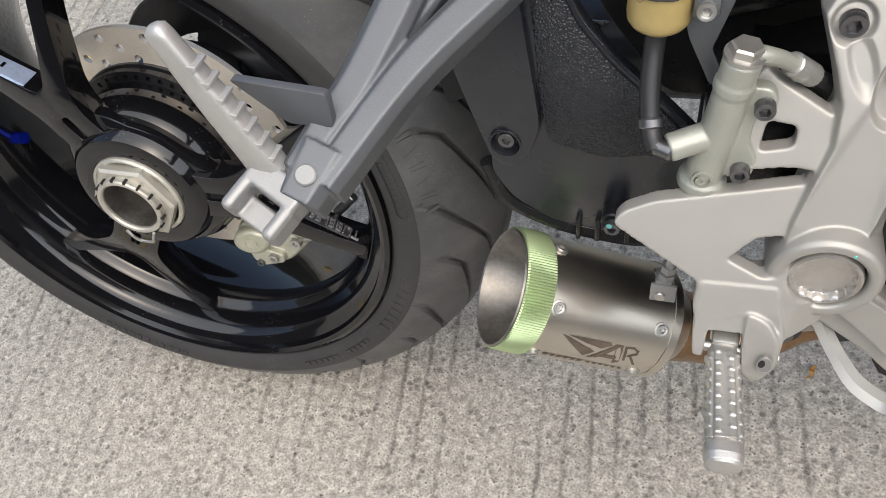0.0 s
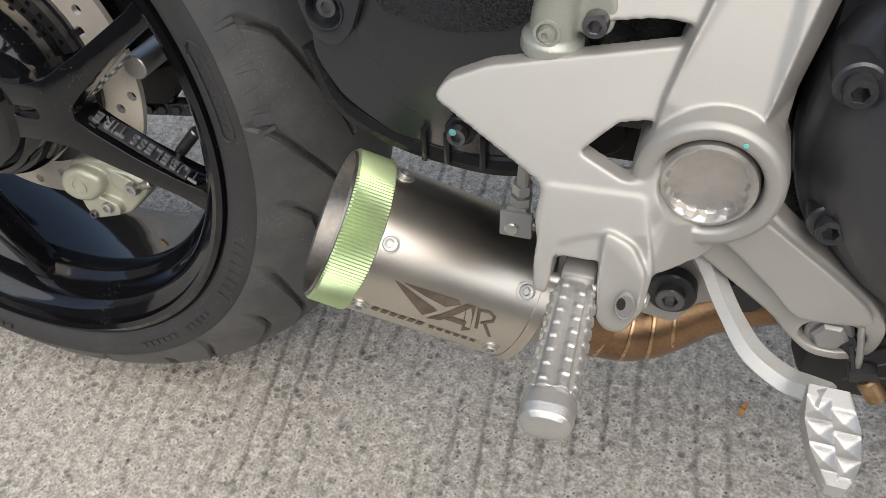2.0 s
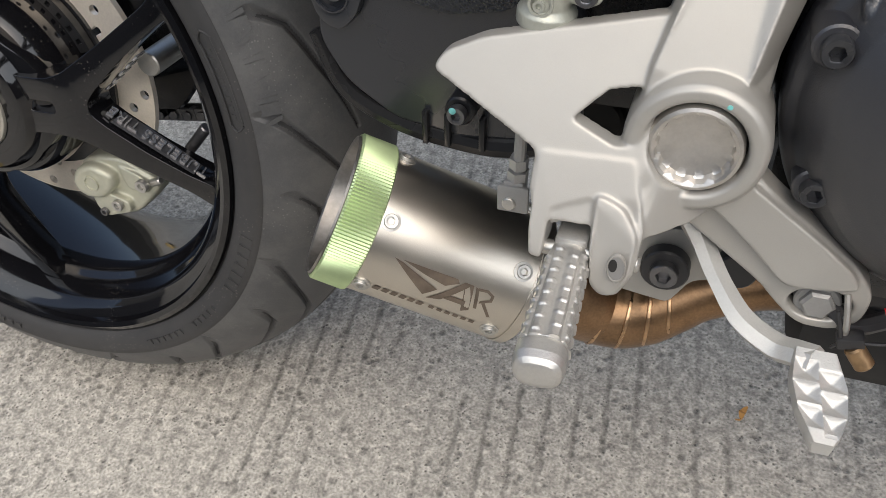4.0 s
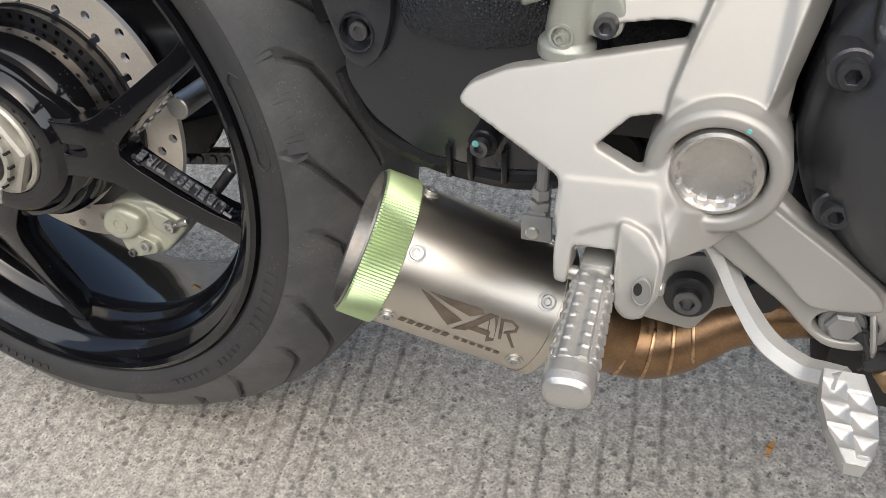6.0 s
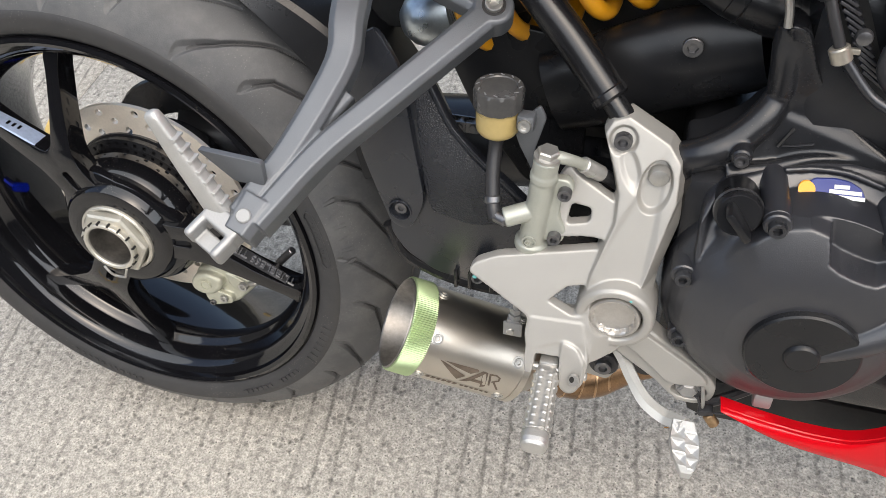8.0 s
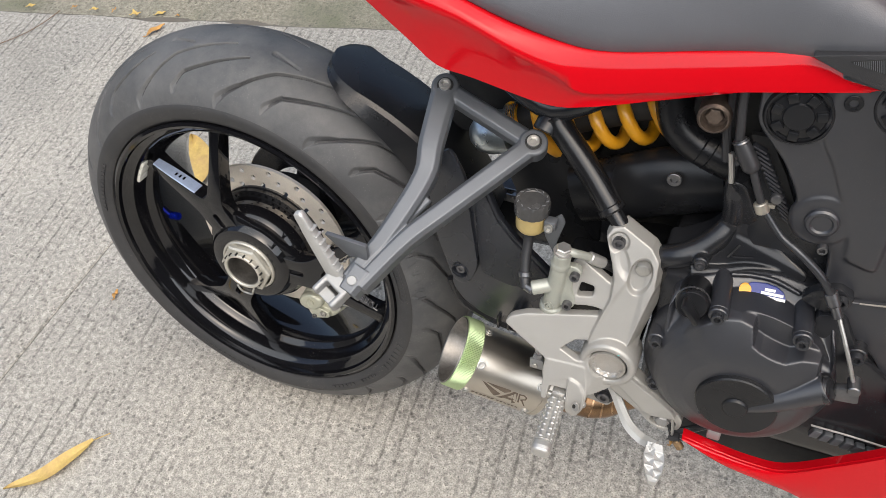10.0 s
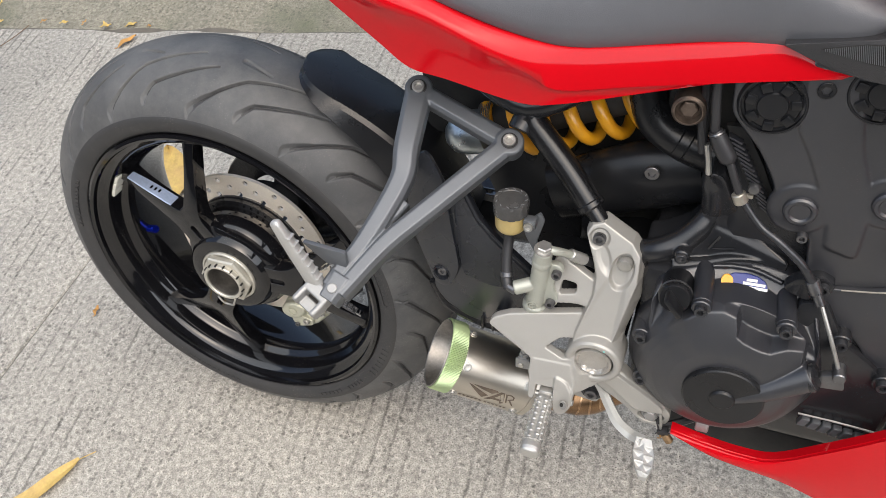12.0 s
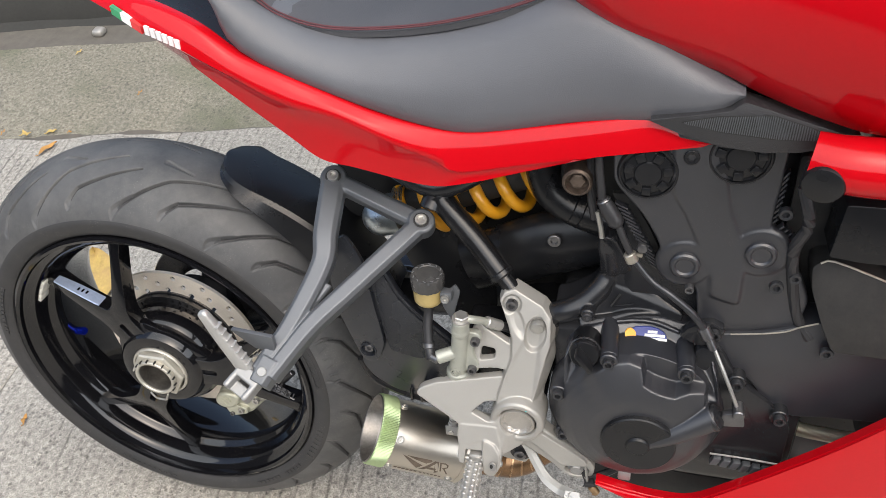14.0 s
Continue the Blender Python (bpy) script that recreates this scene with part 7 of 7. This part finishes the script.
def tank_mesh():
    grid = []
    low = [(0.545, -0.085, 0.566), (0.5704, -0.098, 0.5494), (0.6045, -0.107, 0.5295), (0.6409, -0.112, 0.5150), (0.6936, -0.117, 0.4982), (0.7282, -0.125, 0.4840), (0.7693, -0.138, 0.4729), (0.8028, -0.150, 0.4671), (0.8208, -0.155, 0.4665), (0.90, -0.16, 0.455), (1.0, -0.15, 0.46)]
    for i, p in enumerate(smooth_path(low, 4)):
        t = i / 40
        top = 0.62 + 0.10 * math.sin(math.pi * (0.15 + 0.7 * t))
        row = []
        for k, (fy, fz) in enumerate(((1.0, 0.0), (1.10, 0.10), (1.22, 0.28), (1.24, 0.46), (1.06, 0.72), (0.65, 0.92), (0.3, 0.99), (0.0, 1.0))):
            row.append(Vector((p.x, p.y * fy, p.z + (top - p.z) * fz)))
        grid.append([row[0] + Vector((0, 0.02, -0.006))] + row + [Vector((q.x, -q.y, q.z)) for q in reversed(row[:-1])])
    return grid


part("fuel_tank", skin(tank_mesh(), False), RED, bike, "gloss red fuel tank", smooth=60)
part("side_trim", plate([rounded([(0.640, 0.4600), (0.706, 0.4720), (0.716, 0.4810), (0.759, 0.4680), (0.813, 0.4520), (0.764, 0.4380), (0.738, 0.4360), (0.704, 0.4390), (0.670, 0.4480)], 0.004)], lambda x, z: -0.1365 - 0.06 * max(0.0, 0.462 - z), 0.024, 0.003, 2), TRIM, bike, "grained dark grey side trim panel under the seat nose")


def mesh_insert():
    """Fine slanted ribs of the mesh in the trim, cut to its outline."""
    xs, top, low = (0.6690, 0.6960, 0.7400, 0.7700, 0.7860), (0.4600, 0.4665, 0.4700, 0.4610, 0.4545), (0.4590, 0.4535, 0.4495, 0.4500, 0.4530)
    bm = bmesh.new()
    for k in range(84):
        x = 0.6700 + 0.00135 * k
        z0, z1 = float(np.interp(x, xs, low)), float(np.interp(x, xs, top))
        lean = 0.30 * (z1 - z0)
        quad = ((x + lean, z0), (x + lean + 0.0006, z0), (x + 0.0006, z1), (x, z1))
        front = [bm.verts.new((u, -0.1375 - 0.06 * max(0.0, 0.462 - v), v)) for u, v in quad]
        back = [bm.verts.new((p.co.x, p.co.y + 0.002, p.co.z)) for p in front]
        bm.faces.new(front), bm.faces.new(back[::-1])
        for a in range(4):
            bm.faces.new((front[a], back[a], back[(a + 1) % 4], front[(a + 1) % 4]))
    return bm


part("trim_floor", plate([rounded([(0.6665, 0.4600), (0.6960, 0.4672), (0.7400, 0.4708), (0.7700, 0.4618), (0.7880, 0.4545), (0.7700, 0.4492), (0.7400, 0.4487), (0.7000, 0.4527)], 0.002)], lambda x, z: -0.1368 - 0.06 * max(0.0, 0.462 - z), 0.001, 0.0), DEEP, bike)
part("trim_mesh", mesh_insert(), GUN, bike, "fine grey mesh in the side trim")
part("frame_cover", join(tube([(0.770, -0.160, 0.448), (0.800, -0.166, 0.445), (0.850, -0.166, 0.446), (0.95, -0.155, 0.46)], [0.021, 0.024, 0.025, 0.025], 24, 5)), RED, bike, "gloss red frame cover", smooth=60)
part("end_cap", spin([(0.0168, -0.012), (0.0172, 0.004), (0.0155, 0.008), (0.010, 0.010), (0.0, 0.0105)], (0.780, -0.178, 0.436), Vector((-0.25, -1, -0.1)), 36), MATT, bike, "round black rubber end cap")


def belly():
    top = [(0.6205, -0.1835, 0.0318), (0.6570, -0.186, 0.0265), (0.6920, -0.187, 0.0235), (0.7255, -0.187, 0.0280), (0.7650, -0.187, 0.0600), (0.8080, -0.187, 0.1000), (0.8640, -0.186, 0.1560), (0.95, -0.18, 0.25)]
    bot = [(0.6215, -0.1828, 0.0308), (0.6620, -0.186, 0.0120), (0.6970, -0.186, 0.0040), (0.7400, -0.184, -0.0050), (0.7900, -0.178, -0.0300), (0.85, -0.165, -0.0600), (0.93, -0.15, -0.075), (1.05, -0.14, -0.05)]
    grid = []
    for a, b in zip(smooth_path(top, 4), smooth_path(bot, 4)):
        grid.append([a + Vector((0, 0.012, -0.003)), a, a.lerp(b, 0.05) + Vector((0, -0.0010, 0)), a.lerp(b, 0.40) + Vector((0, -0.003, 0)), a.lerp(b, 0.7) + Vector((0, -0.003, 0)), b])
    return grid


part("belly_fairing", shell(belly(), (0, 0.004, 0)), RED, bike, "gloss red belly fairing", smooth=50)
part("belly_clip", box((0.644, -0.172, 0.0280), (0.658, -0.160, 0.0430), 0.002), CLEVIS, bike, "dull metal fairing clip")
part("oil_pan", box((0.60, -0.10, -0.09), (0.86, 0.10, -0.03), 0.02), DEEP, bike)
# front wheel and stand carry the bike beyond the view
part("front_tyre", spin([(0.20, -0.05), (0.26, -0.058), (0.285, -0.045), (0.300, 0.0), (0.285, 0.045), (0.26, 0.058), (0.20, 0.05)], (1.478, 0, -0.013), OUT, 72), RUBBER, bike)
part("front_rim", spin([(0.04, -0.03), (0.20, -0.055), (0.215, -0.05), (0.215, 0.05), (0.20, 0.055), (0.04, 0.03)], (1.478, 0, -0.013), OUT, 48), GLOSS, bike)
# unseen front fairing as a rough bulk, enlarged to shade the ground
part("front_shade_bulk", tube([(1.02, 0, 0.22), (1.14, 0, 0.40), (1.27, 0, 0.55)], [0.22, 0.29, 0.20], 24, 6), RED, bike)
part("side_stand", tube([(0.70, 0.12, -0.03), (0.66, 0.20, -0.16), (0.62, 0.265, -0.255)], [0.014, 0.012, 0.012], 12, 4), SATIN, bike)
